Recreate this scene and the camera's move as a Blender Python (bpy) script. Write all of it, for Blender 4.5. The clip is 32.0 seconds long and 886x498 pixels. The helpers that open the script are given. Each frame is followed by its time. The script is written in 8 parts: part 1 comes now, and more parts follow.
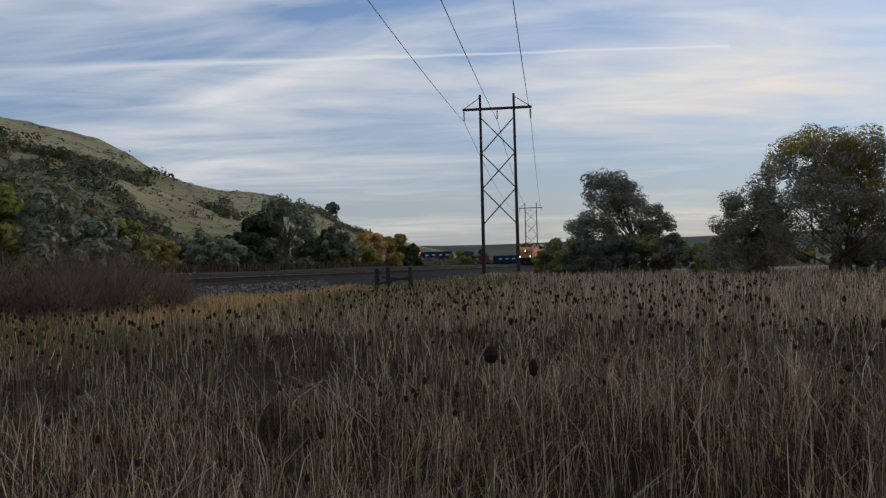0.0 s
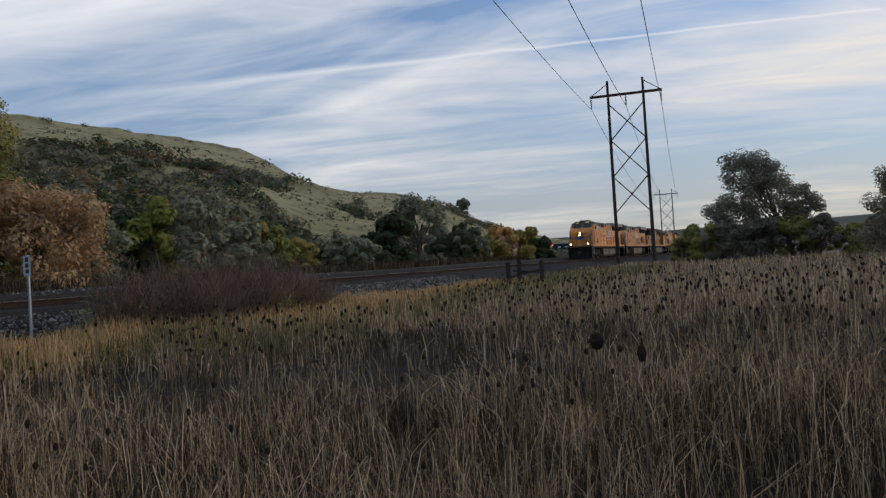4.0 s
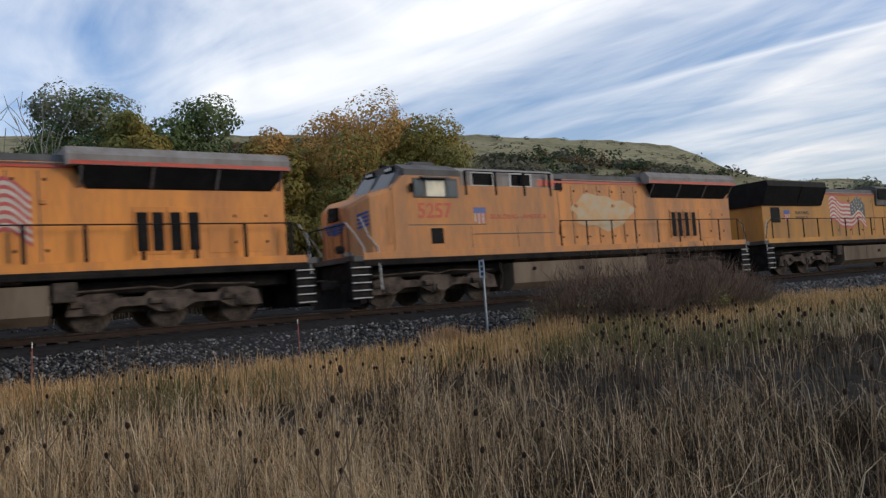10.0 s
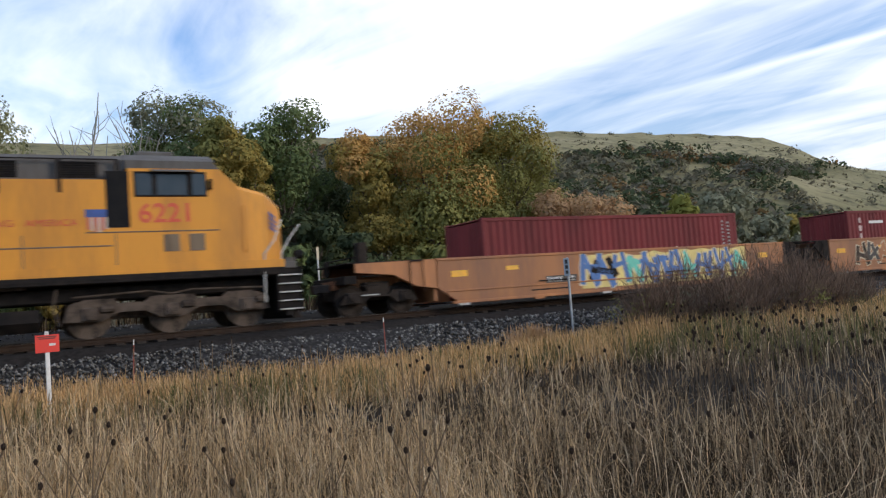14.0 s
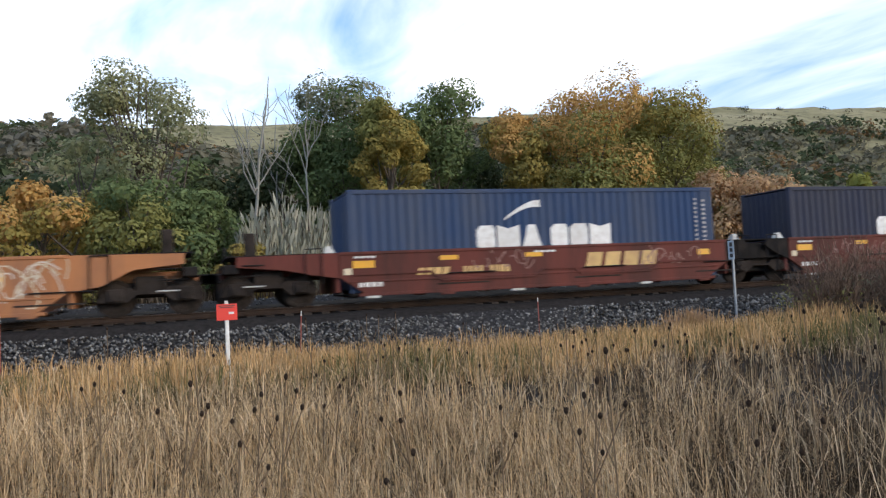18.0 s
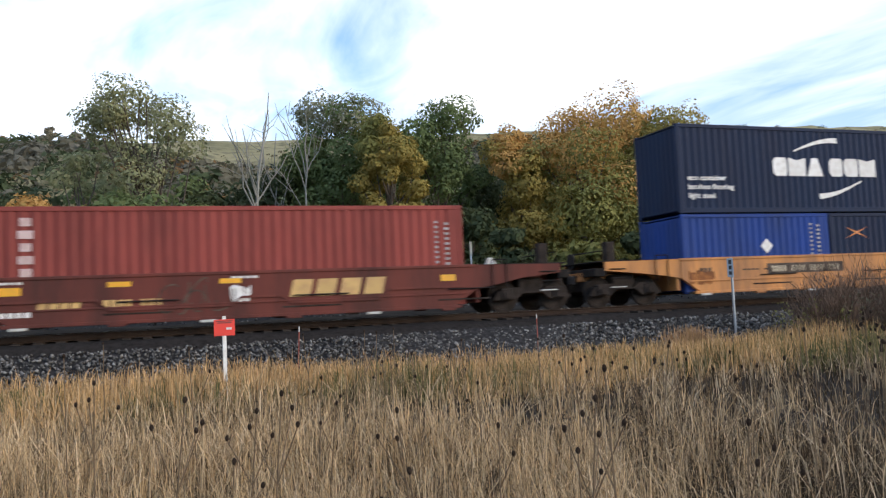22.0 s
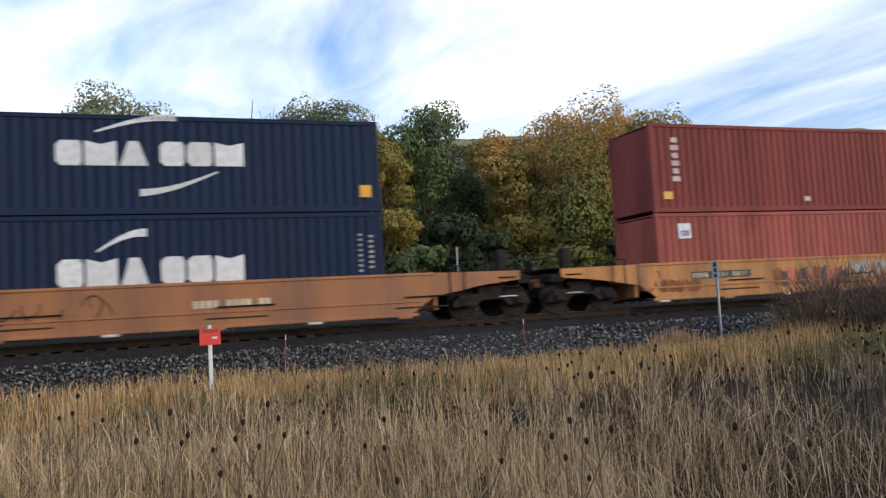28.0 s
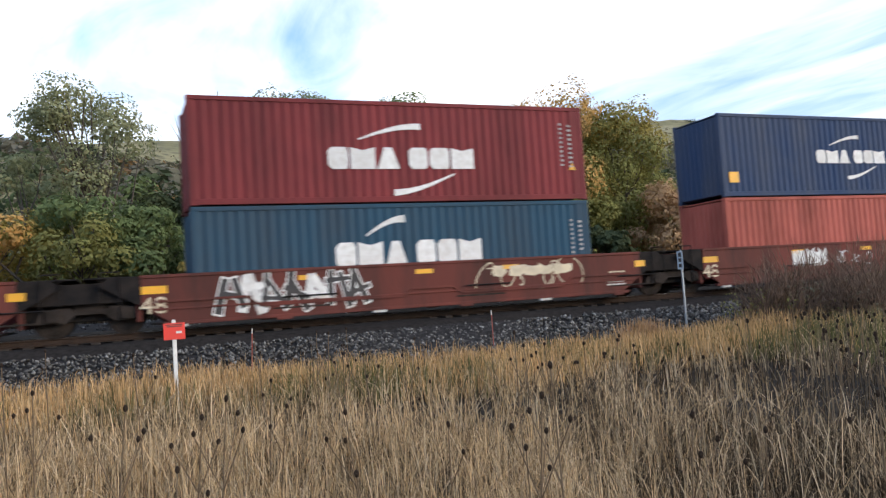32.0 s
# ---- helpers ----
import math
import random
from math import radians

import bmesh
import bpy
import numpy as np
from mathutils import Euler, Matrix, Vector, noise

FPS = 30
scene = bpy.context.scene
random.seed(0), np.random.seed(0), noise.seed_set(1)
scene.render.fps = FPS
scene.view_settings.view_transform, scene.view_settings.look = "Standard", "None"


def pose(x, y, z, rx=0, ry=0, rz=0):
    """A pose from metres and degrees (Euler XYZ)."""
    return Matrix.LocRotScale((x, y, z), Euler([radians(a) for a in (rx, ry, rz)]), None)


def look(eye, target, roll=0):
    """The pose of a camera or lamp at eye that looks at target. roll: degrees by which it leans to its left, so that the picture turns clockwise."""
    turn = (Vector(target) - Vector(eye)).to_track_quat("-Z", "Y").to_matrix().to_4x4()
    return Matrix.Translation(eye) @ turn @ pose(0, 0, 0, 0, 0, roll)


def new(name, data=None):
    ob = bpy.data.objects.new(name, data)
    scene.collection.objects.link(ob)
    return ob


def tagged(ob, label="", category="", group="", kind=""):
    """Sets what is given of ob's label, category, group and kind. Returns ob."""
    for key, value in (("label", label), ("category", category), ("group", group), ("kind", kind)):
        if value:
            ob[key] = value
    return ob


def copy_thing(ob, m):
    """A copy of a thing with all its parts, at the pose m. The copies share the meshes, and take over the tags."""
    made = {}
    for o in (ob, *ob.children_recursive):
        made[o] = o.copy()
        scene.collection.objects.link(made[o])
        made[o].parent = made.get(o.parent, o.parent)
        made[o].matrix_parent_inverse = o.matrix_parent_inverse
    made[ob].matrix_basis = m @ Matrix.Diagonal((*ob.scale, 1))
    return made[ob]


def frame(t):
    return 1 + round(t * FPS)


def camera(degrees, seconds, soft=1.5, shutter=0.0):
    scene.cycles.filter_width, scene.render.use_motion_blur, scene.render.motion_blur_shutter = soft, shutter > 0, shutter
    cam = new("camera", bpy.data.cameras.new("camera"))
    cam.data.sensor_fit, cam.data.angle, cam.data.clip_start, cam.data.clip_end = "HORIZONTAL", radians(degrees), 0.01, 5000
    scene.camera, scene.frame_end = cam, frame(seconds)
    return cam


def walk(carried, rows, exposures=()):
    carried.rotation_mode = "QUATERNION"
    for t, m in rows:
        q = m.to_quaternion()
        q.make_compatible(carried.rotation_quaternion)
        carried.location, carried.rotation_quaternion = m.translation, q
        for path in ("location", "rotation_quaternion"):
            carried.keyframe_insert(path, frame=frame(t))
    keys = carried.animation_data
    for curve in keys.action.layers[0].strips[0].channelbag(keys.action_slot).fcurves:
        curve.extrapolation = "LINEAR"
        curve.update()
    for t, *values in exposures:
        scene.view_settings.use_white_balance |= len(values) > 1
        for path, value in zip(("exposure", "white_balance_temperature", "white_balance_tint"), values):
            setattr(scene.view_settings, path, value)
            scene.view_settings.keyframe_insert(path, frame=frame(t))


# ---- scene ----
cam = camera(58.34, 32.0, soft=1.3, shutter=0.22)
PATH = (
    (0, 0.020, 0.146, 0.325, 91.24, 1.44, -76.25),
    (0.5, 0.020, 0.144, 0.325, 91.23, 1.52, -75.82),
    (1, 0.020, 0.138, 0.322, 90.61, 1.69, -75.19),
    (1.5, 0.017, 0.129, 0.313, 90.22, 1.85, -74.65),
    (2, 0.017, 0.117, 0.321, 90.34, 2.44, -74.09),
    (2.5, 0.023, 0.092, 0.320, 90.28, 3.38, -72.87),
    (3, 0.026, 0.067, 0.319, 90.22, 3.92, -71.10),
    (3.5, 0.024, 0.059, 0.299, 90.96, 3.57, -68.88),
    (5.5, 0.147, -0.048, 0.321, 91.01, 4.94, -60.42),
    (6, 0.148, -0.050, 0.324, 91.84, 5.13, -58.41),
    (6.5, 0.152, -0.058, 0.323, 92.31, 5.28, -56.97),
    (7, 0.131, -0.065, 0.320, 92.25, 5.30, -55.44),
    (7.5, 0.113, -0.060, 0.320, 92.30, 4.99, -52.20),
    (8, 0.104, -0.049, 0.322, 92.54, 4.85, -48.25),
    (8.5, 0.093, -0.062, 0.328, 92.71, 4.88, -44.53),
    (9, 0.068, -0.067, 0.331, 93.08, 4.63, -40.65),
    (9.5, 0.063, -0.059, 0.330, 93.12, 4.47, -38.06),
    (10, 0.050, -0.066, 0.330, 93.21, 4.28, -35.96),
    (10.5, 0.052, -0.058, 0.331, 93.29, 4.27, -34.45),
    (11, 0.054, -0.047, 0.331, 93.08, 4.38, -33.62),
    (11.5, 0.049, -0.055, 0.331, 92.99, 4.35, -32.74),
    (12, 0.044, -0.057, 0.333, 92.99, 4.38, -31.87),
    (12.5, 0.040, -0.054, 0.335, 93.01, 4.33, -31.30),
    (13, 0.045, -0.043, 0.335, 93.24, 4.51, -30.58),
    (13.5, 0.041, -0.050, 0.338, 93.50, 4.50, -30.15),
    (14, 0.045, -0.048, 0.334, 93.56, 4.41, -29.92),
    (14.5, 0.044, -0.049, 0.333, 93.42, 4.47, -29.05),
    (15, 0.034, -0.030, 0.336, 93.32, 4.26, -25.89),
    (15.5, -0.022, -0.008, 0.353, 93.53, 3.52, -23.69),
    (17.5, -0.089, 0.013, 0.349, 92.43, 2.92, -19.76),
    (18, -0.086, -0.005, 0.349, 92.73, 2.87, -19.17),
    (18.5, -0.089, -0.024, 0.353, 93.23, 2.67, -18.97),
    (19, -0.090, -0.016, 0.352, 93.42, 2.62, -18.75),
    (19.5, -0.083, -0.003, 0.345, 93.33, 2.61, -18.73),
    (20, -0.082, 0.013, 0.343, 93.12, 2.61, -18.75),
    (20.5, -0.081, -0.000, 0.346, 93.12, 2.53, -18.70),
    (21, -0.076, -0.007, 0.348, 93.45, 2.57, -18.80),
    (21.5, -0.071, 0.002, 0.347, 93.77, 2.66, -19.13),
    (22, -0.071, 0.017, 0.348, 93.90, 2.61, -19.25),
    (22.5, -0.073, 0.018, 0.352, 93.83, 2.62, -18.86),
    (23, -0.069, 0.023, 0.355, 93.65, 2.79, -18.70),
    (23.5, -0.067, 0.017, 0.356, 93.62, 2.91, -18.61),
    (24, -0.071, 0.025, 0.357, 93.74, 2.78, -18.67),
    (24.5, -0.070, 0.021, 0.359, 93.92, 2.82, -18.66),
    (25, -0.074, 0.016, 0.361, 94.04, 2.90, -18.74),
    (25.5, -0.075, 0.010, 0.364, 94.11, 2.94, -19.27),
    (26, -0.076, 0.006, 0.363, 94.31, 3.06, -20.26),
    (26.5, -0.080, 0.004, 0.365, 94.51, 3.06, -20.77),
    (28.5, -0.060, 0.024, 0.363, 94.14, 3.36, -20.09),
    (29, -0.054, 0.009, 0.364, 94.08, 3.44, -20.93),
    (29.5, -0.006, 0.014, 0.362, 93.92, 3.88, -21.61),
    (30, 0.035, 0.000, 0.354, 93.55, 3.95, -21.91),
    (30.5, 0.037, 0.004, 0.354, 93.46, 3.93, -22.08),
    (31, 0.013, 0.014, 0.356, 93.46, 4.07, -22.35),
    (31.5, 0.007, 0.035, 0.358, 93.39, 3.97, -22.43),
    (32, -0.007, 0.021, 0.357, 93.53, 3.85, -22.35),
)
EXPOSURES = ((0.0, -0.58), (3.0, -0.5), (7.0, -0.4), (9.0, -0.25), (11.0, 0.0), (12.0, 0.3), (13.0, 0.36), (14.0, 0.25), (15.0, -0.05), (16.5, 0.3), (18.0, 0.6),
             (21.0, 0.64), (25.0, 0.54), (26.5, 0.5), (28.5, 0.3), (29.5, 0.42), (30.5, 0.68), (32.0, 0.7))
walk(cam, [(t, pose(x, y, z, rx, ry, rz)) for t, x, y, z, rx, ry, rz in PATH], EXPOSURES)

# ---- world: x along the track (towards the oncoming train), y across it, z = 0 at the rail tops ----
TRACK_Y = 22.83
GROUND = -1.35


def sky_world():
    w = bpy.data.worlds.new("evening_sky")
    scene.world = w
    w.use_nodes = True
    nt = w.node_tree
    nt.nodes.clear()
    N, L = nt.nodes.new, nt.links.new

    def math_node(op, a, b=None, c=None):
        n = N("ShaderNodeMath")
        n.operation = op
        for i, v in enumerate((a, b, c)):
            if v is None:
                continue
            if isinstance(v, (int, float)):
                n.inputs[i].default_value = v
            else:
                L(v, n.inputs[i])
        return n.outputs[0]

    def ramp(fac, stops):
        r = N("ShaderNodeValToRGB")
        e = r.color_ramp.elements
        e[0].position, e[0].color = stops[0][0], (*stops[0][1], 1)
        e[1].position, e[1].color = stops[-1][0], (*stops[-1][1], 1)
        for p, c in stops[1:-1]:
            k = e.new(p)
            k.color = (*c, 1)
        L(fac, r.inputs[0])
        return r.outputs[0]

    def mixc(fac, a, b):
        m = N("ShaderNodeMix")
        m.data_type = "RGBA"
        for sock, v in ((m.inputs[0], fac), (m.inputs[6], a), (m.inputs[7], b)):
            if isinstance(v, tuple):
                sock.default_value = (*v, 1)
            elif isinstance(v, (int, float)):
                sock.default_value = v
            else:
                L(v, sock)
        return m.outputs[2]

    sky = N("ShaderNodeTexSky")
    sky.sky_type = "NISHITA"
    sky.sun_disc = False
    sky.sun_elevation = radians(19)
    sky.sun_rotation = radians(139)
    sky.air_density, sky.dust_density, sky.ozone_density = 1.0, 0.6, 2.0
    tc = N("ShaderNodeTexCoord")
    sep = N("ShaderNodeSeparateXYZ")
    L(tc.outputs["Generated"], sep.inputs[0])
    dx, dy, dz = sep.outputs
    up = math_node("MAXIMUM", math_node("ADD", dz, 0.09), 0.03)
    px, py = math_node("DIVIDE", dx, up), math_node("DIVIDE", dy, up)
    # high streaks of cloud drawn out across the valley, along the vapour trail
    along = math_node("ADD", math_node("MULTIPLY", px, -0.205), math_node("MULTIPLY", py, 0.979))
    across = math_node("ADD", math_node("MULTIPLY", px, 0.979), math_node("MULTIPLY", py, 0.205))

    def cloud_noise(ku, kv, seed, scale, detail, rough, distort):
        comb = N("ShaderNodeCombineXYZ")
        L(math_node("MULTIPLY", along, ku), comb.inputs[0])
        L(math_node("MULTIPLY", across, kv), comb.inputs[1])
        comb.inputs[2].default_value = seed
        n = N("ShaderNodeTexNoise")
        n.inputs["Scale"].default_value, n.inputs["Detail"].default_value = scale, detail
        n.inputs["Roughness"].default_value, n.inputs["Distortion"].default_value = rough, distort
        L(comb.outputs[0], n.inputs["Vector"])
        return n.outputs[0]

    n1 = cloud_noise(0.42, 0.85, 5.2, 1.05, 6, 0.5, 1.1)
    n2 = cloud_noise(0.8, 1.9, 8.1, 1.3, 6, 0.55, 1.6)
    n3 = cloud_noise(0.5, 0.6, 4.4, 0.75, 2, 0.5, 0.3)
    mixed = math_node("ADD", math_node("ADD", math_node("MULTIPLY", n1, 0.50), math_node("MULTIPLY", n2, 0.18)), math_node("MULTIPLY", n3, 0.32))
    # thinner overhead and towards the low sun, thicker over the bluff
    mixed = math_node("ADD", mixed, math_node("MINIMUM", math_node("MULTIPLY", math_node("SUBTRACT", dy, 0.62), 0.11), -0.012))
    cover = ramp(mixed, ((0.40, (0.08, 0.08, 0.08)), (0.49, (0.5, 0.5, 0.5)), (0.60, (0.97, 0.97, 0.97))))
    cover_value = math_node("MULTIPLY", cover, 1.0)
    # the low sky is veiled, warm towards the hidden sun
    low = math_node("POWER", math_node("MAXIMUM", math_node("SUBTRACT", 1.0, math_node("MULTIPLY", dz, 2.6)), 0.0), 1.7)
    sunny = math_node("POWER", math_node("MAXIMUM", math_node("ADD", math_node("MULTIPLY", dx, 0.97), math_node("MULTIPLY", dy, -0.24)), 0.0), 4.0)
    cloud = mixc(math_node("MULTIPLY", sunny, math_node("MAXIMUM", math_node("SUBTRACT", 1.0, math_node("MULTIPLY", dz, 1.8)), 0.0)), (8.2, 8.35, 8.6), (9.4, 8.1, 6.4))
    tint = N("ShaderNodeMix")
    tint.data_type, tint.blend_type = "RGBA", "MULTIPLY"
    tint.inputs[0].default_value = 1.0
    L(sky.outputs[0], tint.inputs[6])
    tint.inputs[7].default_value = (0.72, 0.98, 1.26, 1)
    base = mixc(cover, tint.outputs[2], cloud)
    haze = mixc(sunny, (3.5, 3.7, 4.2), (4.3, 3.85, 3.8))
    veiled = mixc(math_node("MULTIPLY", math_node("MULTIPLY", low, 1.0), math_node("SUBTRACT", 1.0, math_node("MULTIPLY", cover_value, 0.55))), base, haze)
    # a vapour trail across the sky
    side = math_node("ADD", math_node("ADD", math_node("MULTIPLY", dx, TRAIL[0]), math_node("MULTIPLY", dy, TRAIL[1])), math_node("MULTIPLY", dz, TRAIL[2]))
    wob = N("ShaderNodeTexNoise")
    wob.inputs["Scale"].default_value, wob.inputs["Detail"].default_value = 9.0, 3
    L(tc.outputs["Generated"], wob.inputs["Vector"])
    off = math_node("ABSOLUTE", math_node("ADD", side, math_node("MULTIPLY", math_node("SUBTRACT", wob.outputs[0], 0.5), 0.006)))
    wide = math_node("ADD", 0.0022, math_node("MULTIPLY", math_node("MAXIMUM", math_node("ADD", math_node("MULTIPLY", dx, -1.0), 0.95), 0.0), 0.03))
    line = math_node("MAXIMUM", math_node("SUBTRACT", 1.0, math_node("DIVIDE", off, wide)), 0.0)
    line = math_node("MULTIPLY", line, math_node("MINIMUM", math_node("MAXIMUM", math_node("MULTIPLY", math_node("SUBTRACT", dx, 0.62), 5.0), 0.0), 1.0))
    line = math_node("MULTIPLY", line, math_node("LESS_THAN", math_node("MULTIPLY", dy, -1.0), 0.11))
    final = mixc(math_node("MULTIPLY", line, 0.6), veiled, (7.8, 7.9, 8.1))
    bg = N("ShaderNodeBackground")
    bg.inputs["Strength"].default_value = 0.15
    L(final, bg.inputs[0])
    L(bg.outputs[0], N("ShaderNodeOutputWorld").inputs[0])


TRAIL = (-0.2526, -0.0528, 0.9661)
sky_world()
sun = new("sun", bpy.data.lights.new("sun", "SUN"))
sun.data.energy, sun.data.angle, sun.data.color = 1.3, radians(20), (1.0, 0.79, 0.56)
sun.matrix_world = look((60, -70, 32), (0, 0, 0))

# ---- materials ----
MATS = {}


def material(name, col, rough=0.7, metal=0.0, dark=None, amount=0.5, scale=3.0, fine=40.0, bump=0.0, streak=False, island=None, through_light=0.0, spec=0.5, where="Object"):
    """A procedural surface: its colour, worn towards `dark` by stains at two scales; island: colours spread over loose pieces."""
    if name in MATS:
        return MATS[name]
    m = bpy.data.materials.new(name)
    MATS[name] = m
    m.use_nodes = True
    nt = m.node_tree
    N, L = nt.nodes.new, nt.links.new
    b = nt.nodes["Principled BSDF"]
    b.inputs["Roughness"].default_value, b.inputs["Metallic"].default_value = rough, metal
    b.inputs["Specular IOR Level"].default_value = min(spec, 0.06) if rough >= 0.8 else spec
    tc = N("ShaderNodeTexCoord")
    vec = tc.outputs[where]
    if streak:
        mp = N("ShaderNodeMapping")
        mp.inputs["Scale"].default_value = (1.0, 1.0, 0.16)
        L(vec, mp.inputs[0])
        vec = mp.outputs[0]
    big, small = N("ShaderNodeTexNoise"), N("ShaderNodeTexNoise")
    for n, s, d in ((big, scale, 5), (small, fine, 3)):
        n.inputs["Scale"].default_value, n.inputs["Detail"].default_value = s, d
        L(vec, n.inputs["Vector"])
    add = N("ShaderNodeMath")
    add.operation = "MULTIPLY_ADD"
    L(small.outputs[0], add.inputs[0])
    add.inputs[1].default_value = 0.35
    L(big.outputs[0], add.inputs[2])
    rmp = N("ShaderNodeMapRange")
    rmp.inputs["From Min"].default_value, rmp.inputs["From Max"].default_value = 0.55, 0.88
    rmp.inputs["To Max"].default_value = amount
    L(add.outputs[0], rmp.inputs["Value"])
    mix = N("ShaderNodeMix")
    mix.data_type = "RGBA"
    L(rmp.outputs[0], mix.inputs[0])
    if island:
        geo = N("ShaderNodeNewGeometry")
        r = N("ShaderNodeValToRGB")
        e = r.color_ramp.elements
        e[0].position, e[0].color = 0.0, (*island[0], 1)
        e[1].position, e[1].color = 1.0, (*island[-1], 1)
        for i, c in enumerate(island[1:-1], 1):
            e.new(i / (len(island) - 1)).color = (*c, 1)
        L(geo.outputs["Random Per Island"], r.inputs[0])
        L(r.outputs[0], mix.inputs[6])
    else:
        info = N("ShaderNodeObjectInfo")
        hsv = N("ShaderNodeHueSaturation")
        hsv.inputs["Color"].default_value = (*col, 1)
        vr = N("ShaderNodeMapRange")
        vr.inputs["To Min"].default_value, vr.inputs["To Max"].default_value = 0.9, 1.1
        L(info.outputs["Random"], vr.inputs["Value"])
        L(vr.outputs[0], hsv.inputs["Value"])
        L(hsv.outputs[0], mix.inputs[6])
    mix.inputs[7].default_value = (*(dark or tuple(c * 0.5 for c in col)), 1)
    L(mix.outputs[2], b.inputs["Base Color"])
    if bump:
        bn = N("ShaderNodeBump")
        bn.inputs["Strength"].default_value, bn.inputs["Distance"].default_value = bump, 0.02
        L(add.outputs[0], bn.inputs["Height"])
        L(bn.outputs[0], b.inputs["Normal"])
    if through_light:
        out = nt.nodes["Material Output"]
        tr, ms = N("ShaderNodeBsdfTranslucent"), N("ShaderNodeMixShader")
        ms.inputs[0].default_value = through_light
        L(mix.outputs[2], tr.inputs[0])
        L(b.outputs[0], ms.inputs[1])
        L(tr.outputs[0], ms.inputs[2])
        L(ms.outputs[0], out.inputs[0])
    return m


def glow(name, col, strength):
    if name not in MATS:
        m = MATS[name] = bpy.data.materials.new(name)
        m.use_nodes = True
        b = m.node_tree.nodes["Principled BSDF"]
        b.inputs["Base Color"].default_value = (*col, 1)
        b.inputs["Emission Color"].default_value = (*col, 1)
        b.inputs["Emission Strength"].default_value = strength
    return MATS[name]


LOCO_YELLOW = material("loco_yellow_paint", (0.82, 0.30, 0.05), 0.5, dark=(0.46, 0.18, 0.06), amount=0.85, scale=0.9, fine=14, streak=True, spec=0.35)
LOCO_FADED = material("loco_faded_orange_paint", (0.74, 0.30, 0.085), 0.6, dark=(0.36, 0.19, 0.10), amount=0.95, scale=1.1, fine=14, streak=True, spec=0.3)
LOCO_DULL = material("loco_dull_yellow_paint", (0.58, 0.27, 0.055), 0.55, dark=(0.33, 0.17, 0.06), amount=0.85, scale=0.9, fine=14, streak=True, spec=0.3)
LOCO_BRIGHT = material("loco_bright_yellow_paint", (0.70, 0.295, 0.032), 0.5, dark=(0.40, 0.17, 0.035), amount=0.85, scale=0.9, fine=14, streak=True, spec=0.35)
LOCO_GREY = material("loco_grey_paint", (0.135, 0.128, 0.12), 0.65, spec=0.25, dark=(0.065, 0.056, 0.048), amount=0.8, scale=1.4, fine=18, streak=True)
LOCO_RED = material("loco_red_stripe", (0.62, 0.07, 0.03), 0.45, dark=(0.30, 0.07, 0.04), amount=0.6)
ROOF_PALE = material("pale_weathered_grey_paint", (0.30, 0.275, 0.245), 0.65, dark=(0.17, 0.14, 0.115), amount=0.8, scale=1.5, fine=12, streak=True, spec=0.2)
TANK_GREY = material("tank_grey_paint", (0.22, 0.165, 0.112), 0.7, spec=0.15, dark=(0.10, 0.07, 0.048), amount=0.9, scale=0.8, fine=9, streak=True)
# grimy gear, darkened so that the shade beneath the well cars is in its colour
GEAR_DARK = material("grimy_gear_painted_shade", (0.05, 0.04, 0.034), 0.9, spec=0.1, dark=(0.018, 0.015, 0.013), amount=0.9, scale=3, fine=22, bump=0.3)
TRUCK_DIRT = material("dusty_running_gear", (0.125, 0.096, 0.076), 0.9, spec=0.15, dark=(0.025, 0.021, 0.018), amount=0.9, scale=3, fine=22, bump=0.3)
BLACK_STEEL = material("black_steel", (0.014, 0.013, 0.013), 0.7, dark=(0.035, 0.028, 0.024), amount=0.8, scale=3, spec=0.07)
DARK_GRILLE = material("dark_grille", (0.010, 0.010, 0.011), 0.6, dark=(0.022, 0.02, 0.018), amount=0.6, spec=0.08)
STEP_WHITE = material("pale_step_edge", (0.62, 0.62, 0.58), 0.6, dark=(0.3, 0.27, 0.22), amount=0.7, scale=9)
LOGO_BLUE = material("emblem_blue", (0.04, 0.09, 0.30), 0.45, dark=(0.03, 0.05, 0.13), amount=0.5)
FLAG_RED = material("faded_flag_red", (0.56, 0.075, 0.07), 0.5, dark=(0.45, 0.2, 0.13), amount=0.6, scale=5)
FLAG_WHITE = material("faded_flag_white", (0.62, 0.55, 0.46), 0.5, dark=(0.55, 0.38, 0.2), amount=0.6, scale=5)
FLAG_BLUE = material("faded_flag_blue", (0.045, 0.062, 0.07), 0.5, dark=(0.16, 0.15, 0.11), amount=0.7, scale=6)
FADED_RED = material("faded_red_lettering", (0.60, 0.07, 0.03), 0.5, dark=(0.62, 0.2, 0.07), amount=0.35, scale=6)
WHITE_PAINT = material("white_marking_paint", (0.78, 0.77, 0.73), 0.55, dark=(0.5, 0.45, 0.38), amount=0.5, scale=6)
YELLOW_MARK = material("yellow_reflector", (0.85, 0.42, 0.02), 0.45, dark=(0.5, 0.27, 0.05), amount=0.4)
WINDOW_GLASS = material("cab_window_glass", (0.03, 0.04, 0.05), 0.12, dark=(0.05, 0.055, 0.06), amount=0.4, spec=0.4)
# side panes with the warm sky's reflection painted in as a cream base colour
PALE_WINDOW = material("side_glass_painted_reflection", (0.74, 0.62, 0.40), 0.12, dark=(0.3, 0.27, 0.2), amount=0.5, spec=0.9)
STEEL = material("worn_rail_steel", (0.42, 0.40, 0.38), 0.3, 0.9, dark=(0.22, 0.18, 0.15), amount=0.4)
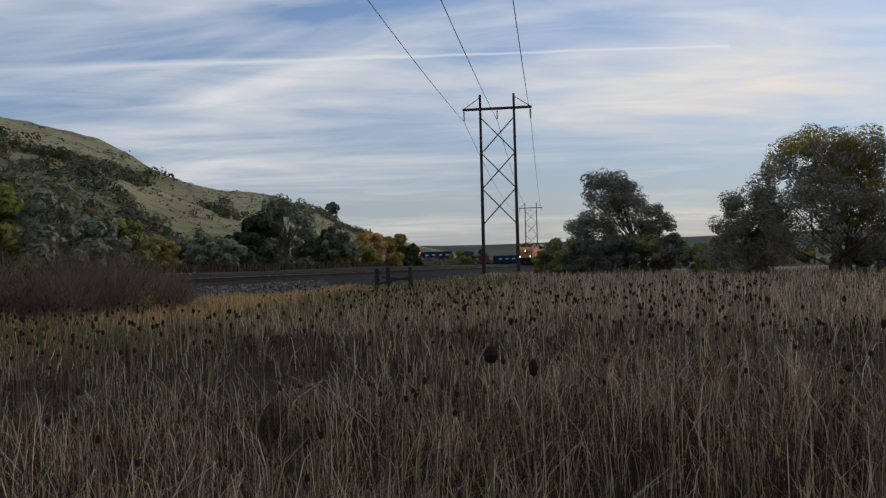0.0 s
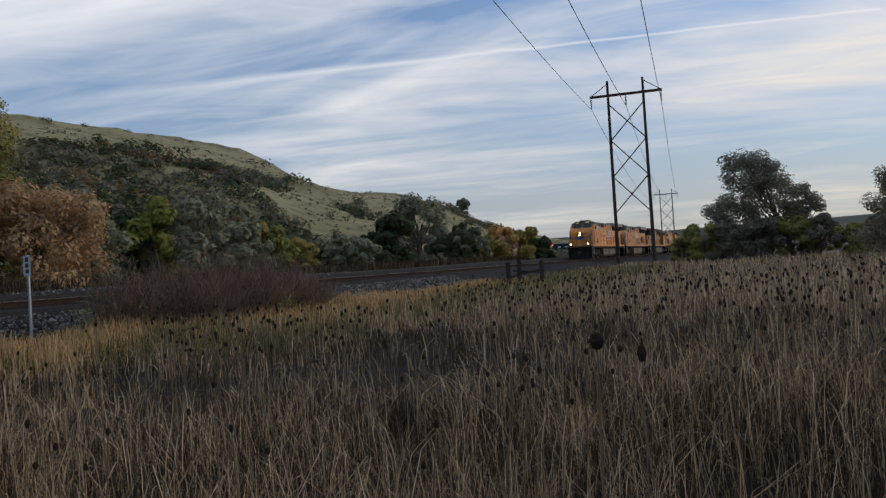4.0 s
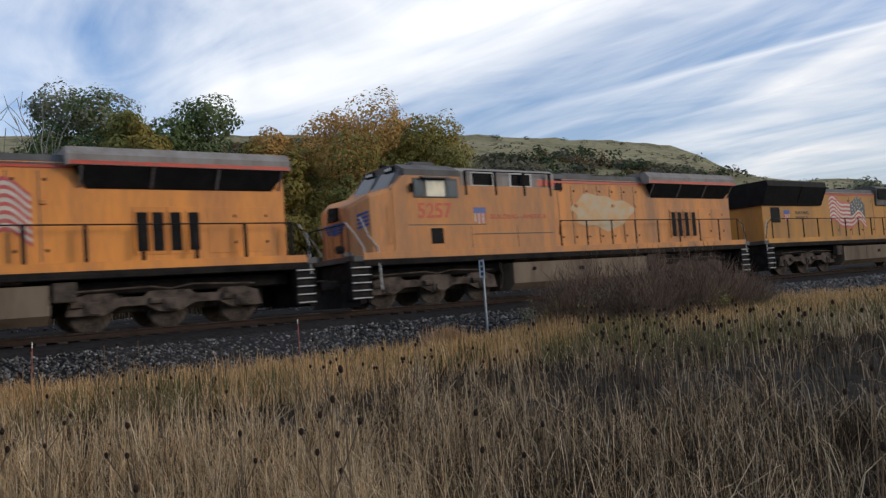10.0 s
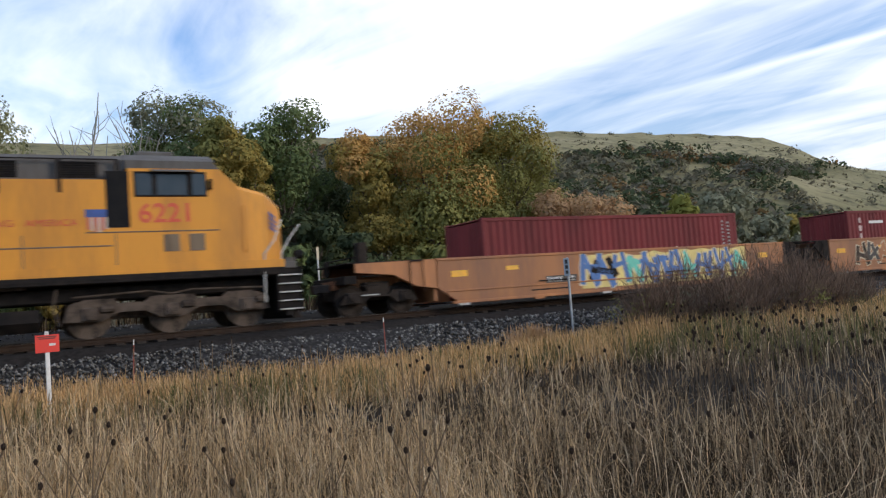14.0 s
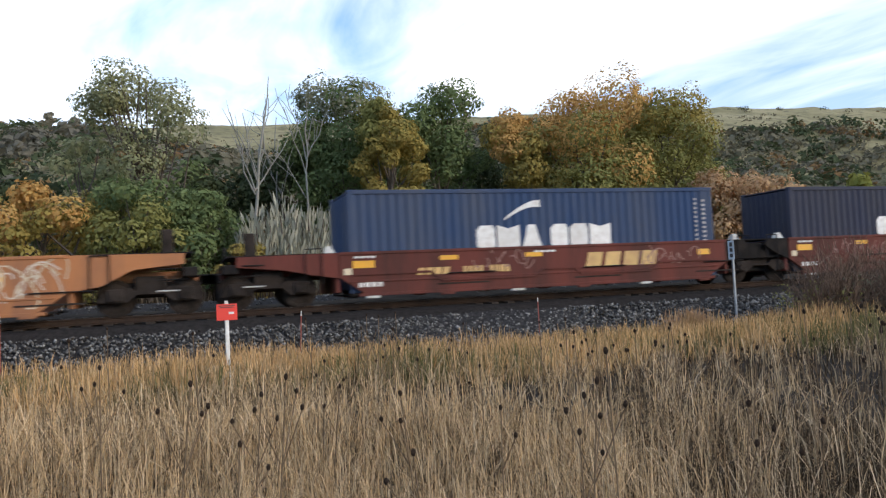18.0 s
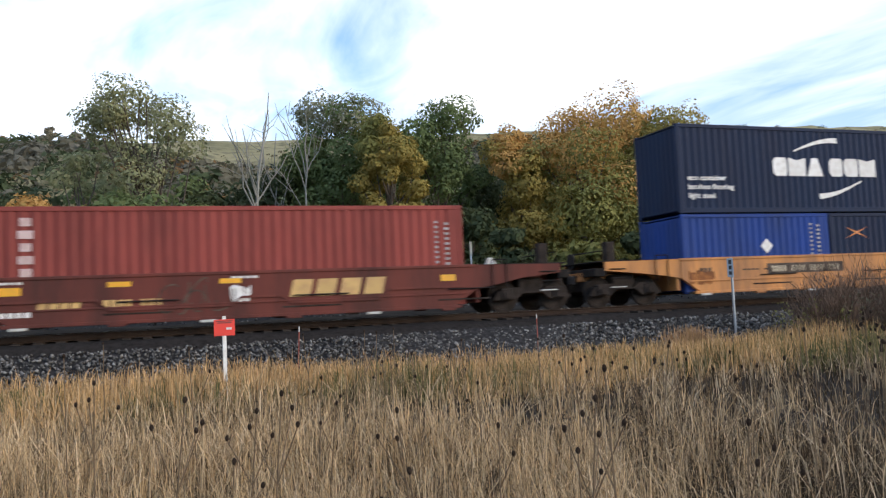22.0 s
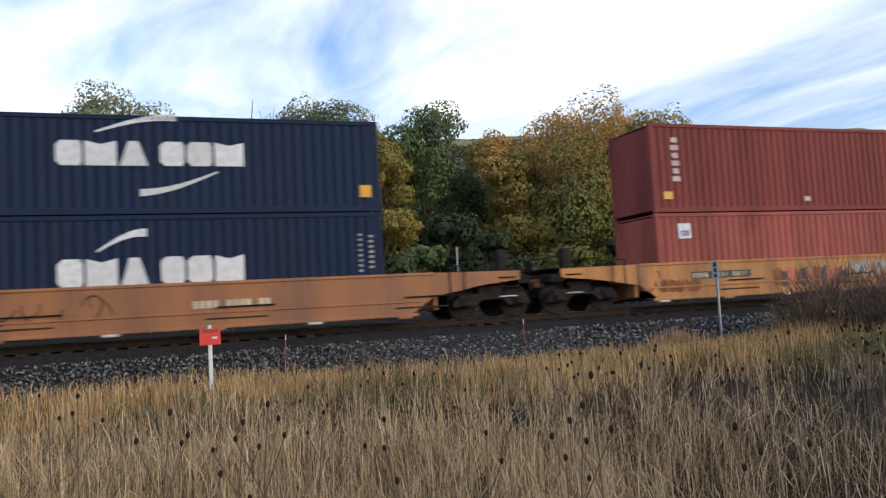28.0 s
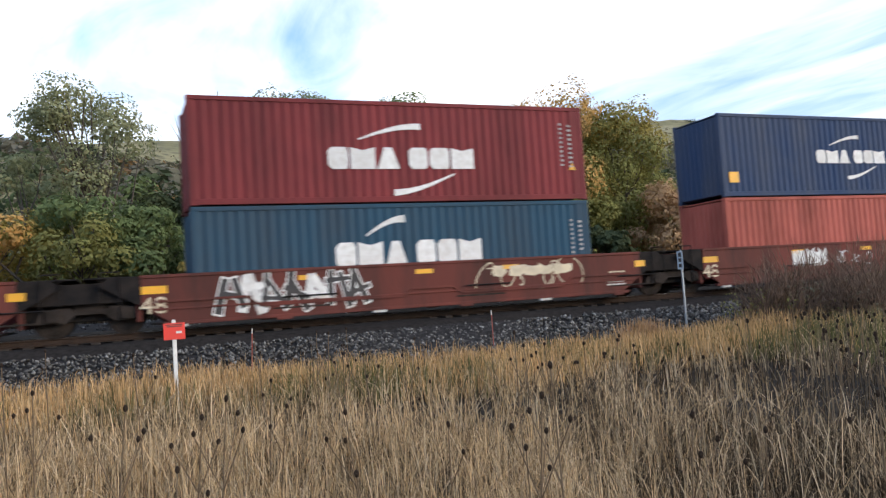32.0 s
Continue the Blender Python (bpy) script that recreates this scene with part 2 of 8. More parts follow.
RAIL_RUST = material("rusty_rail_side", (0.055, 0.036, 0.026), 0.85, dark=(0.03, 0.022, 0.018), amount=0.8, scale=5)
TIE_WOOD = material("weathered_tie_wood", (0.06, 0.048, 0.038), 0.9, dark=(0.028, 0.023, 0.02), amount=0.8, scale=4, bump=0.5)
HEADLIGHT = glow("headlight_lamp", (1.0, 0.70, 0.36), 11.0)
NUMBER_LIGHT = glow("number_board_light", (0.95, 0.9, 0.35), 0.8)
RED_LIGHT = glow("red_signal_lamp", (1.0, 0.10, 0.05), 6.0)
CAR_BROWN = material("well_car_brown_paint", (0.155, 0.046, 0.035), 0.65, spec=0.12, dark=(0.06, 0.03, 0.025), amount=0.85, scale=0.9, fine=11, streak=True)
CAR_YELLOW = material("well_car_yellow_paint", (0.60, 0.265, 0.085), 0.6, spec=0.2, dark=(0.27, 0.135, 0.07), amount=0.95, scale=1.3, fine=12, streak=True)
CAR_TAN = material("well_car_faded_orange_paint", (0.42, 0.165, 0.055), 0.6, dark=(0.2, 0.09, 0.05), amount=0.85, scale=0.8, fine=12, streak=True)
BOX_COLOURS = {
    "navy": material("navy_container_paint", (0.017, 0.030, 0.064), 0.6, dark=(0.022, 0.027, 0.05), amount=0.7, scale=0.7, fine=9, streak=True, spec=0.12),
    "slate": material("slate_container_paint", (0.034, 0.04, 0.068), 0.6, dark=(0.055, 0.055, 0.065), amount=0.7, scale=0.7, fine=9, streak=True, spec=0.12),
    "blue": material("blue_container_paint", (0.030, 0.058, 0.125), 0.6, dark=(0.085, 0.095, 0.12), amount=0.7, scale=0.7, fine=9, streak=True, spec=0.12),
    "steelblue": material("faded_blue_container_paint", (0.032, 0.082, 0.125), 0.6, dark=(0.05, 0.065, 0.08), amount=0.7, scale=0.7, fine=9, streak=True, spec=0.12),
    "greyblue": material("grey_blue_container_paint", (0.055, 0.066, 0.108), 0.6, dark=(0.095, 0.082, 0.075), amount=0.85, scale=0.7, fine=9, streak=True, spec=0.12),
    "royal": material("royal_blue_container_paint", (0.022, 0.06, 0.25), 0.6, dark=(0.03, 0.05, 0.13), amount=0.7, scale=0.7, fine=9, streak=True, spec=0.12),
    "cyan": material("bright_blue_container_paint", (0.025, 0.25, 0.46), 0.6, dark=(0.05, 0.17, 0.28), amount=0.7, scale=0.7, fine=9, streak=True, spec=0.12),
    "rust": material("red_brown_container_paint", (0.31, 0.072, 0.058), 0.6, dark=(0.14, 0.04, 0.034), amount=0.7, scale=0.7, fine=9, streak=True, spec=0.12),
    "salmon": material("faded_red_container_paint", (0.50, 0.135, 0.10), 0.6, dark=(0.18, 0.05, 0.036), amount=0.7, scale=0.7, fine=9, streak=True, spec=0.12),
    "maroon": material("maroon_container_paint", (0.23, 0.045, 0.046), 0.6, dark=(0.10, 0.028, 0.028), amount=0.7, scale=0.7, fine=9, streak=True, spec=0.12),
}
BARK = material("grey_bark", (0.16, 0.13, 0.105), 0.9, dark=(0.06, 0.05, 0.04), amount=0.8, scale=3, bump=0.6)
DEAD_WOOD = material("bleached_dead_wood", (0.30, 0.275, 0.24), 0.9, dark=(0.18, 0.22, 0.18), amount=0.7, scale=3, bump=0.4)
POLE_WOOD = material("dark_pole_wood", (0.07, 0.055, 0.045), 0.9, dark=(0.03, 0.026, 0.022), amount=0.7, scale=2)
LEAVES = {}
for key, cols in {
    "gold": ((0.28, 0.235, 0.07), (0.34, 0.265, 0.075), (0.21, 0.19, 0.065), (0.42, 0.28, 0.07)),
    "goldtop": ((0.54, 0.31, 0.10), (0.46, 0.26, 0.095), (0.36, 0.26, 0.085), (0.58, 0.36, 0.13)),
    "olive": ((0.20, 0.205, 0.066), (0.255, 0.24, 0.078), (0.135, 0.15, 0.052), (0.32, 0.275, 0.088)),
    "paleolive": ((0.28, 0.285, 0.15), (0.22, 0.235, 0.12), (0.35, 0.335, 0.19), (0.18, 0.195, 0.10)),
    "green": ((0.133, 0.179, 0.070), (0.109, 0.140, 0.062), (0.187, 0.226, 0.086), (0.078, 0.109, 0.049)),
    "darkgreen": ((0.057, 0.078, 0.040), (0.076, 0.095, 0.046), (0.038, 0.054, 0.030), (0.101, 0.108, 0.051)),
    "silver": ((0.215, 0.225, 0.145), (0.28, 0.28, 0.188), (0.16, 0.17, 0.108), (0.325, 0.315, 0.215)),
    "palesilver": ((0.36, 0.35, 0.27), (0.28, 0.27, 0.20), (0.44, 0.42, 0.34), (0.22, 0.22, 0.15)),
    "rusty": ((0.483, 0.315, 0.179), (0.420, 0.263, 0.158), (0.546, 0.362, 0.158), (0.347, 0.236, 0.147)),
    "lime": ((0.253, 0.259, 0.057), (0.196, 0.213, 0.057), (0.310, 0.287, 0.069), (0.149, 0.167, 0.052)),
    "grey": ((0.20, 0.185, 0.14), (0.26, 0.235, 0.175), (0.15, 0.14, 0.105), (0.29, 0.25, 0.175)),
    "softgrey": ((0.196, 0.201, 0.161), (0.241, 0.241, 0.190), (0.149, 0.155, 0.121), (0.276, 0.265, 0.207)),
    "brush": ((0.13, 0.125, 0.085), (0.17, 0.155, 0.105), (0.10, 0.102, 0.07), (0.21, 0.178, 0.12)),
    "brushwarm": ((0.19, 0.115, 0.05), (0.24, 0.14, 0.055), (0.13, 0.105, 0.05), (0.16, 0.085, 0.055)),
    "tuft": ((0.165, 0.143, 0.094), (0.143, 0.127, 0.083), (0.187, 0.160, 0.105), (0.121, 0.110, 0.077)),
    "sage": ((0.125, 0.12, 0.09), (0.165, 0.152, 0.115), (0.10, 0.098, 0.075), (0.19, 0.168, 0.125)),
}.items():
    mean = [sum(c[k] for c in cols) / 4 for k in range(3)]
    cols = tuple(tuple(min(0.7, 1.25 * (0.55 * v + 0.45 * m)) for v, m in zip(c, mean)) for c in cols)
    LEAVES[key] = material("leaves_" + key, cols[0], 0.75, island=cols, dark=tuple(v * 0.5 for v in cols[0]), amount=0.5, scale=0.55, through_light=0.28, spec=0.05)
TWIGS = material("reddish_twigs", (0.1, 0.07, 0.06), 0.9, island=((0.17, 0.115, 0.082), (0.28, 0.195, 0.14), (0.075, 0.053, 0.04), (0.20, 0.135, 0.095)), amount=0.2, through_light=0.15, spec=0.15)
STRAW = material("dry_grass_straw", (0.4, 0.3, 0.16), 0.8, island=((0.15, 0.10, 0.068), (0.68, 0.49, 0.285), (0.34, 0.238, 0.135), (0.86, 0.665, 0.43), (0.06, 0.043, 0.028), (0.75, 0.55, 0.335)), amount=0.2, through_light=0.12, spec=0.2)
# dead grass, its darkest tones painted in for the shade deep among the stalks
STRAW_DULL = material("shade_darkened_dead_grass", (0.2, 0.15, 0.1), 0.85, island=((0.015, 0.0107, 0.0068), (0.048, 0.0345, 0.0215), (0.10, 0.073, 0.046), (0.028, 0.020, 0.013), (0.26, 0.192, 0.12)), amount=0.2, through_light=0.1, spec=0.15)
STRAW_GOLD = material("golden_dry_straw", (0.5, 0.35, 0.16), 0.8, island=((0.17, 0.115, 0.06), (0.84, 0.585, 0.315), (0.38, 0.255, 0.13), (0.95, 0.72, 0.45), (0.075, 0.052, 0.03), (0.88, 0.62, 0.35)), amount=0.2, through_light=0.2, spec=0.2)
GRASS_GOLD = material("golden_ditch_grass", (0.4, 0.25, 0.1), 0.8, island=((0.80, 0.49, 0.23), (0.19, 0.135, 0.055), (0.90, 0.60, 0.31), (0.58, 0.37, 0.16), (0.72, 0.45, 0.21)), amount=0.2, through_light=0.3, spec=0.2)
GRASS_GREEN = material("green_ditch_grass", (0.14, 0.15, 0.05), 0.8, island=((0.11, 0.115, 0.045), (0.20, 0.18, 0.075), (0.055, 0.062, 0.027), (0.36, 0.28, 0.13)), amount=0.2, through_light=0.3, spec=0.2)
TEASEL_BROWN = material("teasel_seed_head_brown", (0.042, 0.029, 0.021), 0.95, dark=(0.018, 0.013, 0.010), amount=0.6, scale=60, bump=0.6)
TEASEL_STEM = material("teasel_stem", (0.20, 0.14, 0.085), 0.85, dark=(0.1, 0.07, 0.05), amount=0.5, scale=20)
STONES = material("ballast_stone", (0.2, 0.2, 0.2), 0.9, island=((0.045, 0.043, 0.040), (0.14, 0.134, 0.124), (0.018, 0.017, 0.016), (0.35, 0.335, 0.305), (0.065, 0.061, 0.056), (0.18, 0.17, 0.155)), amount=0.3, scale=20, bump=0.3)
BALLAST_BED = material("ballast_bed", (0.045, 0.043, 0.042), 0.95, dark=(0.016, 0.015, 0.0145), amount=0.9, scale=8, fine=26, bump=1.0)
# oily stone, darkened further to paint in the shade below the cars
SHADED_OILY_BALLAST = material("oily_ballast_painted_shade", (0.034, 0.030, 0.027), 0.9, dark=(0.016, 0.014, 0.013), amount=0.9, scale=8, fine=26, bump=1.0)
SIGN_RED = material("red_marker_sign", (0.68, 0.035, 0.02), 0.45, dark=(0.5, 0.04, 0.03), amount=0.3)
PINK_PAINT = material("spray_pink", (0.80, 0.30, 0.36), 0.55, dark=(0.7, 0.42, 0.45), amount=0.5)
MINT_PAINT = material("spray_mint", (0.12, 0.55, 0.42), 0.55, dark=(0.12, 0.35, 0.28), amount=0.5)
SPRAY_BLUE = material("spray_blue", (0.05, 0.16, 0.42), 0.55, dark=(0.05, 0.1, 0.2), amount=0.5)
SPRAY_YELLOW = material("spray_yellow", (0.74, 0.60, 0.20), 0.55, dark=(0.5, 0.36, 0.14), amount=0.5)
SPRAY_BLACK = material("spray_black", (0.03, 0.028, 0.028), 0.55, dark=(0.06, 0.045, 0.04), amount=0.5)
RUST_STAIN = material("rust_stain", (0.20, 0.085, 0.04), 0.8, dark=(0.42, 0.17, 0.06), amount=0.9, scale=4)
FAINT_CHALK = material("faint_chalk_tag", (0.30, 0.17, 0.14), 0.6, dark=(0.16, 0.06, 0.05), amount=0.9, scale=7)
MARK_GOLD = material("old_gold_lettering", (0.62, 0.40, 0.14), 0.55, dark=(0.4, 0.22, 0.1), amount=0.6)
CODE_PALE = material("small_faded_codes", (0.42, 0.40, 0.38), 0.6, dark=(0.22, 0.2, 0.18), amount=0.7, scale=6)
COLUMN_PALE = material("faded_column_lettering", (0.62, 0.47, 0.43), 0.6, dark=(0.42, 0.24, 0.21), amount=0.6, scale=6)
FADED_CREAM = material("faded_cream_lettering", (0.66, 0.56, 0.38), 0.55, dark=(0.4, 0.33, 0.24), amount=0.6)
INSULATOR = material("brown_porcelain", (0.06, 0.04, 0.035), 0.3)
WIRE = material("dull_line_wire", (0.05, 0.05, 0.055), 0.5, 0.6)


def ground_material():
    m = bpy.data.materials.new("valley_ground")
    m.use_nodes = True
    nt = m.node_tree
    N, L = nt.nodes.new, nt.links.new
    b = nt.nodes["Principled BSDF"]
    b.inputs["Roughness"].default_value = 0.95
    b.inputs["Specular IOR Level"].default_value = 0.15
    geo, sep = N("ShaderNodeNewGeometry"), N("ShaderNodeSeparateXYZ")
    L(geo.outputs["Position"], sep.inputs[0])

    def noise_node(scale, detail, vec=None):
        n = N("ShaderNodeTexNoise")
        n.inputs["Scale"].default_value, n.inputs["Detail"].default_value = scale, detail
        L(vec or geo.outputs["Position"], n.inputs["Vector"])
        return n.outputs[0]

    def blend(fac, a, c):
        x = N("ShaderNodeMix")
        x.data_type = "RGBA"
        L(fac, x.inputs[0])
        for s, v in ((x.inputs[6], a), (x.inputs[7], c)):
            if isinstance(v, tuple):
                s.default_value = (*v, 1)
            else:
                L(v, s)
        return x.outputs[2]

    def span(v, lo, hi):
        r = N("ShaderNodeMapRange")
        r.inputs["From Min"].default_value, r.inputs["From Max"].default_value = lo, hi
        L(v, r.inputs["Value"])
        return r.outputs[0]

    # field soil is near-black: the shade between grass stalks is put into its colour
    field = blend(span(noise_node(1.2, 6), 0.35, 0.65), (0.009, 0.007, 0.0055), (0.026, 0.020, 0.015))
    dry = blend(span(noise_node(0.05, 8), 0.36, 0.6), (0.205, 0.185, 0.093), (0.31, 0.272, 0.15))
    dry = blend(span(noise_node(0.45, 5), 0.5, 0.72), dry, (0.10, 0.095, 0.056))
    far = blend(span(noise_node(0.004, 6), 0.4, 0.6), (0.05, 0.062, 0.052), (0.095, 0.095, 0.07))
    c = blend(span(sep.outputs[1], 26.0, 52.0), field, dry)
    c = blend(span(sep.outputs[0], 150.0, 420.0), c, blend(span(sep.outputs[1], 60.0, 40.0), c, (0.085, 0.083, 0.052)))
    c = blend(span(sep.outputs[0], 520.0, 900.0), c, far)
    pale = N("ShaderNodeMath")
    pale.operation = "MULTIPLY"
    strip = N("ShaderNodeMath")
    strip.operation = "MULTIPLY"
    L(span(sep.outputs[0], 88.0, 100.0), strip.inputs[0])
    L(span(sep.outputs[0], 150.0, 120.0), strip.inputs[1])
    L(strip.outputs[0], pale.inputs[0])
    L(span(sep.outputs[1], 10.0, -6.0), pale.inputs[1])
    c = blend(pale.outputs[0], c, (0.30, 0.26, 0.19))
    L(c, b.inputs["Base Color"])
    bn = N("ShaderNodeBump")
    bn.inputs["Strength"].default_value, bn.inputs["Distance"].default_value = 0.6, 0.3
    L(noise_node(0.8, 6), bn.inputs["Height"])
    L(bn.outputs[0], b.inputs["Normal"])
    return m


VALLEY = ground_material()

# ---- mesh helpers ----


class Shape:
    """Collects faces of one mesh."""

    def __init__(self):
        self.v, self.f = [], []

    def add(self, verts, faces):
        k = len(self.v)
        self.v.extend(verts)
        self.f.extend([tuple(i + k for i in f) for f in faces])
        return self

    def box(self, x0, x1, y0, y1, z0, z1, c=0.012):
        """A box with chamfered edges."""
        c = min(c, (x1 - x0) * 0.3, (y1 - y0) * 0.3, (z1 - z0) * 0.3)
        lo, hi, v = (x0, y0, z0), (x1, y1, z1), []
        idx = {}
        for sx in (0, 1):
            for sy in (0, 1):
                for sz in (0, 1):
                    for ax in range(3):
                        p = []
                        for a, s in enumerate((sx, sy, sz)):
                            e = hi[a] if s else lo[a]
                            p.append(e if a == ax else e + (-c if s else c))
                        idx[(sx, sy, sz, ax)] = len(v)
                        v.append(tuple(p))
        f = []
        for ax in range(3):
            o = [a for a in range(3) if a != ax]
            for s in (0, 1):
                ring = []
                for q, r in ((0, 0), (1, 0), (1, 1), (0, 1)):
                    k = [0, 0, 0]
                    k[ax], k[o[0]], k[o[1]] = s, q, r
                    ring.append(idx[(*k, ax)])
                f.append(tuple(ring if (s == 1) == (ax != 1) else ring[::-1]))
            for q in (0, 1):
                for r in (0, 1):
                    a, d = [0, 0, 0], [0, 0, 0]
                    a[o[0]], a[o[1]] = q, r
                    d[o[0]], d[o[1]] = q, r
                    d[ax] = 1
                    f.append((idx[(*a, o[0])], idx[(*d, o[0])], idx[(*d, o[1])], idx[(*a, o[1])]))
        for sx in (0, 1):
            for sy in (0, 1):
                for sz in (0, 1):
                    f.append(tuple(idx[(sx, sy, sz, a)] for a in range(3)))
        return self.add(v, f)

    def prism(self, outline, y0, y1):
        """A side profile (x, z), pushed through from y0 to y1."""
        n = len(outline)
        v = [(x, y0, z) for x, z in outline] + [(x, y1, z) for x, z in outline]
        f = [tuple(range(n)), tuple(range(2 * n - 1, n - 1, -1))]
        f += [(i, n + i, n + (i + 1) % n, (i + 1) % n) for i in range(n)]
        return self.add(v, f)

    def loft(self, sections):
        """Joins rings of equal length, closed at both ends."""
        n, v, f = len(sections[0]), [], []
        for s in sections:
            v.extend(s)
        for k in range(len(sections) - 1):
            f += [(k * n + i, k * n + (i + 1) % n, (k + 1) * n + (i + 1) % n, (k + 1) * n + i) for i in range(n)]
        f += [tuple(range(n))[::-1], tuple(range((len(sections) - 1) * n, len(sections) * n))]
        return self.add(v, f)

    def tube(self, p, q, r0, r1=None, n=8):
        p, q = Vector(p), Vector(q)
        r1 = r0 if r1 is None else r1
        d = (q - p).normalized()
        a = d.orthogonal().normalized()
        b = d.cross(a)
        rings = []
        for c, r in ((p, r0), (q, r1)):
            rings.append([tuple(c + (a * math.cos(t) + b * math.sin(t)) * r) for t in (2 * math.pi * i / n for i in range(n))])
        return self.loft(rings)

    def path(self, pts, r, n=6):
        for p, q in zip(pts, pts[1:]):
            self.tube(p, q, r, r, n)
        return self

    def wheel(self, x, y, z, r, w, n=24):
        """A flanged wheel on a cross axis, its tread dished inside."""
        prof = ((0.16, -w / 2 - 0.03), (0.16, -w / 2), (0.55 * r / 0.5, -w / 2 + 0.02), (r * 0.82, -w / 2 + 0.03), (r * 0.86, -w / 2), (r, -w / 2), (r, w / 2 - 0.03), (r + 0.025, w / 2 - 0.01), (r + 0.02, w / 2), (0.16, w / 2))
        rings = []
        for pr, py in prof:
            pr = min(pr, r + 0.03)
            rings.append([(x + pr * math.cos(t), y + py, z + pr * math.sin(t)) for t in (2 * math.pi * i / n for i in range(n))])
        return self.loft(rings)

    def mesh(self, name):
        me = bpy.data.meshes.new(name)
        me.from_pydata(self.v, [], self.f)
        bm = bmesh.new()
        bm.from_mesh(me)
        bmesh.ops.recalc_face_normals(bm, faces=bm.faces)
        bm.to_mesh(me)
        bm.free()
        return me


def part(name, shape, mat, parent=None, label="", at=None):
    """Links a shape (or mesh) as one object under its thing."""
    me = shape.mesh(name) if isinstance(shape, Shape) else shape
    if not me.materials:
        me.materials.append(mat)
    ob = new(name, me)
    if at is not None:
        ob.matrix_basis = at
    ob.parent = parent
    if label:
        ob["label"] = label
    return ob


def thing(name, label, category, group="", kind="", at=None, shape=None, mat=None):
    ob = new(name) if shape is None else part(name, shape, mat)
    tagged(ob, label, category, group, kind)
    if at is not None:
        ob.matrix_basis = at
    return ob


def np_mesh(name, verts, faces, mat, smooth=False):
    """A mesh from number arrays: verts (n, 3), faces a list of index arrays (m, k)."""
    me = bpy.data.meshes.new(name)
    me.vertices.add(len(verts))
    me.vertices.foreach_set("co", np.ascontiguousarray(verts, dtype=np.float32).ravel())
    loops = np.concatenate([f.ravel() for f in faces]).astype(np.int32)
    sizes = np.concatenate([np.full(len(f), f.shape[1]) for f in faces]).astype(np.int32)
    me.loops.add(len(loops))
    me.loops.foreach_set("vertex_index", loops)
    me.polygons.add(len(sizes))
    starts = np.concatenate([[0], np.cumsum(sizes)[:-1]]).astype(np.int32)
    me.polygons.foreach_set("loop_start", starts)
    if smooth:
        me.polygons.foreach_set("use_smooth", np.ones(len(sizes), dtype=bool))
    me.materials.append(mat)
    me.update(calc_edges=True)
    return me


def lettering(words, height, wide=1.0, bold=0.0):
    """Flat letters as a mesh in x and z, left end at the origin, facing -y."""
    cu = bpy.data.curves.new("letters", "FONT")
    cu.body, cu.size, cu.extrude, cu.offset = words, height / 0.72, 0.004, bold
    ob = bpy.data.objects.new("letters", cu)
    scene.collection.objects.link(ob)
    me = bpy.data.meshes.new_from_object(ob.evaluated_get(bpy.context.evaluated_depsgraph_get()))
    bpy.data.objects.remove(ob)
    me.materials.clear()
    me.transform(Matrix(((wide, 0, 0, 0), (0, 0, -1, 0), (0, 1, 0, 0), (0, 0, 0, 1))))
    return me


def side_pose(x, y, z, far=False):
    """Where lettering or a flat mark sits on a side: near (-y) or far (+y), read from outside."""
    return pose(x, y, z, 0, 0, 180 if far else 0)

# ---- the valley: one sheet of ground, the bluff beyond the track ----
RNG = np.random.default_rng(7)
CREST_Y = 170.0
CREST = ((-900, 0.20), (-30, 0.205), (18, 0.2145), (67, 0.230), (130, 0.254), (185, 0.262), (222, 0.268), (250, 0.231), (281, 0.207), (317, 0.205), (350, 0.205), (391, 0.19), (430, 0.16), (475, 0.10), (560, 0.05), (760, 0.02), (1100, 0.0))

NOSE = ((1.2, 1.38, 1.47, 1.58, 1.78, 1.93, 2.13, 2.35, 2.55, 3.2, 3.7), (1.0, 0.975, 0.925, 0.885, 0.855, 0.93, 1.02, 1.08, 1.0, 0.72, 0.5))
SCRUB = ((-70, 48), (-70, 118), (25, 128), (60, 140), (76, 138), (90, 118), (97, 114), (112, 112), (118, 104), (124, 103), (150, 117), (159, 113), (145, 101), (122, 84), (115, 77), (112, 68), (114, 48))


def lattice(x, y, seed=0):
    """Smooth value noise on number arrays, 0 to 1."""
    table = np.random.default_rng(seed + 11).random((64, 64))
    xi, yi = np.floor(x).astype(int), np.floor(y).astype(int)
    fx, fy = x - xi, y - yi
    fx, fy = fx * fx * (3 - 2 * fx), fy * fy * (3 - 2 * fy)
    g = lambda a, b: table[a % 64, b % 64]
    return (g(xi, yi) * (1 - fx) + g(xi + 1, yi) * fx) * (1 - fy) + (g(xi, yi + 1) * (1 - fx) + g(xi + 1, yi + 1) * fx) * fy


def smooth(v, lo, hi):
    t = np.clip((v - lo) / (hi - lo), 0, 1)
    return t * t * (3 - 2 * t)


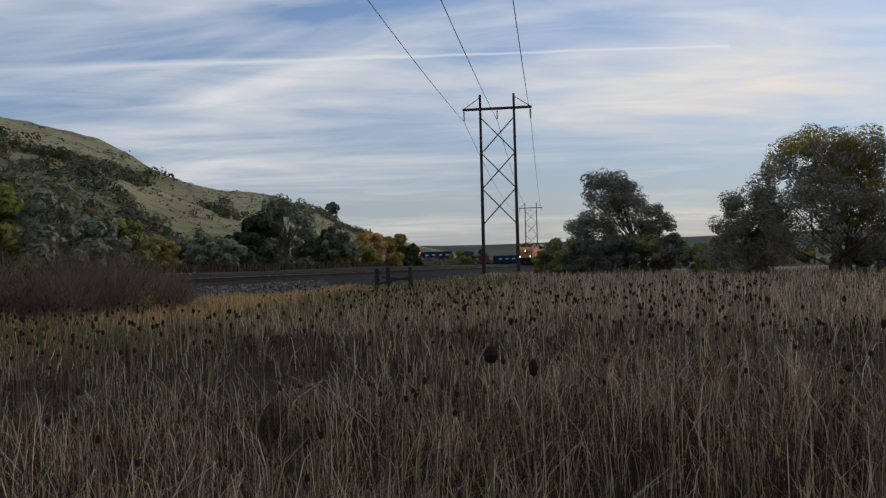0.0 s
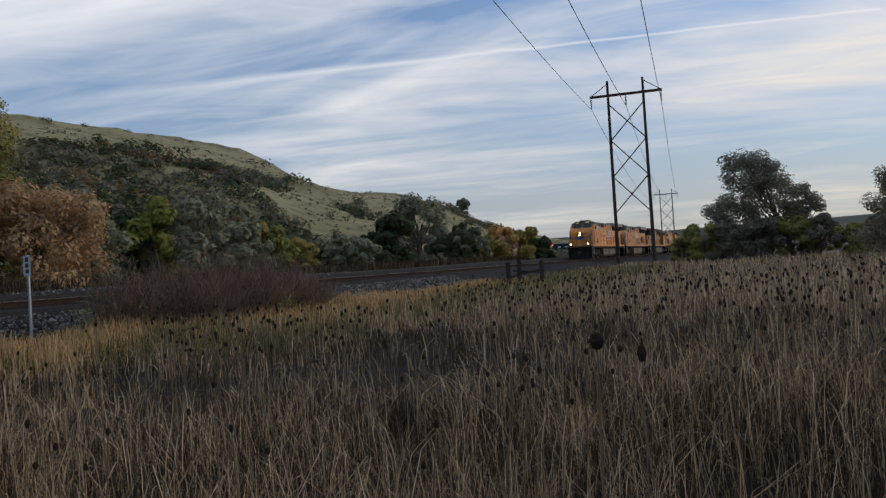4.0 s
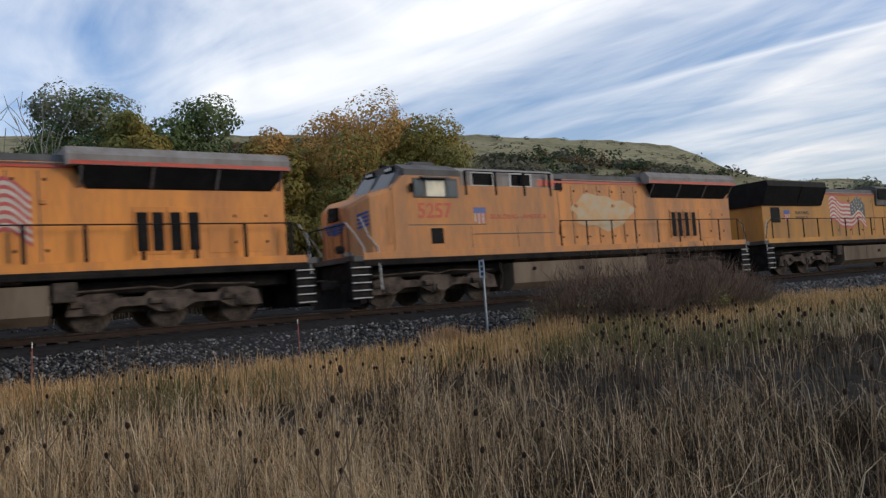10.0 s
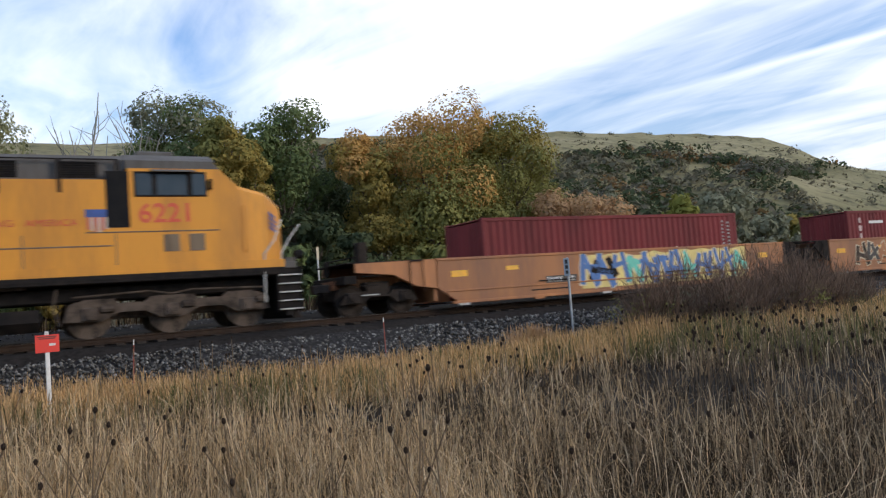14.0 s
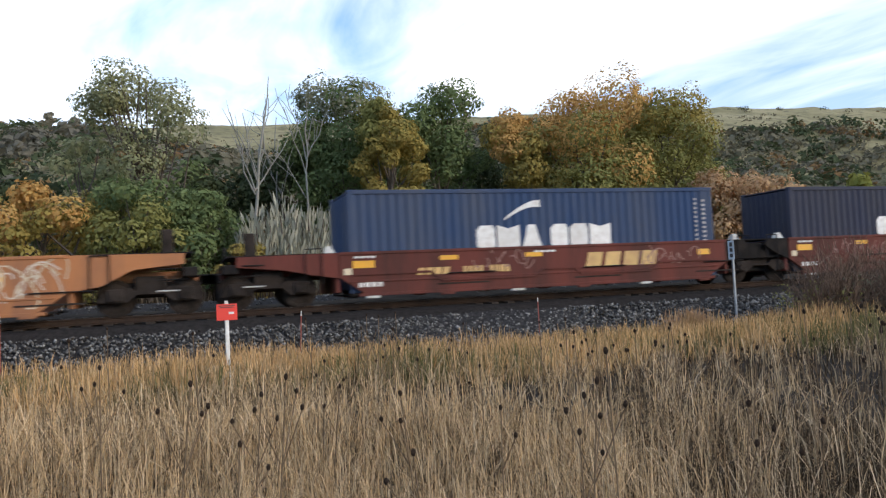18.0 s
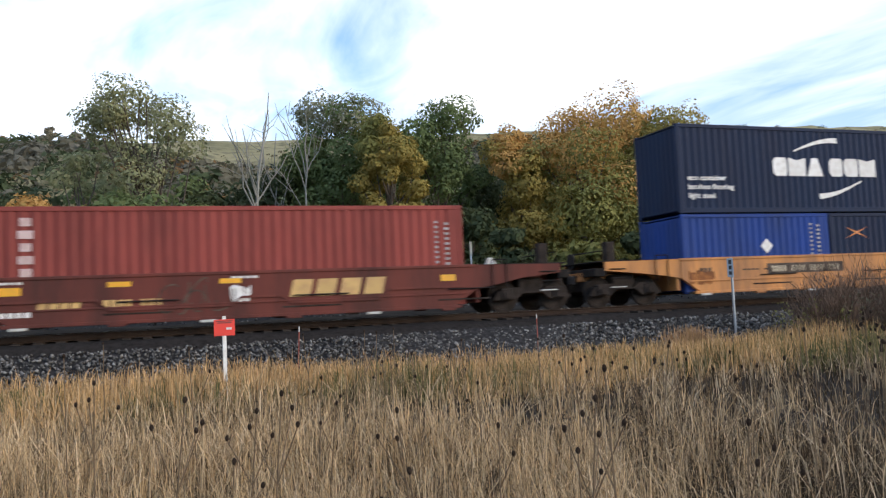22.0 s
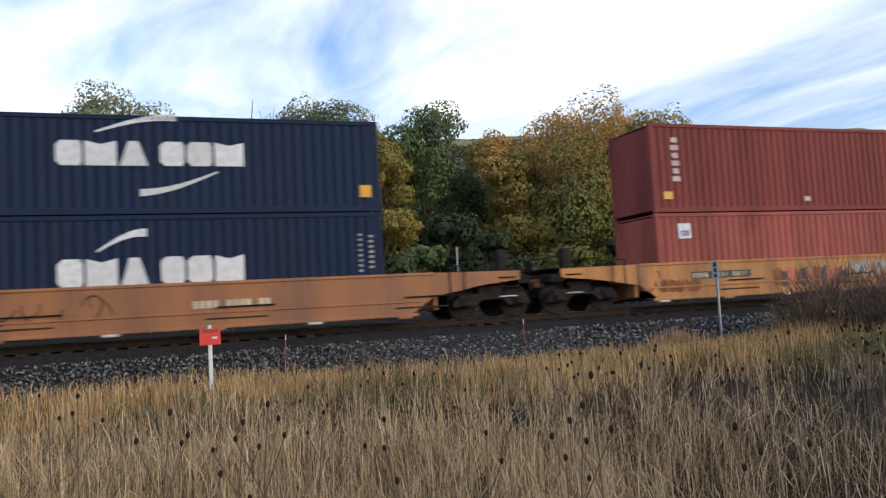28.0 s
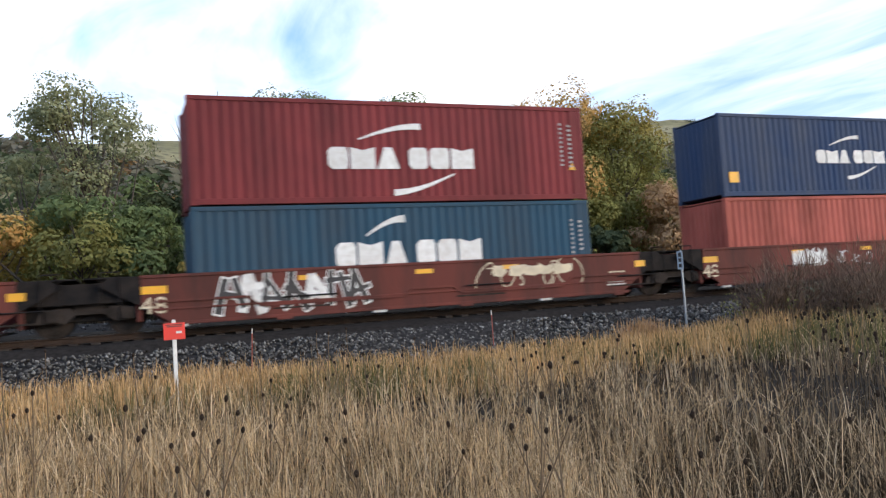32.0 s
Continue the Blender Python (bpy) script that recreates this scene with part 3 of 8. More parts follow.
def ground_z(x, y):
    x, y = np.asarray(x, float), np.asarray(y, float)
    z = GROUND + 0.18 * (lattice(x / 9, y / 9) - 0.5) + 0.05 * (lattice(x / 1.7, y / 1.7, 3) - 0.5)
    z = z + 0.25 * smooth(x, 20, 90)
    z = z + (0.12 - GROUND) * smooth(y, 19.5, 26.5)
    crest = np.interp(x, [c[0] for c in CREST], [c[1] for c in CREST]) * CREST_Y
    s = np.clip((y - 50) / (CREST_Y - 50), 0, 1)
    rise = s ** 1.12 + 0.05 * np.sin(s * math.pi) ** 2 * smooth(x, 260, 120)
    rise = np.where(y > CREST_Y, 1 - 0.25 * smooth(y, CREST_Y, 420), rise)
    rise = rise * (1 - 0.22 * smooth(x - 2 * y, 0, 90)) * np.interp(x / np.maximum(y, 1.0), NOSE[0], NOSE[1])    # a saddle, then the bluff's blunt nose
    gully = (lattice(x / 30 + 0.012 * y, y / 95, 5) - 0.5) * 9 + (lattice(x / 11, y / 30, 6) - 0.5) * 3
    mask = smooth(y, 52, 85) * (1 - smooth(y, 120, CREST_Y - 4)) * smooth(crest, 4, 20)
    rough_top = (lattice(x / 6, y / 6, 8) - 0.5) * 0.9 * smooth(y, 80, 140) * smooth(crest, 4, 20)
    r = np.hypot(x, y)
    far = smooth(r, 1100, 2300) * (54 + 26 * lattice(x / 420, y / 420, 9)) + smooth(r, 500, 900) * smooth(y, 60, -400) * 6
    return z + crest * rise + gully * mask + rough_top + far * (x > 0)


def inside(x, y, outline):
    """Which spots of the plan lie within an outline."""
    hit = np.zeros(np.shape(x), bool)
    for (x0, y0), (x1, y1) in zip(outline, outline[1:] + outline[:1]):
        cross = (y0 > y) != (y1 > y)
        hit ^= cross & (x < x0 + (y - y0) * (x1 - x0) / (y1 - y0 if y1 != y0 else 1.0))
    return hit


def land():
    span = lambda *ps: np.concatenate([np.arange(a, b, s) for a, b, s in ps])
    xs = span((-900, -60, 40), (-60, 120, 2.5), (120, 520, 6), (520, 1000, 20), (1000, 4300, 100))
    ys = span((-2500, -200, 100), (-200, -40, 10), (-40, 19, 2.5), (19, 60, 1.5), (60, 190, 3.5), (190, 500, 20), (500, 3300, 100))
    gx, gy = np.meshgrid(xs, ys, indexing="ij")
    v = np.stack([gx, gy, ground_z(gx, gy)], -1).reshape(-1, 3)
    n = len(ys)
    i = (np.arange(len(xs) - 1)[:, None] * n + np.arange(n - 1)[None]).ravel()
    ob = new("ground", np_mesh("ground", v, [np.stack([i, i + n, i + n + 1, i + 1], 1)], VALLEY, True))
    tagged(ob, "dry grassy valley floor rising to a brown bluff", "ground", kind="structure")


land()

# ---- the railway: bed, ties, rails ----
BED = ((17.75, -1.6), (18.2, -1.34), (19.2, -0.96), (20.3, -0.5), (21.0, -0.24), (21.5, -0.2), (22.1, -0.21), (22.83, -0.22), (23.6, -0.21), (24.2, -0.2), (24.7, -0.24), (25.6, -0.3), (26.6, 0.0), (27.6, 0.2), (29.5, 0.24), (31.0, 0.2), (32.0, -0.2))


def track_bed():
    xs = np.concatenate([np.arange(-60, 60, 0.5), np.arange(60, 460, 4)])
    prof = np.array(BED)
    fine = np.interp(np.linspace(0, 1, 60), np.linspace(0, 1, len(prof)), np.arange(len(prof)))
    py, pz = np.interp(fine, range(len(prof)), prof[:, 0]), np.interp(fine, range(len(prof)), prof[:, 1])
    gx, gy = np.meshgrid(xs, py, indexing="ij")
    gz = np.broadcast_to(pz, gx.shape) + 0.07 * (lattice(gx * 1.6, gy * 1.6, 21) - 0.5) + 0.12 * (lattice(gx / 3, gy / 2, 22) - 0.5) * ((gy < 21) | (gy > 25))
    n = len(py)
    i = (np.arange(len(xs) - 1)[:, None] * n + np.arange(n - 1)[None]).ravel()
    ob = new("trackbed", np_mesh("trackbed", np.stack([gx, gy, gz], -1).reshape(-1, 3), [np.stack([i, i + n, i + n + 1, i + 1], 1)], BALLAST_BED, True))
    # strip round the rails: oil and the train's shade, both in its colour
    ob.data.materials.append(SHADED_OILY_BALLAST)
    mid = (py[:-1] + py[1:]) / 2
    ob.data.polygons.foreach_set("material_index", np.tile(((mid > 20.4) & (mid < 24.7)).astype(np.int32), len(xs) - 1))
    tagged(ob, "grey crushed stone railway embankment with sloping shoulders", "ballast", kind="structure")
    # loose stones on the shoulders
    k = 32000
    u = RNG.random(k)
    x = -13 + 62 * RNG.random(k) ** 1.35
    y = np.where(u < 0.86, 17.7 + 2.8 * RNG.random(k), 25.2 + 5.4 * RNG.random(k))
    z = np.interp(y, prof[:, 0], prof[:, 1]) + 0.0
    size = RNG.uniform(0.022, 0.058, k) * (1 + np.clip(x, 0, 50) / 60)
    base = np.array([(1, 0, 0), (0, 1, 0), (0, 0, 1), (-1, 0, 0), (0, -1, 0), (0, 0, -1)], float)
    jit = base[None] * RNG.uniform(0.55, 1.25, (k, 6, 1)) + RNG.normal(0, 0.2, (k, 6, 3))
    a = RNG.random(k) * 6.28
    ca, sa = np.cos(a)[:, None], np.sin(a)[:, None]
    jx = jit[..., 0] * ca - jit[..., 1] * sa
    jy = jit[..., 0] * sa + jit[..., 1] * ca
    v = np.stack([x[:, None] + jx * size[:, None], y[:, None] + jy * size[:, None], z[:, None] + (jit[..., 2] * 0.8 + 0.35) * size[:, None]], -1).reshape(-1, 3)
    f = np.array([(0, 1, 2), (1, 3, 2), (3, 4, 2), (4, 0, 2), (1, 0, 5), (3, 1, 5), (4, 3, 5), (0, 4, 5)])
    faces = (np.arange(k)[:, None, None] * 6 + f[None]).reshape(-1, 3)
    st = new("ballast_stones", np_mesh("ballast_stones", v, [faces], STONES))
    tagged(st, "angular grey ballast stones strewn over the track shoulder", "gravel", kind="stuff")


def rails():
    track = thing("railway_track", "single railway track of worn steel rails on dark wooden ties", "railway track", kind="structure")
    prof = ((-0.07, -0.172), (0.07, -0.172), (0.07, -0.155), (0.012, -0.13), (0.012, -0.05), (0.036, -0.035), (0.036, -0.006), (0.028, 0.0), (-0.028, 0.0), (-0.036, -0.006), (-0.036, -0.035), (-0.012, -0.05), (-0.012, -0.13), (-0.07, -0.155))
    for y in (TRACK_Y - 0.753, TRACK_Y + 0.753):
        s = Shape().loft([[(x, y + a, z) for a, z in prof] for x in (-80, 0, 80, 440)])
        part("rail", s, RAIL_RUST, track)
        part("rail_head", Shape().box(-80, 440, y - 0.034, y + 0.034, 0.0005, 0.004, 0.001), STEEL, track, "bright worn running surface of the rail")
    tie = Shape().box(-0.115, 0.115, -1.3, 1.3, -0.33, -0.176, 0.015).mesh("tie")
    for i in range(150):
        ob = part("tie", tie, TIE_WOOD, track)
        ob.location = (-16 + i * 0.5, TRACK_Y + random.uniform(-0.04, 0.04), random.uniform(-0.01, 0.006))
    rest = Shape()
    for i in range(500):
        x = 59 + i * 0.62
        rest.box(x - 0.115, x + 0.115, TRACK_Y - 1.3, TRACK_Y + 1.3, -0.33, -0.176, 0.0)
    tagged(part("distant_ties", rest, TIE_WOOD, track), kind="stuff")
    plate = Shape().box(-0.09, 0.09, -0.17, 0.17, -0.176, -0.160, 0.003).mesh("tie_plate")
    for i in range(0, 110):
        for y in (TRACK_Y - 0.753, ):
            ob = part("tie_plate", plate, RAIL_RUST, track)
            ob.location = (-14 + i * 0.5, y, 0)


track_bed()
rails()

# ---- vegetation ----


def leaf_cloud(centres, radii, per, size, flat=0.8, dome=False):
    """Leaf quads on the skins of rounded clumps, facing outwards and up; dome: upper halves alone. Returns verts and faces."""
    k = len(centres)
    per = np.asarray(per if np.ndim(per) else [per] * k)
    idx = np.repeat(np.arange(k), per)
    n = len(idx)
    d = RNG.normal(0, 1, (n, 3))
    if dome:
        d[:, 2] = np.abs(d[:, 2]) - 0.15
    d /= np.linalg.norm(d, axis=1)[:, None]
    lump = 1.0 + 0.16 * np.sin(d[:, 0] * 4.1 + idx) * np.sin(d[:, 1] * 3.7 + 2 * idx) + 0.12 * np.sin(d[:, 2] * 7.0 + idx)
    rr = radii[idx] * (0.66 + 0.34 * RNG.random(n) ** 0.5) * lump
    c = centres[idx] + d * rr[:, None] * np.array([1, 1, flat])
    nr = d * 0.9 + RNG.normal(0, 0.3, (n, 3)) + np.array([0, 0, 0.3])
    nr /= np.linalg.norm(nr, axis=1)[:, None]
    a = np.cross(nr, RNG.normal(0, 1, (n, 3)))
    a /= np.linalg.norm(a, axis=1)[:, None]
    b = np.cross(nr, a)
    s = (size * RNG.uniform(0.55, 1.3, n) * (radii[idx] if dome else 1.0))[:, None]
    v = np.stack([c - a * s, c + b * s * 0.6, c + a * s, c - b * s * 0.6], 1).reshape(-1, 3)
    return v, np.arange(4 * n).reshape(-1, 4)


def limb(shape, p, q, r0, r1, bend=0.12, steps=3):
    p, q = np.asarray(p, float), np.asarray(q, float)
    length = np.linalg.norm(q - p)
    last, rl = p, r0
    for i in range(1, steps + 1):
        t = i / steps
        c = p + (q - p) * t + (RNG.normal(0, bend * length / steps, 3) if i < steps else 0)
        r = r0 + (r1 - r0) * t
        shape.tube(tuple(last), tuple(c), rl, r, 5)
        last, rl = c, r


def tree(name, label, x, y, height, width, leaves, clumps=46, per=90, leaf=0.16, bark=None, low=0.12, clump_r=None, top=None, depth=None, lean=(0, 0), category="tree", skirt=0.75, bare=0.0, stout=1.0):
    """A tree or bush: tapered stem, limbs to every clump, a billowing crown of leaves with gaps and an uneven outline."""
    z0 = float(ground_z(x, y)) - 0.1
    clumps = int(clumps * (0.62 if per >= 150 else 0.66 if not bare else 1.25))
    ob = thing(name, label, category, at=pose(x, y, z0))
    depth = depth or width
    cr = clump_r or min(width, height * 0.8) * (0.185 if per >= 150 else 0.17 if not bare else 0.115)
    per, leaf = (int(per * 3.2), leaf * 1.2) if per >= 150 else (int(per * 1.9), leaf * 1.12)
    radii = cr * RNG.uniform(0.55, 1.35, clumps)
    h = RNG.random(clumps) ** 0.68
    ang = RNG.random(clumps) * 6.283
    env = np.sqrt(1.0 - ((h - 0.48) / 0.64) ** 2)
    env = np.where(h < 0.45, np.maximum(env, skirt), env)
    env *= 1.0 + 0.14 * np.sin(2.0 * ang + 6.0 * h + x) + 0.12 * np.sin(5.0 * ang - 9.0 * h + 2.3 * x)
    rf = env * RNG.random(clumps) ** 0.3
    crest = 1.0 - 0.10 * (0.5 + 0.5 * np.sin(3.0 * ang + x * 1.7)) - 0.16 * rf ** 2
    px, py = np.maximum(width / 2 - cr * 0.6, 0.2), np.maximum(depth / 2 - cr * 0.6, 0.2)
    pts = np.stack([rf * np.cos(ang) * px + lean[0] * h, rf * np.sin(ang) * py + lean[1] * h, height * (low + (1.0 - low) * h * crest)], 1)
    pts[:, 2] = np.clip(pts[:, 2], radii * 0.35, height - radii * 0.75)
    wood = Shape()
    r0 = max(0.05, height * 0.02) * stout
    stems = 1 if category == "tree" else 4
    for s in range(stems):
        bx = RNG.normal(0, 0.15 * stems) if stems > 1 else 0
        limb(wood, (0, 0, -0.1), (lean[0] * 0.5 + bx * 2, lean[1] * 0.5, height * 0.6), r0, r0 * 0.35, 0.05, 4)
    for p in pts[: min(clumps, 34 if stout == 1.0 else 22)]:
        h0 = max(0.3, p[2] * (RNG.uniform(0.35, 0.7) if stout == 1.0 else RNG.uniform(0.12, 0.45)))
        t = h0 / (height * 0.6)
        limb(wood, (lean[0] * 0.5 * min(t, 1), lean[1] * 0.5 * min(t, 1), min(h0, height * 0.58)), p, r0 * (0.32 if stout == 1.0 else 0.24), r0 * 0.07, 0.1 if stout == 1.0 else 0.16, 2 if stout == 1.0 else 4)
    part("trunk", wood, bark or BARK, ob)
    keep = RNG.random(clumps) >= bare
    pts, radii = pts[keep], radii[keep]
    per = (per * np.clip((radii / cr) ** 2, 0.4, 1.8)).astype(int)
    v, f = leaf_cloud(pts, radii, per, leaf)
    v[:, 2] = np.maximum(v[:, 2], 0.05)
    me = np_mesh("crown", v, [f], LEAVES[leaves])
    if top:
        me.materials.append(LEAVES[top])
        up = np.repeat(pts[:, 2] / height + RNG.normal(0, 0.1, len(pts)), per)
        me.polygons.foreach_set("material_index", (up > (0.72 if top == "goldtop" else 0.8)).astype(np.int32))
    part("crown", me, None, ob)
    return ob


def plume_shrub(x, y, height, width, label):
    """A pale shrub of many upright feathery stems."""
    ob = thing("silver_shrub", label, "shrub", at=pose(x, y, float(ground_z(x, y)) - 0.1))
    n = 1500
    a, sp = RNG.random(n) * 6.283, RNG.random(n) ** 0.55
    base = np.stack([np.cos(a) * sp * width * 0.42, np.sin(a) * sp * width * 0.42, np.zeros(n)], 1)
    top = height * (1.0 - 0.38 * sp ** 2) * (0.72 + 0.28 * np.sin(a * 5 + sp * 9))
    base[:, 2] = top * RNG.uniform(0.0, 0.85, n)
    ln = RNG.uniform(0.35, 0.85, n)
    tip = base + np.stack([np.cos(a) * 0.18 * ln + RNG.normal(0, 0.08, n), np.sin(a) * 0.18 * ln, ln], 1)
    side = np.cross(tip - base, RNG.normal(0, 1, (n, 3)))
    side *= (RNG.uniform(0.035, 0.075, n) / np.linalg.norm(side, axis=1))[:, None]
    mid = base + (tip - base) * 0.6
    v = np.stack([base, mid + side, tip, mid - side], 1).reshape(-1, 3)
    part("crown", np_mesh("crown", v, [np.arange(4 * n).reshape(-1, 4)], LEAVES["palesilver"]), None, ob)
    wood = Shape()
    for i in range(7):
        t = 6.283 * i / 7
        limb(wood, (0, 0, 0), (math.cos(t) * width * 0.3, math.sin(t) * width * 0.3, height * 0.7), 0.05, 0.02, 0.08, 3)
    part("stem_clump", wood, BARK, ob)


def on_ray(angle, y):
    """The x at which a sight line, degrees from the track's direction, reaches y."""
    return y / math.tan(radians(angle))


def woods():
    T = tree
    # cottonwoods behind the track
    T("cottonwood_tree", "tall cottonwood turning gold with orange top beside the track", on_ray(60.6, 41), 41, 12.2, 8.6, "olive", 90, 210, 0.09, top="goldtop", low=0.05)
    T("cottonwood_tree", "broad cottonwood with yellow-green autumn leaves beside the track", on_ray(54.6, 42), 42, 11.9, 8.0, "olive", 90, 210, 0.09, top="gold", low=0.05)
    T("cottonwood_tree", "tall cottonwood with orange crown behind its neighbours", on_ray(57.8, 44), 44, 12.6, 6.4, "gold", 60, 210, 0.09, top="goldtop", low=0.1)
    T("cottonwood_tree", "golden-leaved cottonwood standing in the thicket", on_ray(64.6, 42), 42, 10.6, 5.4, "gold", 60, 180, 0.09, top="goldtop", low=0.08)
    T("cottonwood_tree", "dense green cottonwood with grey-green top", on_ray(77.9, 45), 45, 13.2, 7.4, "green", 80, 210, 0.092, top="silver", low=0.1)
    T("cottonwood_tree", "olive cottonwood with yellowing lower leaves", on_ray(74.4, 40), 40, 11.0, 4.6, "gold", 56, 180, 0.09, top="olive", low=0.08)
    T("cottonwood_tree", "dark green rounded cottonwood", on_ray(70.9, 44), 44, 12.3, 6.6, "green", 80, 210, 0.092, low=0.08)
    T("cottonwood_tree", "thin-crowned pale cottonwood beside dead trunks", on_ray(90.4, 44), 44, 13.0, 6.4, "paleolive", 46, 160, 0.08, top="paleolive", low=0.5, lean=(-1.2, 0), bare=0.22)
    T("cottonwood_tree", "slender grey-green cottonwood behind the shrubs", on_ray(95.2, 46), 46, 9.6, 3.6, "paleolive", 22, 60, 0.12, low=0.3)
    for a, y, h, w, mt in ((69, 49, 9.5, 6, "darkgreen"), (66.8, 50, 9.3, 5, "darkgreen"), (82, 47, 9.0, 6, "darkgreen"), (76, 50, 9, 7, "darkgreen"), (86, 48, 8.8, 6, "darkgreen"), (89.5, 50, 9.2, 7, "green"), (93.5, 48, 8, 6, "green"),
                           (63, 48, 8, 6, "darkgreen"), (57.5, 48, 8, 7, "darkgreen"), (79.5, 41, 5, 5, "darkgreen"), (68.5, 40, 5.6, 6, "darkgreen"), (99, 50, 8, 7, "darkgreen"), (103, 46, 8, 7, "olive")):
        T("thicket_tree", "dark green leafy tree in the thicket below the bluff", on_ray(a, y), y, h, w, mt, 44, 76, 0.16, low=0.03, skirt=0.95)
    # bushes nearest the track
    for a, y, h, w in ((83.9, 34, 4.6, 2.4), (82.2, 34.5, 5.2, 3.0), (80.3, 35, 5.0, 2.8), (78.3, 35.5, 4.7, 2.8)):
        plume_shrub(on_ray(a, y), y, h, w, "pale silver-leaved shrub of upright stems by the track")
    T("shrub", "leafy light green shrub behind the ballast", on_ray(87.5, 35), 35, 5.2, 4.0, "green", 40, 148, 0.095, low=0.04, category="shrub", skirt=0.95)
    T("shrub", "green and yellow shrub behind the ballast", on_ray(92.0, 35), 35, 5.6, 4.6, "olive", 44, 148, 0.095, top="green", low=0.04, category="shrub", skirt=0.95)
    T("shrub", "orange-gold autumn shrub behind the ballast", on_ray(97.5, 36), 36, 5.6, 4.6, "gold", 44, 148, 0.095, top="goldtop", low=0.04, category="shrub", skirt=0.95)
    T("shrub", "orange-gold autumn shrub behind the ballast", on_ray(102.5, 38), 38, 6.0, 5.0, "rusty", 44, 148, 0.095, top="goldtop", low=0.04, category="shrub", skirt=0.95)
    T("shrub", "small rusty dry shrub", on_ray(85.0, 33.5), 33.5, 2.6, 2.4, "gold", 24, 80, 0.10, low=0.04, category="shrub", skirt=0.95)
    T("shrub", "rounded bush with rusty brown and orange leaves", on_ray(50.4, 37), 37, 6.3, 6.6, "rusty", 84, 148, 0.10, top="rusty", low=0.03, category="shrub", skirt=0.98)
    T("shrub", "grey-leaved bush behind the rusty bush", on_ray(47.2, 40), 40, 6.6, 4.5, "silver", 40, 90, 0.14, low=0.03, category="shrub", skirt=0.95)
    for a, y, h, w, mt, tp in ((56.5, 35, 3.6, 4, "darkgreen", None), (61.5, 35, 3.4, 4, "olive", None), (66.5, 36, 4.0, 4, "darkgreen", None), (71, 36, 3.4, 4, "green", None), (75.5, 36, 3.2, 3.4, "darkgreen", None), (43.2, 40, 6.2, 4.2, "lime", "lime"), (45, 42, 5.5, 5, "darkgreen", None),
                               (40.2, 39, 6.8, 6.6, "silver", "silver"), (37.6, 39, 5.4, 5.4, "silver", None), (35.6, 40, 4.6, 5.0, "olive", "gold"), (33.4, 42, 3.6, 5.0, "gold", None), (31.2, 44, 4.0, 5.5, "darkgreen", None), (29.8, 40, 4.4, 5.5, "silver", None), (28, 42, 4.6, 5, "darkgreen", None),
                               (26.8, 41, 6.4, 6, "darkgreen", None), (25.0, 40, 8.8, 8.6, "silver", "silver"), (22.7, 42, 6.0, 7, "darkgreen", None), (21.3, 40, 5.4, 6, "silver", None), (20.2, 40, 5.2, 6.5, "gold", None), (18.9, 41, 5.8, 7, "rusty", "goldtop"), (17.8, 42, 5.8, 7, "gold", "gold"), (16.9, 42, 5.0, 6, "darkgreen", None), (16.2, 43, 4.6, 5, "darkgreen", None)):
        T("thicket_shrub", {"silver": "grey-green shrub along the foot of the bluff", "gold": "yellow autumn shrub along the track", "rusty": "orange autumn shrub along the track", "lime": "bright yellow-green shrub below the bluff"}.get(mt, "dark leafy shrub along the foot of the bluff"), on_ray(a, y), y, h, w, mt, 36, 80, 0.16 + on_ray(a, y) * 0.0012, top=tp, low=0.03, category="shrub", skirt=0.97)
    # right-hand thicket beyond the field
    T("willow_shrub", "soft rounded grey-green willow bush by the field", 89, 4.9, 7.6, 7.6, "softgrey", 110, 120, 0.11, clump_r=0.95, low=0.03, category="shrub", skirt=0.98)
    T("willow_tree", "leaning grey-green willow above a dark thicket", 87, -1.0, 11.6, 6.4, "grey", 70, 100, 0.11, low=0.3, clump_r=0.95, top="softgrey", lean=(0, 4.6), bare=0.15, stout=1.5)
    T("willow_tree", "small thin-leaved willow at the end of the thicket", 88, -1.9, 8.0, 3.8, "grey", 36, 90, 0.11, low=0.3, clump_r=0.7, bare=0.15, stout=1.3)
    for yy, h, w, mt in ((9.6, 3.2, 3.8, "olive"), (7.6, 4.2, 4.6, "olive"), (4.9, 4.6, 4.8, "sage"), (2.2, 4.4, 4.6, "sage"), (-0.6, 4.5, 4.8, "olive"), (-3.2, 4.3, 4.6, "sage"), (-5.8, 3.2, 3.8, "olive")):
        T("thicket_shrub", "dark tangled shrub at the field's edge", 84.5 + RNG.uniform(-1.0, 1.0), yy, h, w, mt, 40, 100, 0.13, low=0.03, category="shrub", skirt=0.98)
    T("willow_tree", "old half-bare willow with arching limbs and fading leaves", 68.5, -15.2, 11.9, 13.0, "grey", 190, 140, 0.085, top="gold", low=0.1, clump_r=0.95, bare=0.12, stout=1.6)
    T("willow_tree", "old half-bare willow with golden inner leaves", 69, -16.2, 10.3, 6.6, "gold", 50, 100, 0.11, top="gold", low=0.34, bare=0.1, stout=1.4)
    T("willow_tree", "old half-bare willow with arching limbs and fading leaves", 66, -24, 12.5, 9.0, "grey", 70, 84, 0.11, top="softgrey", low=0.25, bare=0.2, stout=1.8)
    T("willow_tree", "round bare-twigged tree by the field", 71.5, -8.9, 7.5, 6.2, "grey", 100, 130, 0.08, low=0.05, clump_r=0.75, bare=0.05, skirt=0.85)
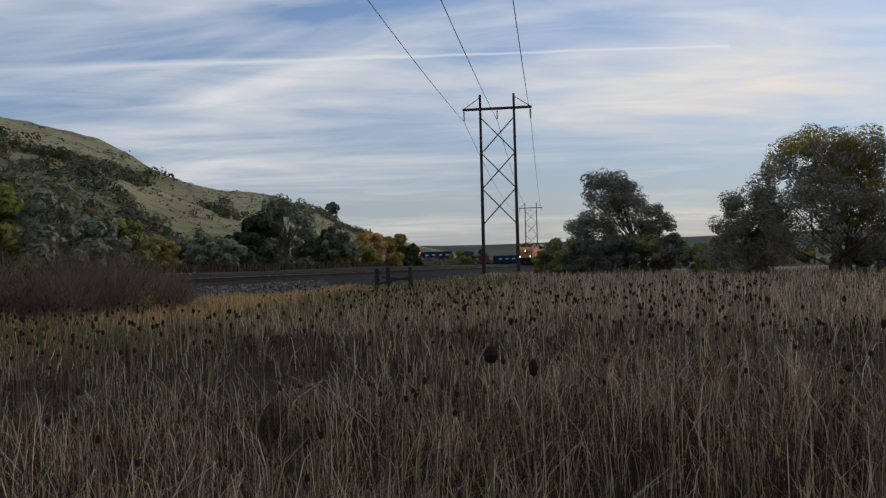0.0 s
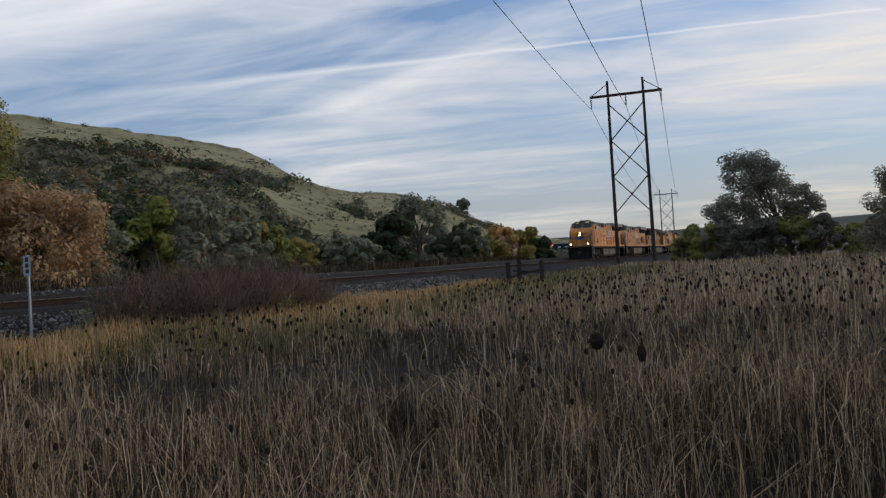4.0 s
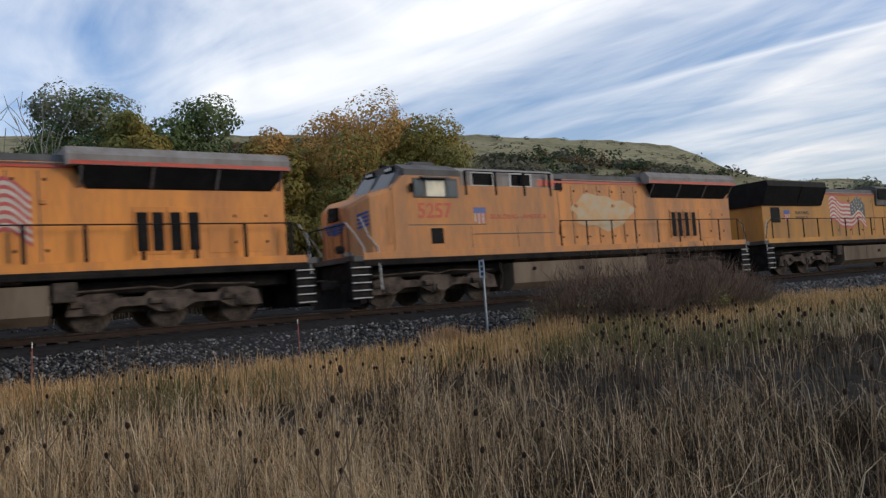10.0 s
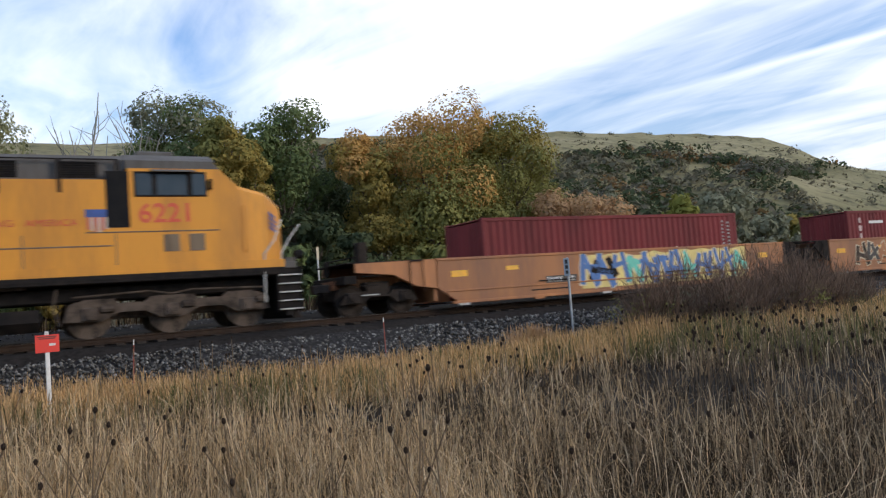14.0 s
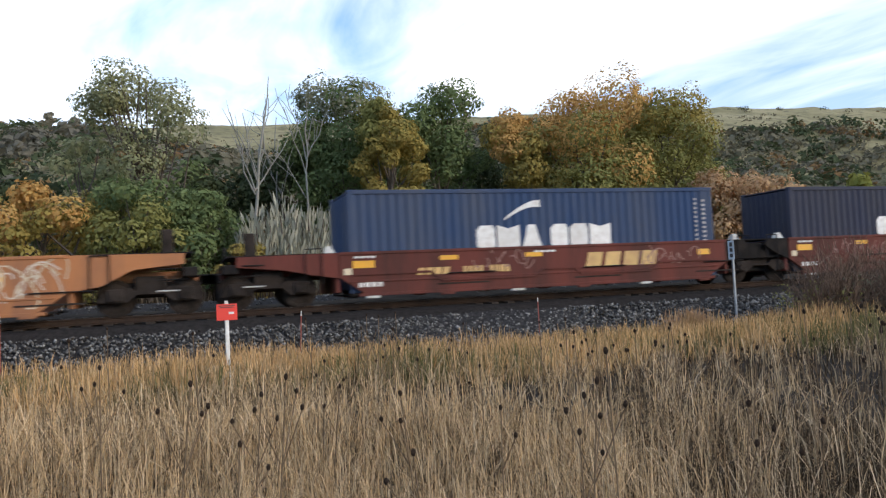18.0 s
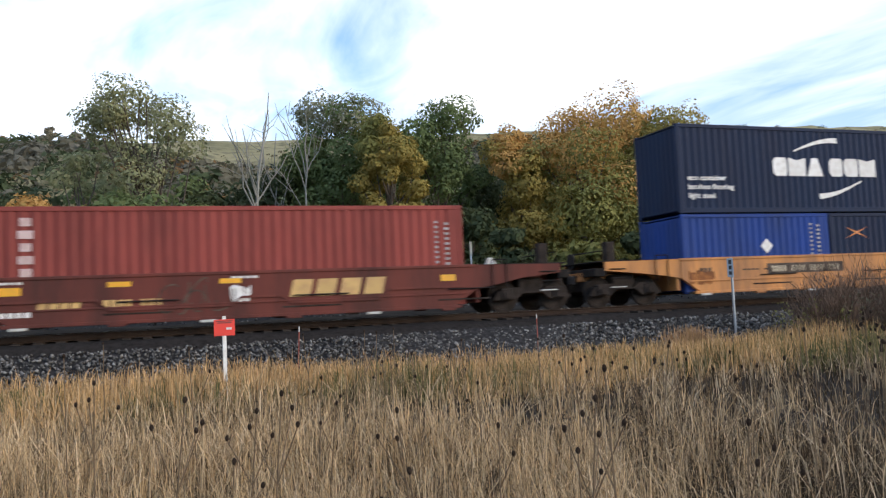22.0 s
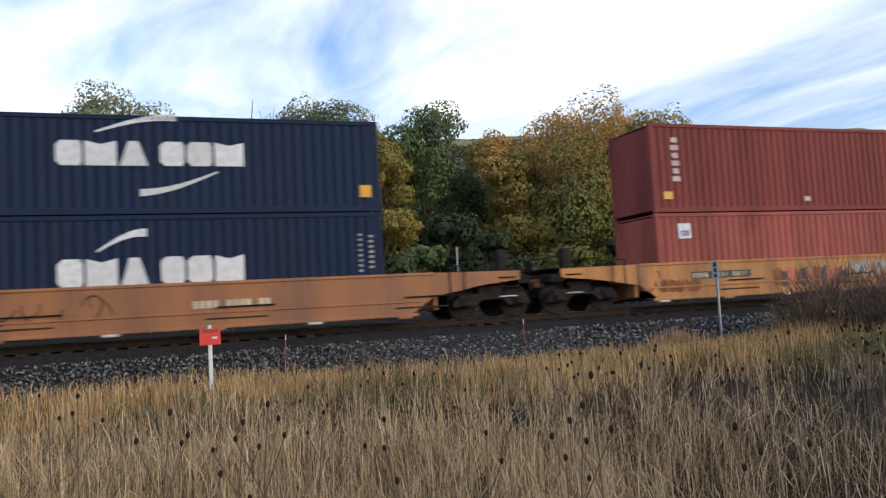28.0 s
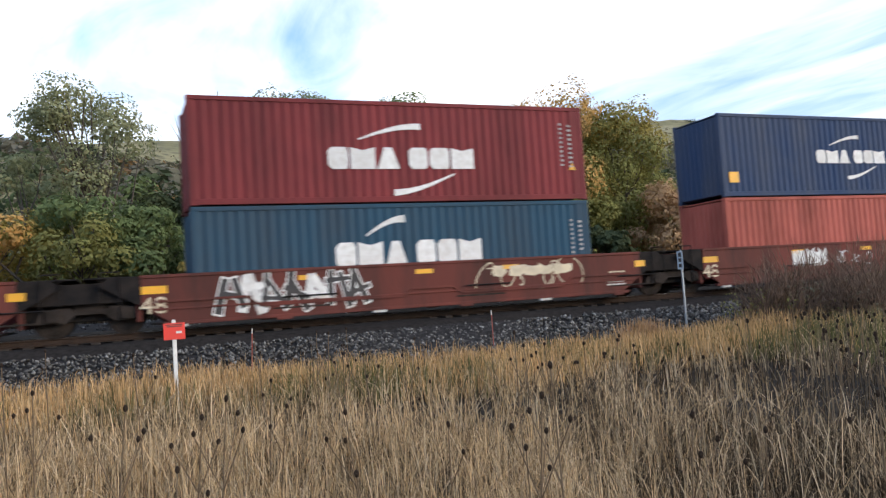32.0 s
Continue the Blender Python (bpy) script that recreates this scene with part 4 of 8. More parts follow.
    for yy, h in ((-10.4, 4.6), (-17.5, 3.2), (-20.5, 3.8), (-23.5, 4.4), (-27, 5)):
        T("thicket_shrub", "dry brown shrub beneath the willows", 72, yy, h, 4.0, "sage", 30, 80, 0.13, low=0.03, category="shrub", skirt=0.97)
    for i in range(16):
        T("far_shrub", "olive shrub at the far side of the field", 150 + RNG.uniform(-20, 60), -12 - i * 4.2 + RNG.uniform(-2, 2), RNG.uniform(4, 7), RNG.uniform(6, 9), ("olive", "brush", "gold", "darkgreen")[i % 4], 24, 50, 0.35, low=0.03, category="shrub", skirt=0.97)
    for i in range(14):
        T("far_shrub", "olive shrub along the distant track", 190 + i * 22 + RNG.uniform(-8, 8), (12 if i % 2 else 44) + RNG.uniform(-8, 8), RNG.uniform(3, 6), RNG.uniform(6, 10), ("olive", "gold", "darkgreen")[i % 3], 20, 50, 0.4, low=0.03, category="shrub", skirt=0.97)
    T("crest_tree", "lone rounded tree on the end of the bluff", on_ray(21.6, 120), 120, 7.2, 7.2, "softgrey", 40, 80, 0.30, low=0.1)
    for a, h in ((68.6, 4.6), (97.0, 4.2), (95.4, 2.6), (100.5, 3.2), (94.4, 2.4)):
        T("crest_tree", "small dark tree on the skyline of the bluff", on_ray(a, 168), 168, h, 3.4, "grey", 18, 50, 0.3, low=0.05)


def dead_tree(x, y, height, lean, forks=4, thick=0.15):
    """A bare bleached trunk that forks into a few slender limbs with twigs."""
    z0 = float(ground_z(x, y)) - 0.1
    ob = thing("dead_tree", "bleached leafless dead tree with forked limbs", "tree", group="dead trees", at=pose(x, y, z0))
    s = Shape()
    top = np.array([lean, 0, height])
    limb(s, (0, 0, 0), top * 0.62, thick, thick * 0.6, 0.06, 4)
    limb(s, top * 0.62, top, thick * 0.6, 0.02, 0.06, 4)
    part("trunk", s, DEAD_WOOD, ob)
    for i in range(forks):
        s = Shape()
        b = top * RNG.uniform(0.42, 0.7)
        e = b + np.array([(1 if i % 2 else -1) * height * RNG.uniform(0.05, 0.15), RNG.normal(0, height * 0.06), height * RNG.uniform(0.2, 0.36)])
        limb(s, b, e, thick * 0.42, 0.018, 0.09, 4)
        for j in range(4):
            m = b + (e - b) * RNG.uniform(0.35, 0.9)
            limb(s, m, m + np.array([RNG.normal(0, 0.5), RNG.normal(0, 0.4), RNG.uniform(0.5, 1.3)]), 0.022, 0.008, 0.08, 2)
        part("limb", s, DEAD_WOOD, ob)


def hill_brush():
    """Low brush over the bluff: thick in the gullies and on the lower slope, thin near the crest."""
    n = 30000
    x, y = RNG.uniform(-70, 430, n), 50 + 116 * RNG.random(n)
    wob, wob2 = 9 * (lattice(x / 13, y / 13, 33) - 0.5), 9 * (lattice(x / 11, y / 11, 35) - 0.5)
    scrub = inside(x + wob, y + wob2, SCRUB) * (0.55 + 0.45 * (lattice(x / 9, y / 9, 32) > 0.3))
    foot = smooth(y, 62, 54) * smooth(x, 340, 300)
    clump = sum(np.exp(-((x - a) / u) ** 2 - ((y - b) / v) ** 2) for a, b, u, v in ((181, 124, 4, 3), (177, 103, 6, 2.5), (168, 94, 5, 2.5), (149, 82, 3, 2), (130, 120, 4, 2), (112, 116, 4, 2), (236, 96, 10, 4), (258, 96, 10, 4), (232, 86, 7, 3), (280, 104, 12, 4)))
    crest = 0.10 * smooth(y, 158, 164) + 0.05 * (lattice(x / 14, y / 9, 31) > 0.62) * smooth(y, 150, 140)
    take = RNG.random(n) < np.clip(0.55 * scrub + 0.35 * foot + 0.7 * clump + crest * smooth(x, 240, 200) * smooth(x, 15, 45) * 0.35, 0, 1)
    spots = np.stack([x[take], y[take]], 1)[:7600]
    z = ground_z(spots[:, 0], spots[:, 1])
    hue = lattice(spots[:, 0] / 7, spots[:, 1] / 7, 36) * 0.75 + 0.25 * RNG.random(len(spots)) + 0.16 * smooth(spots[:, 0], 22, 2) * smooth(spots[:, 1], 118, 90)
    for key, lo, hi in (("brush", 0, 0.5), ("darkgreen", 0.5, 0.68), ("brushwarm", 0.68, 0.715), ("sage", 0.715, 1.3)):
        sel = (hue >= lo) & (hue < hi)
        r = RNG.uniform(0.8, 2.3, sel.sum()) * np.where(spots[sel, 1] > 140, 0.55, 1.0)
        c = np.stack([spots[sel, 0], spots[sel, 1], z[sel] + r * 0.1], 1)
        v, f = leaf_cloud(c, r, 30, 0.26, 0.85, True)
        ob = new("hillside_brush", np_mesh("hillside_brush", v, [f], LEAVES[key]))
        tagged(ob, {"brush": "dark low brush over the bluff", "darkgreen": "dark green brush in the gullies of the bluff", "brushwarm": "rusty autumn brush on the bluff", "sage": "grey-brown scrub on the bluff"}[key], "brush", kind="stuff")
    # small sage tufts over the open grass
    n = 2500
    x, y = RNG.uniform(-40, 420, n), 60 + 88 * RNG.random(n)
    c = np.stack([x, y, ground_z(x, y) + 0.15], 1)
    v, f = leaf_cloud(c, RNG.uniform(0.25, 0.75, n), 5, 0.3, 0.6)
    tagged(new("sage_tufts", np_mesh("sage_tufts", v, [f], LEAVES["tuft"])), "small dry sage tufts on the open slope", "brush", kind="stuff")


def twiggy_brush():
    """The leafless reddish shrubs that stand between the field and the track."""
    for i, (x, y, h, w) in enumerate(((16.9, 16.9, 1.6, 2.0), (18.0, 17.1, 2.0, 2.4), (19.8, 16.6, 2.05, 2.6), (21.8, 17.0, 2.1, 2.6), (23.8, 17.2, 2.1, 2.6), (25.8, 17.0, 1.8, 2.3), (20.8, 15.4, 1.7, 2.2), (23.0, 15.6, 1.6, 2.2), (18.6, 15.6, 1.5, 2.0))):
        ob = thing("bare_shrub", "leafless reddish-brown twiggy shrub in dry grass", "shrub", group="bare shrubs by the track", at=pose(x, y, float(ground_z(x, y)) - 0.05))
        n = 2300
        h *= 1.5 * (0.96 if x < 25 else 0.72)
        w *= 1.25
        a, sp = RNG.random(n) * 6.283, RNG.random(n) ** 0.55
        reach = RNG.uniform(0.15, 1.0, n) ** 0.8
        hh = h * (1.04 - 0.42 * sp ** 2) * (0.86 + 0.2 * np.sin(a * 3 + 4 * sp + x))
        p = np.stack([np.cos(a) * sp * (0.3 + 0.7 * reach) * w / 2, np.sin(a) * sp * (0.3 + 0.7 * reach) * w / 2, hh * reach * 0.8], 1)
        ln = RNG.uniform(0.22, 0.62, n)[:, None]
        way = np.stack([np.cos(a) * sp * 0.45, np.sin(a) * sp * 0.45, np.ones(n)], 1) + RNG.normal(0, 0.38, (n, 3))
        tip = p + way / np.linalg.norm(way, axis=1)[:, None] * ln
        side = np.cross(tip - p, RNG.normal(0, 1, (n, 3)))
        side /= np.linalg.norm(side, axis=1)[:, None]
        wd = RNG.uniform(0.005, 0.012, n)[:, None]
        v = np.stack([p - side * wd, p + side * wd, tip], 1).reshape(-1, 3)
        part("branching", np_mesh("branching", v, [np.arange(3 * n).reshape(-1, 3)], TWIGS), None, ob)
        m = 24
        c = np.stack([RNG.uniform(-w / 2, w / 2, m) * 0.85, RNG.uniform(-w / 2, w / 2, m) * 0.85, RNG.uniform(0.08, 0.5, m) * h], 1)
        v, f = leaf_cloud(c, np.full(m, 0.32), 30, 0.04)
        part("foliage", np_mesh("foliage", v, [f], LEAVES["olive" if i % 3 == 0 else "brush"]), None, ob)


woods()
dead_tree(on_ray(85.1, 41), 41, 11.6, 1.7, 7, 0.12)
dead_tree(on_ray(80.7, 42), 42, 11.0, 0.4, 5, 0.085)
dead_tree(on_ray(82.8, 45), 45, 10.4, 0.4, 3, 0.07)
hill_brush()
twiggy_brush()


def blades(name, label, x, y, height, width, mat, lean=0.3, curved=False):
    """Grass stalks that bend to a tip, one stuff mesh."""
    n = len(x)
    z = ground_z(x, y) - 0.02
    a = RNG.random(n) * 6.283
    bend = np.abs(RNG.normal(0, lean, n)) * height * np.where(RNG.random(n) < 0.14, 2.1, 1.0)
    face = RNG.random(n) * 6.283
    wx, wy = np.cos(face) * width / 2, np.sin(face) * width / 2
    dx, dy = np.cos(a) * bend, np.sin(a) * bend
    b0 = np.stack([x - wx, y - wy, z], 1)
    b1 = np.stack([x + wx, y + wy, z], 1)
    off = np.stack([wx, wy, np.zeros(n)], 1)
    lift = np.clip(bend / height, 0, 1.2)
    m = np.stack([x + dx * 0.18, y + dy * 0.18, z + height * 0.5], 1)
    m2 = np.stack([x + dx * 0.52, y + dy * 0.52, z + height * (0.82 - 0.05 * lift)], 1)
    tip = np.stack([x + dx, y + dy, z + height * (1 - 0.34 * lift)], 1)
    if curved:
        v, i = np.stack([b0, b1, m + off * 0.8, m - off * 0.8, m2 + off * 0.55, m2 - off * 0.55, tip], 1).reshape(-1, 3), np.arange(n) * 7
        faces = [np.stack([i, i + 1, i + 2, i + 3], 1), np.stack([i + 3, i + 2, i + 4, i + 5], 1), np.stack([i + 5, i + 4, i + 6], 1)]
    else:
        v, i = np.stack([b0, b1, m2 + off * 0.75, m2 - off * 0.75, tip], 1).reshape(-1, 3), np.arange(n) * 5
        faces = [np.stack([i, i + 1, i + 2, i + 3], 1), np.stack([i + 3, i + 2, i + 4], 1)]
    ob = new(name, np_mesh(name, v, faces, mat))
    return tagged(ob, label, "grass", kind="stuff")


def scatter(n, r0, r1, a0, a1, power=1.0, ymax=18.2):
    """Spots over the field round the path, thinning outwards."""
    u = RNG.random(n)
    r = (r0 ** power + u * (r1 ** power - r0 ** power)) ** (1 / power)
    a = np.radians(RNG.uniform(a0, a1, n))
    x, y = r * np.cos(a), r * np.sin(a)
    k = y < ymax + 0.5 * np.sin(x * 0.9)
    return x[k], y[k], r[k]


def meadow():
    for mat, nm, lab, share, h0, h1, lean, wk in ((STRAW, "straw_grass", "tall dry straw-coloured grass stalks", 0.72, 0.3, 0.95, 0.55, 1.1), (STRAW_DULL, "dead_grass", "grey-brown dead meadow grass with shade darkened into its colour", 0.52, 0.2, 0.62, 0.55, 1.2)):
        for n, r0, r1, w, p in ((132000, 1.5, 9, 0.0050, 1.25), (84000, 8, 24, 0.0125, 1.2), (44000, 22, 95, 0.040, 1.0)):
            k = 9
            x, y, r = scatter(int(n * share / k), r0, r1, -38, 112, p, 16.6)
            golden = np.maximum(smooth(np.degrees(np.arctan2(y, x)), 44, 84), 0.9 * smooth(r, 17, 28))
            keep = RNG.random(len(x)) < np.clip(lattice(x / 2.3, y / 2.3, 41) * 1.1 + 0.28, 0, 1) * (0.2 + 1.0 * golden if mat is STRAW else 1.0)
            x, y, r = np.repeat(x[keep], k), np.repeat(y[keep], k), np.repeat(r[keep], k)
            spread = 0.05 + 0.004 * r
            x, y = x + RNG.normal(0, 1, len(x)) * spread, y + RNG.normal(0, 1, len(x)) * spread
            tall = 0.5 + 0.42 * lattice(x / 2.6, y / 2.6, 43) + 0.38 * lattice(x / 0.7, y / 0.7, 44)
            h = RNG.uniform(h0, h1, len(x)) * tall * np.where(r < 9, np.clip(0.5 + 0.13 * r, 0.6, 1.0), np.clip(1.0 - (r - 9) * 0.025, 0.72, 1.0))
            wd = wk * w * RNG.uniform(0.5, 1.5, len(x)) * (r / ((r0 + r1) / 2)) ** 0.7
            if mat is STRAW:
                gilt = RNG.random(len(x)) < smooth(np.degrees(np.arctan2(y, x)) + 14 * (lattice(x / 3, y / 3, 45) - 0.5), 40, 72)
                if gilt.any():
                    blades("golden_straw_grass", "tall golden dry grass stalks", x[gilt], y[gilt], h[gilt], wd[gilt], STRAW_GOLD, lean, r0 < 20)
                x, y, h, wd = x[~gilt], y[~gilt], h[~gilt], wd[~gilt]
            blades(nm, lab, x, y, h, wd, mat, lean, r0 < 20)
    x, y, r = scatter(26000, 20, 95, -38, 46, 1.0, 16.6)
    blades("straw_grass", "pale dry grass over the far field", x, y, RNG.uniform(0.35, 0.8, len(x)), 0.028 * RNG.uniform(0.5, 1.5, len(x)) * (r / 45) ** 0.7, STRAW, 0.45)
    # the softer golden band along the foot of the embankment
    n = 54000
    x = -14 + 60 * RNG.random(n) ** 1.2
    y = 12.6 + 5.9 * RNG.random(n) ** 0.8 + 0.5 * np.sin(x * 0.8)
    g = lattice(x / 2.6, y / 1.3, 51) + np.where(y < 14.6, 0.12, -0.1)
    for mat, nm, lab, sel in ((GRASS_GOLD, "golden_grass", "soft golden grass along the foot of the embankment", g < 0.67), (GRASS_GREEN, "green_grass", "green grass tufts in the ditch beside the track", g >= 0.67)):
        xx, yy = x[sel], y[sel]
        blades(nm, lab, xx, yy, RNG.uniform(0.3, 0.85, len(xx)) * np.where(yy > 17.4, 0.7, 1.0) * (0.75 + 0.5 * lattice(xx / 0.8, yy / 0.8, 53)), RNG.uniform(0.009, 0.02, len(xx)), mat, 0.42)
    n = 9000
    x = 12 + 60 * RNG.random(n)
    y = 9 + 8 * RNG.random(n)
    blades("green_grass", "green weeds between the field and the shrubs", x, y, RNG.uniform(0.3, 0.75, n), RNG.uniform(0.015, 0.03, n), GRASS_GREEN, 0.3)
    n = 700
    x, y = 13.2 + RNG.normal(0, 0.35, n), 18.1 + RNG.normal(0, 0.2, n)
    blades("dry_weed", "dry orange-brown weeds at the foot of the embankment", x, y, RNG.uniform(0.35, 0.95, n), RNG.uniform(0.012, 0.03, n), LEAVES["rusty"], 0.4)
    n = 16000
    x = -20 + 120 * RNG.random(n)
    y = 30.5 + 9 * RNG.random(n)
    blades("far_grass", "dry grass beyond the track", x, y, RNG.uniform(0.3, 0.9, n), RNG.uniform(0.03, 0.06, n), STRAW_DULL, 0.3)


meadow()


def egg(shape, c, rx, rz, n=8, m=6):
    rings = []
    for j in range(m + 1):
        t = math.pi * (0.04 + 0.92 * j / m)
        rr = rx * math.sin(t) * (1.06 if j % 2 else 0.96)
        rings.append([(c[0] + rr * math.cos(6.283 * i / n), c[1] + rr * math.sin(6.283 * i / n), c[2] + rz * math.cos(t)) for i in range(n)])
    shape.loft(rings)


def teasels():
    """Dried teasels: the near ones single, the far ones in one mass."""
    protos = []
    for k in range(5):
        h = 0.95 + 0.15 * (k % 4)
        near = k == 4
        ob = thing("teasel", "dried teasel with dark spiny seed heads on a thin stem", "teasel", group="teasels in the meadow", at=pose(0, 0, -50))
        s = Shape()
        s.tube((0, 0, 0), (0.02, 0.01, h * 0.6), 0.006, 0.005, 5).tube((0.02, 0.01, h * 0.6), (0.03, 0.02, h), 0.005, 0.0035, 5)
        part("stem", s, TEASEL_STEM, ob)
        heads = [(0.03, 0.02, h + 0.02, 0.0125, 0.0195) if not near else (0.03, 0.02, h + 0.02, 0.027, 0.0225)]
        for j in range(0 if near else 1 + k % 3):
            a = 2.1 * j + k
            e = (0.03 + 0.16 * math.cos(a), 0.02 + 0.16 * math.sin(a), h * 0.86 + 0.04 * j)
            part("side_stem", Shape().tube((0.02, 0.01, h * 0.62), e, 0.004, 0.003, 5), TEASEL_STEM, ob)
            heads.append((e[0], e[1], e[2] + 0.012, 0.012, 0.018))
        for hx, hy, hz, rx, rz in heads:
            s = Shape()
            egg(s, (hx, hy, hz), rx, rz)
            part("seed_head", s, TEASEL_BROWN, ob)
        protos.append(ob)
    spots = [(2.83, 0.69, 1.383), (2.87, 0.535, 1.335)]
    for _ in range(100):
        r, a = RNG.uniform(3.6, 10.5), radians(RNG.uniform(-25, 100))
        spots.append((r * math.cos(a), r * math.sin(a), None))
    for i, (x, y, top) in enumerate(spots):
        p = protos[i % 4] if top is None else protos[4]
        base = float(ground_z(x, y))
        sc = 1.0 if top is None else (top + 0.03) / 0.98
        ob = copy_thing(p, pose(x, y, base, RNG.uniform(-6, 6) if top is None else 0, RNG.uniform(-6, 6) if top is None else 0, RNG.uniform(0, 360) if top is None else 200))
        if top is not None:
            ob.scale = (1.0 if i == 0 else 0.62, 1.0 if i == 0 else 0.62, sc)
    for p in protos:
        for o in (*p.children_recursive, p):
            bpy.data.objects.remove(o)
    s, st = Shape(), Shape()
    for _ in range(850):
        r, a = RNG.uniform(8, 24), radians(RNG.uniform(-8, 44))
        x, y = r * math.cos(a), r * math.sin(a)
        if y > 15 or float(lattice(np.array(x / 5), np.array(y / 5), 61)) < 0.45:
            continue
        z = float(ground_z(x, y))
        h = RNG.uniform(0.85, 1.28)
        st.tube((x, y, z), (x + RNG.normal(0, 0.05), y, z + h), 0.004, 0.003, 3)
        k = 1.0 + r / 45
        egg(s, (x, y, z + h + 0.02), 0.0145 * k, 0.023 * k, 6, 4)
    tagged(part("distant_teasel_heads", s, TEASEL_BROWN), "dark teasel seed heads across the meadow", "teasel", kind="stuff")
    tagged(part("distant_teasel_stems", st, TEASEL_STEM), "thin dry teasel stems across the meadow", "teasel", kind="stuff")


teasels()

# ---- the train: local x runs back along the train, near side is -y, z = 0 at the rail tops ----
TRAIN = []   # (object, distance behind the lead coupler, turn)
HW = 1.5
WHEELSETS = []   # (wheelset, its car, place on the car, radius)


def add_to_train(ob, q, turn=0):
    TRAIN.append((ob, q, turn))
    ob.matrix_basis = pose(165 + q, TRACK_Y, ob.matrix_basis.translation.z, 0, 0, turn)


def side_frame(xs, y, big):
    """The cast side of a truck, hung over its axle boxes."""
    s = Shape()
    z0, z1 = (0.42, 0.98) if big else (0.34, 0.72)
    a, b = xs[0] - (0.62 if big else 0.42), xs[-1] + (0.62 if big else 0.42)
    out = [(a, z0 + 0.02), (a + 0.12, z1 - 0.12), (a + 0.5, z1)]
    for p, q in zip(xs, xs[1:]):
        m = (p + q) / 2
        out += [(m - 0.45, z1), (m - 0.3, z1 - 0.13), (m + 0.3, z1 - 0.13), (m + 0.45, z1)]
    out += [(b - 0.5, z1), (b - 0.12, z1 - 0.12), (b, z0 + 0.02)]
    for p, q in reversed(list(zip(xs, xs[1:]))):
        m = (p + q) / 2
        out += [(q - 0.28, z0), (m + 0.32, z0 + 0.2), (m - 0.32, z0 + 0.2), (p + 0.28, z0)]
    s.prism(out, y - 0.09, y + 0.09)
    for x in xs:
        s.box(x - 0.2, x + 0.2, y - 0.15, y + 0.15, z0 + 0.02, z0 + 0.36, 0.03)
        s.tube((x, y - 0.2, z0 + 0.16), (x, y + 0.2, z0 + 0.16), 0.11, 0.11, 10)
    for p, q in zip(xs, xs[1:]):
        m = (p + q) / 2
        for k in (-0.14, 0, 0.14):
            s.tube((m + k, y, z0 + 0.2), (m + k, y, z1 - 0.12), 0.06, 0.06, 8)
    return s


def truck(parent, xs, big=True):
    """A truck: wheels, side frames, bolster, brake gear."""
    # well car trucks take the darker gear, shade painted in
    name, gear = "truck", TRUCK_DIRT if big else GEAR_DARK
    mid = (xs[0] + xs[-1]) / 2
    s = Shape().box(xs[0] - 0.3, xs[-1] + 0.3, -0.62, 0.62, 0.45, 0.85, 0.05).box(mid - 0.4, mid + 0.4, -1.0, 1.0, 0.5, 1.0, 0.05)
    ob = part(name, s, gear, parent)
    r = 0.53 if big else 0.46
    for x in xs:
        pair = Shape().tube((0, -0.9, 0), (0, 0.9, 0), 0.08)
        for y in (-0.76, 0.76):
            pair.wheel(0, y, 0, r, 0.13)
            for k in range(6):
                t = 1.0472 * k
                pair.tube((r * 0.52 * math.cos(t), y - 0.06, r * 0.52 * math.sin(t)), (r * 0.52 * math.cos(t), y + 0.06, r * 0.52 * math.sin(t)), 0.05, 0.05, 6)
        ws = part("wheelset", pair, gear, ob, at=pose(x, 0, r))
        WHEELSETS.append((ws, parent, x, r))
    for y in (-1.03, 1.03):
        part("side_frame", side_frame(xs, y, big), gear, ob)
    if big:
        for y in (-1.16, 1.16):
            part("brake_pipe", Shape().path([(xs[0] - 0.5, y, 1.05), (mid - 0.5, y, 1.1), (mid, y, 1.02), (mid + 0.6, y, 1.12), (xs[-1] + 0.4, y, 1.05)], 0.025), gear, ob)
            for x in xs:
                part("brake_cylinder", Shape().tube((x - 0.55, y, 0.72), (x - 0.25, y, 0.72), 0.1, 0.09, 8), gear, ob)
    return ob


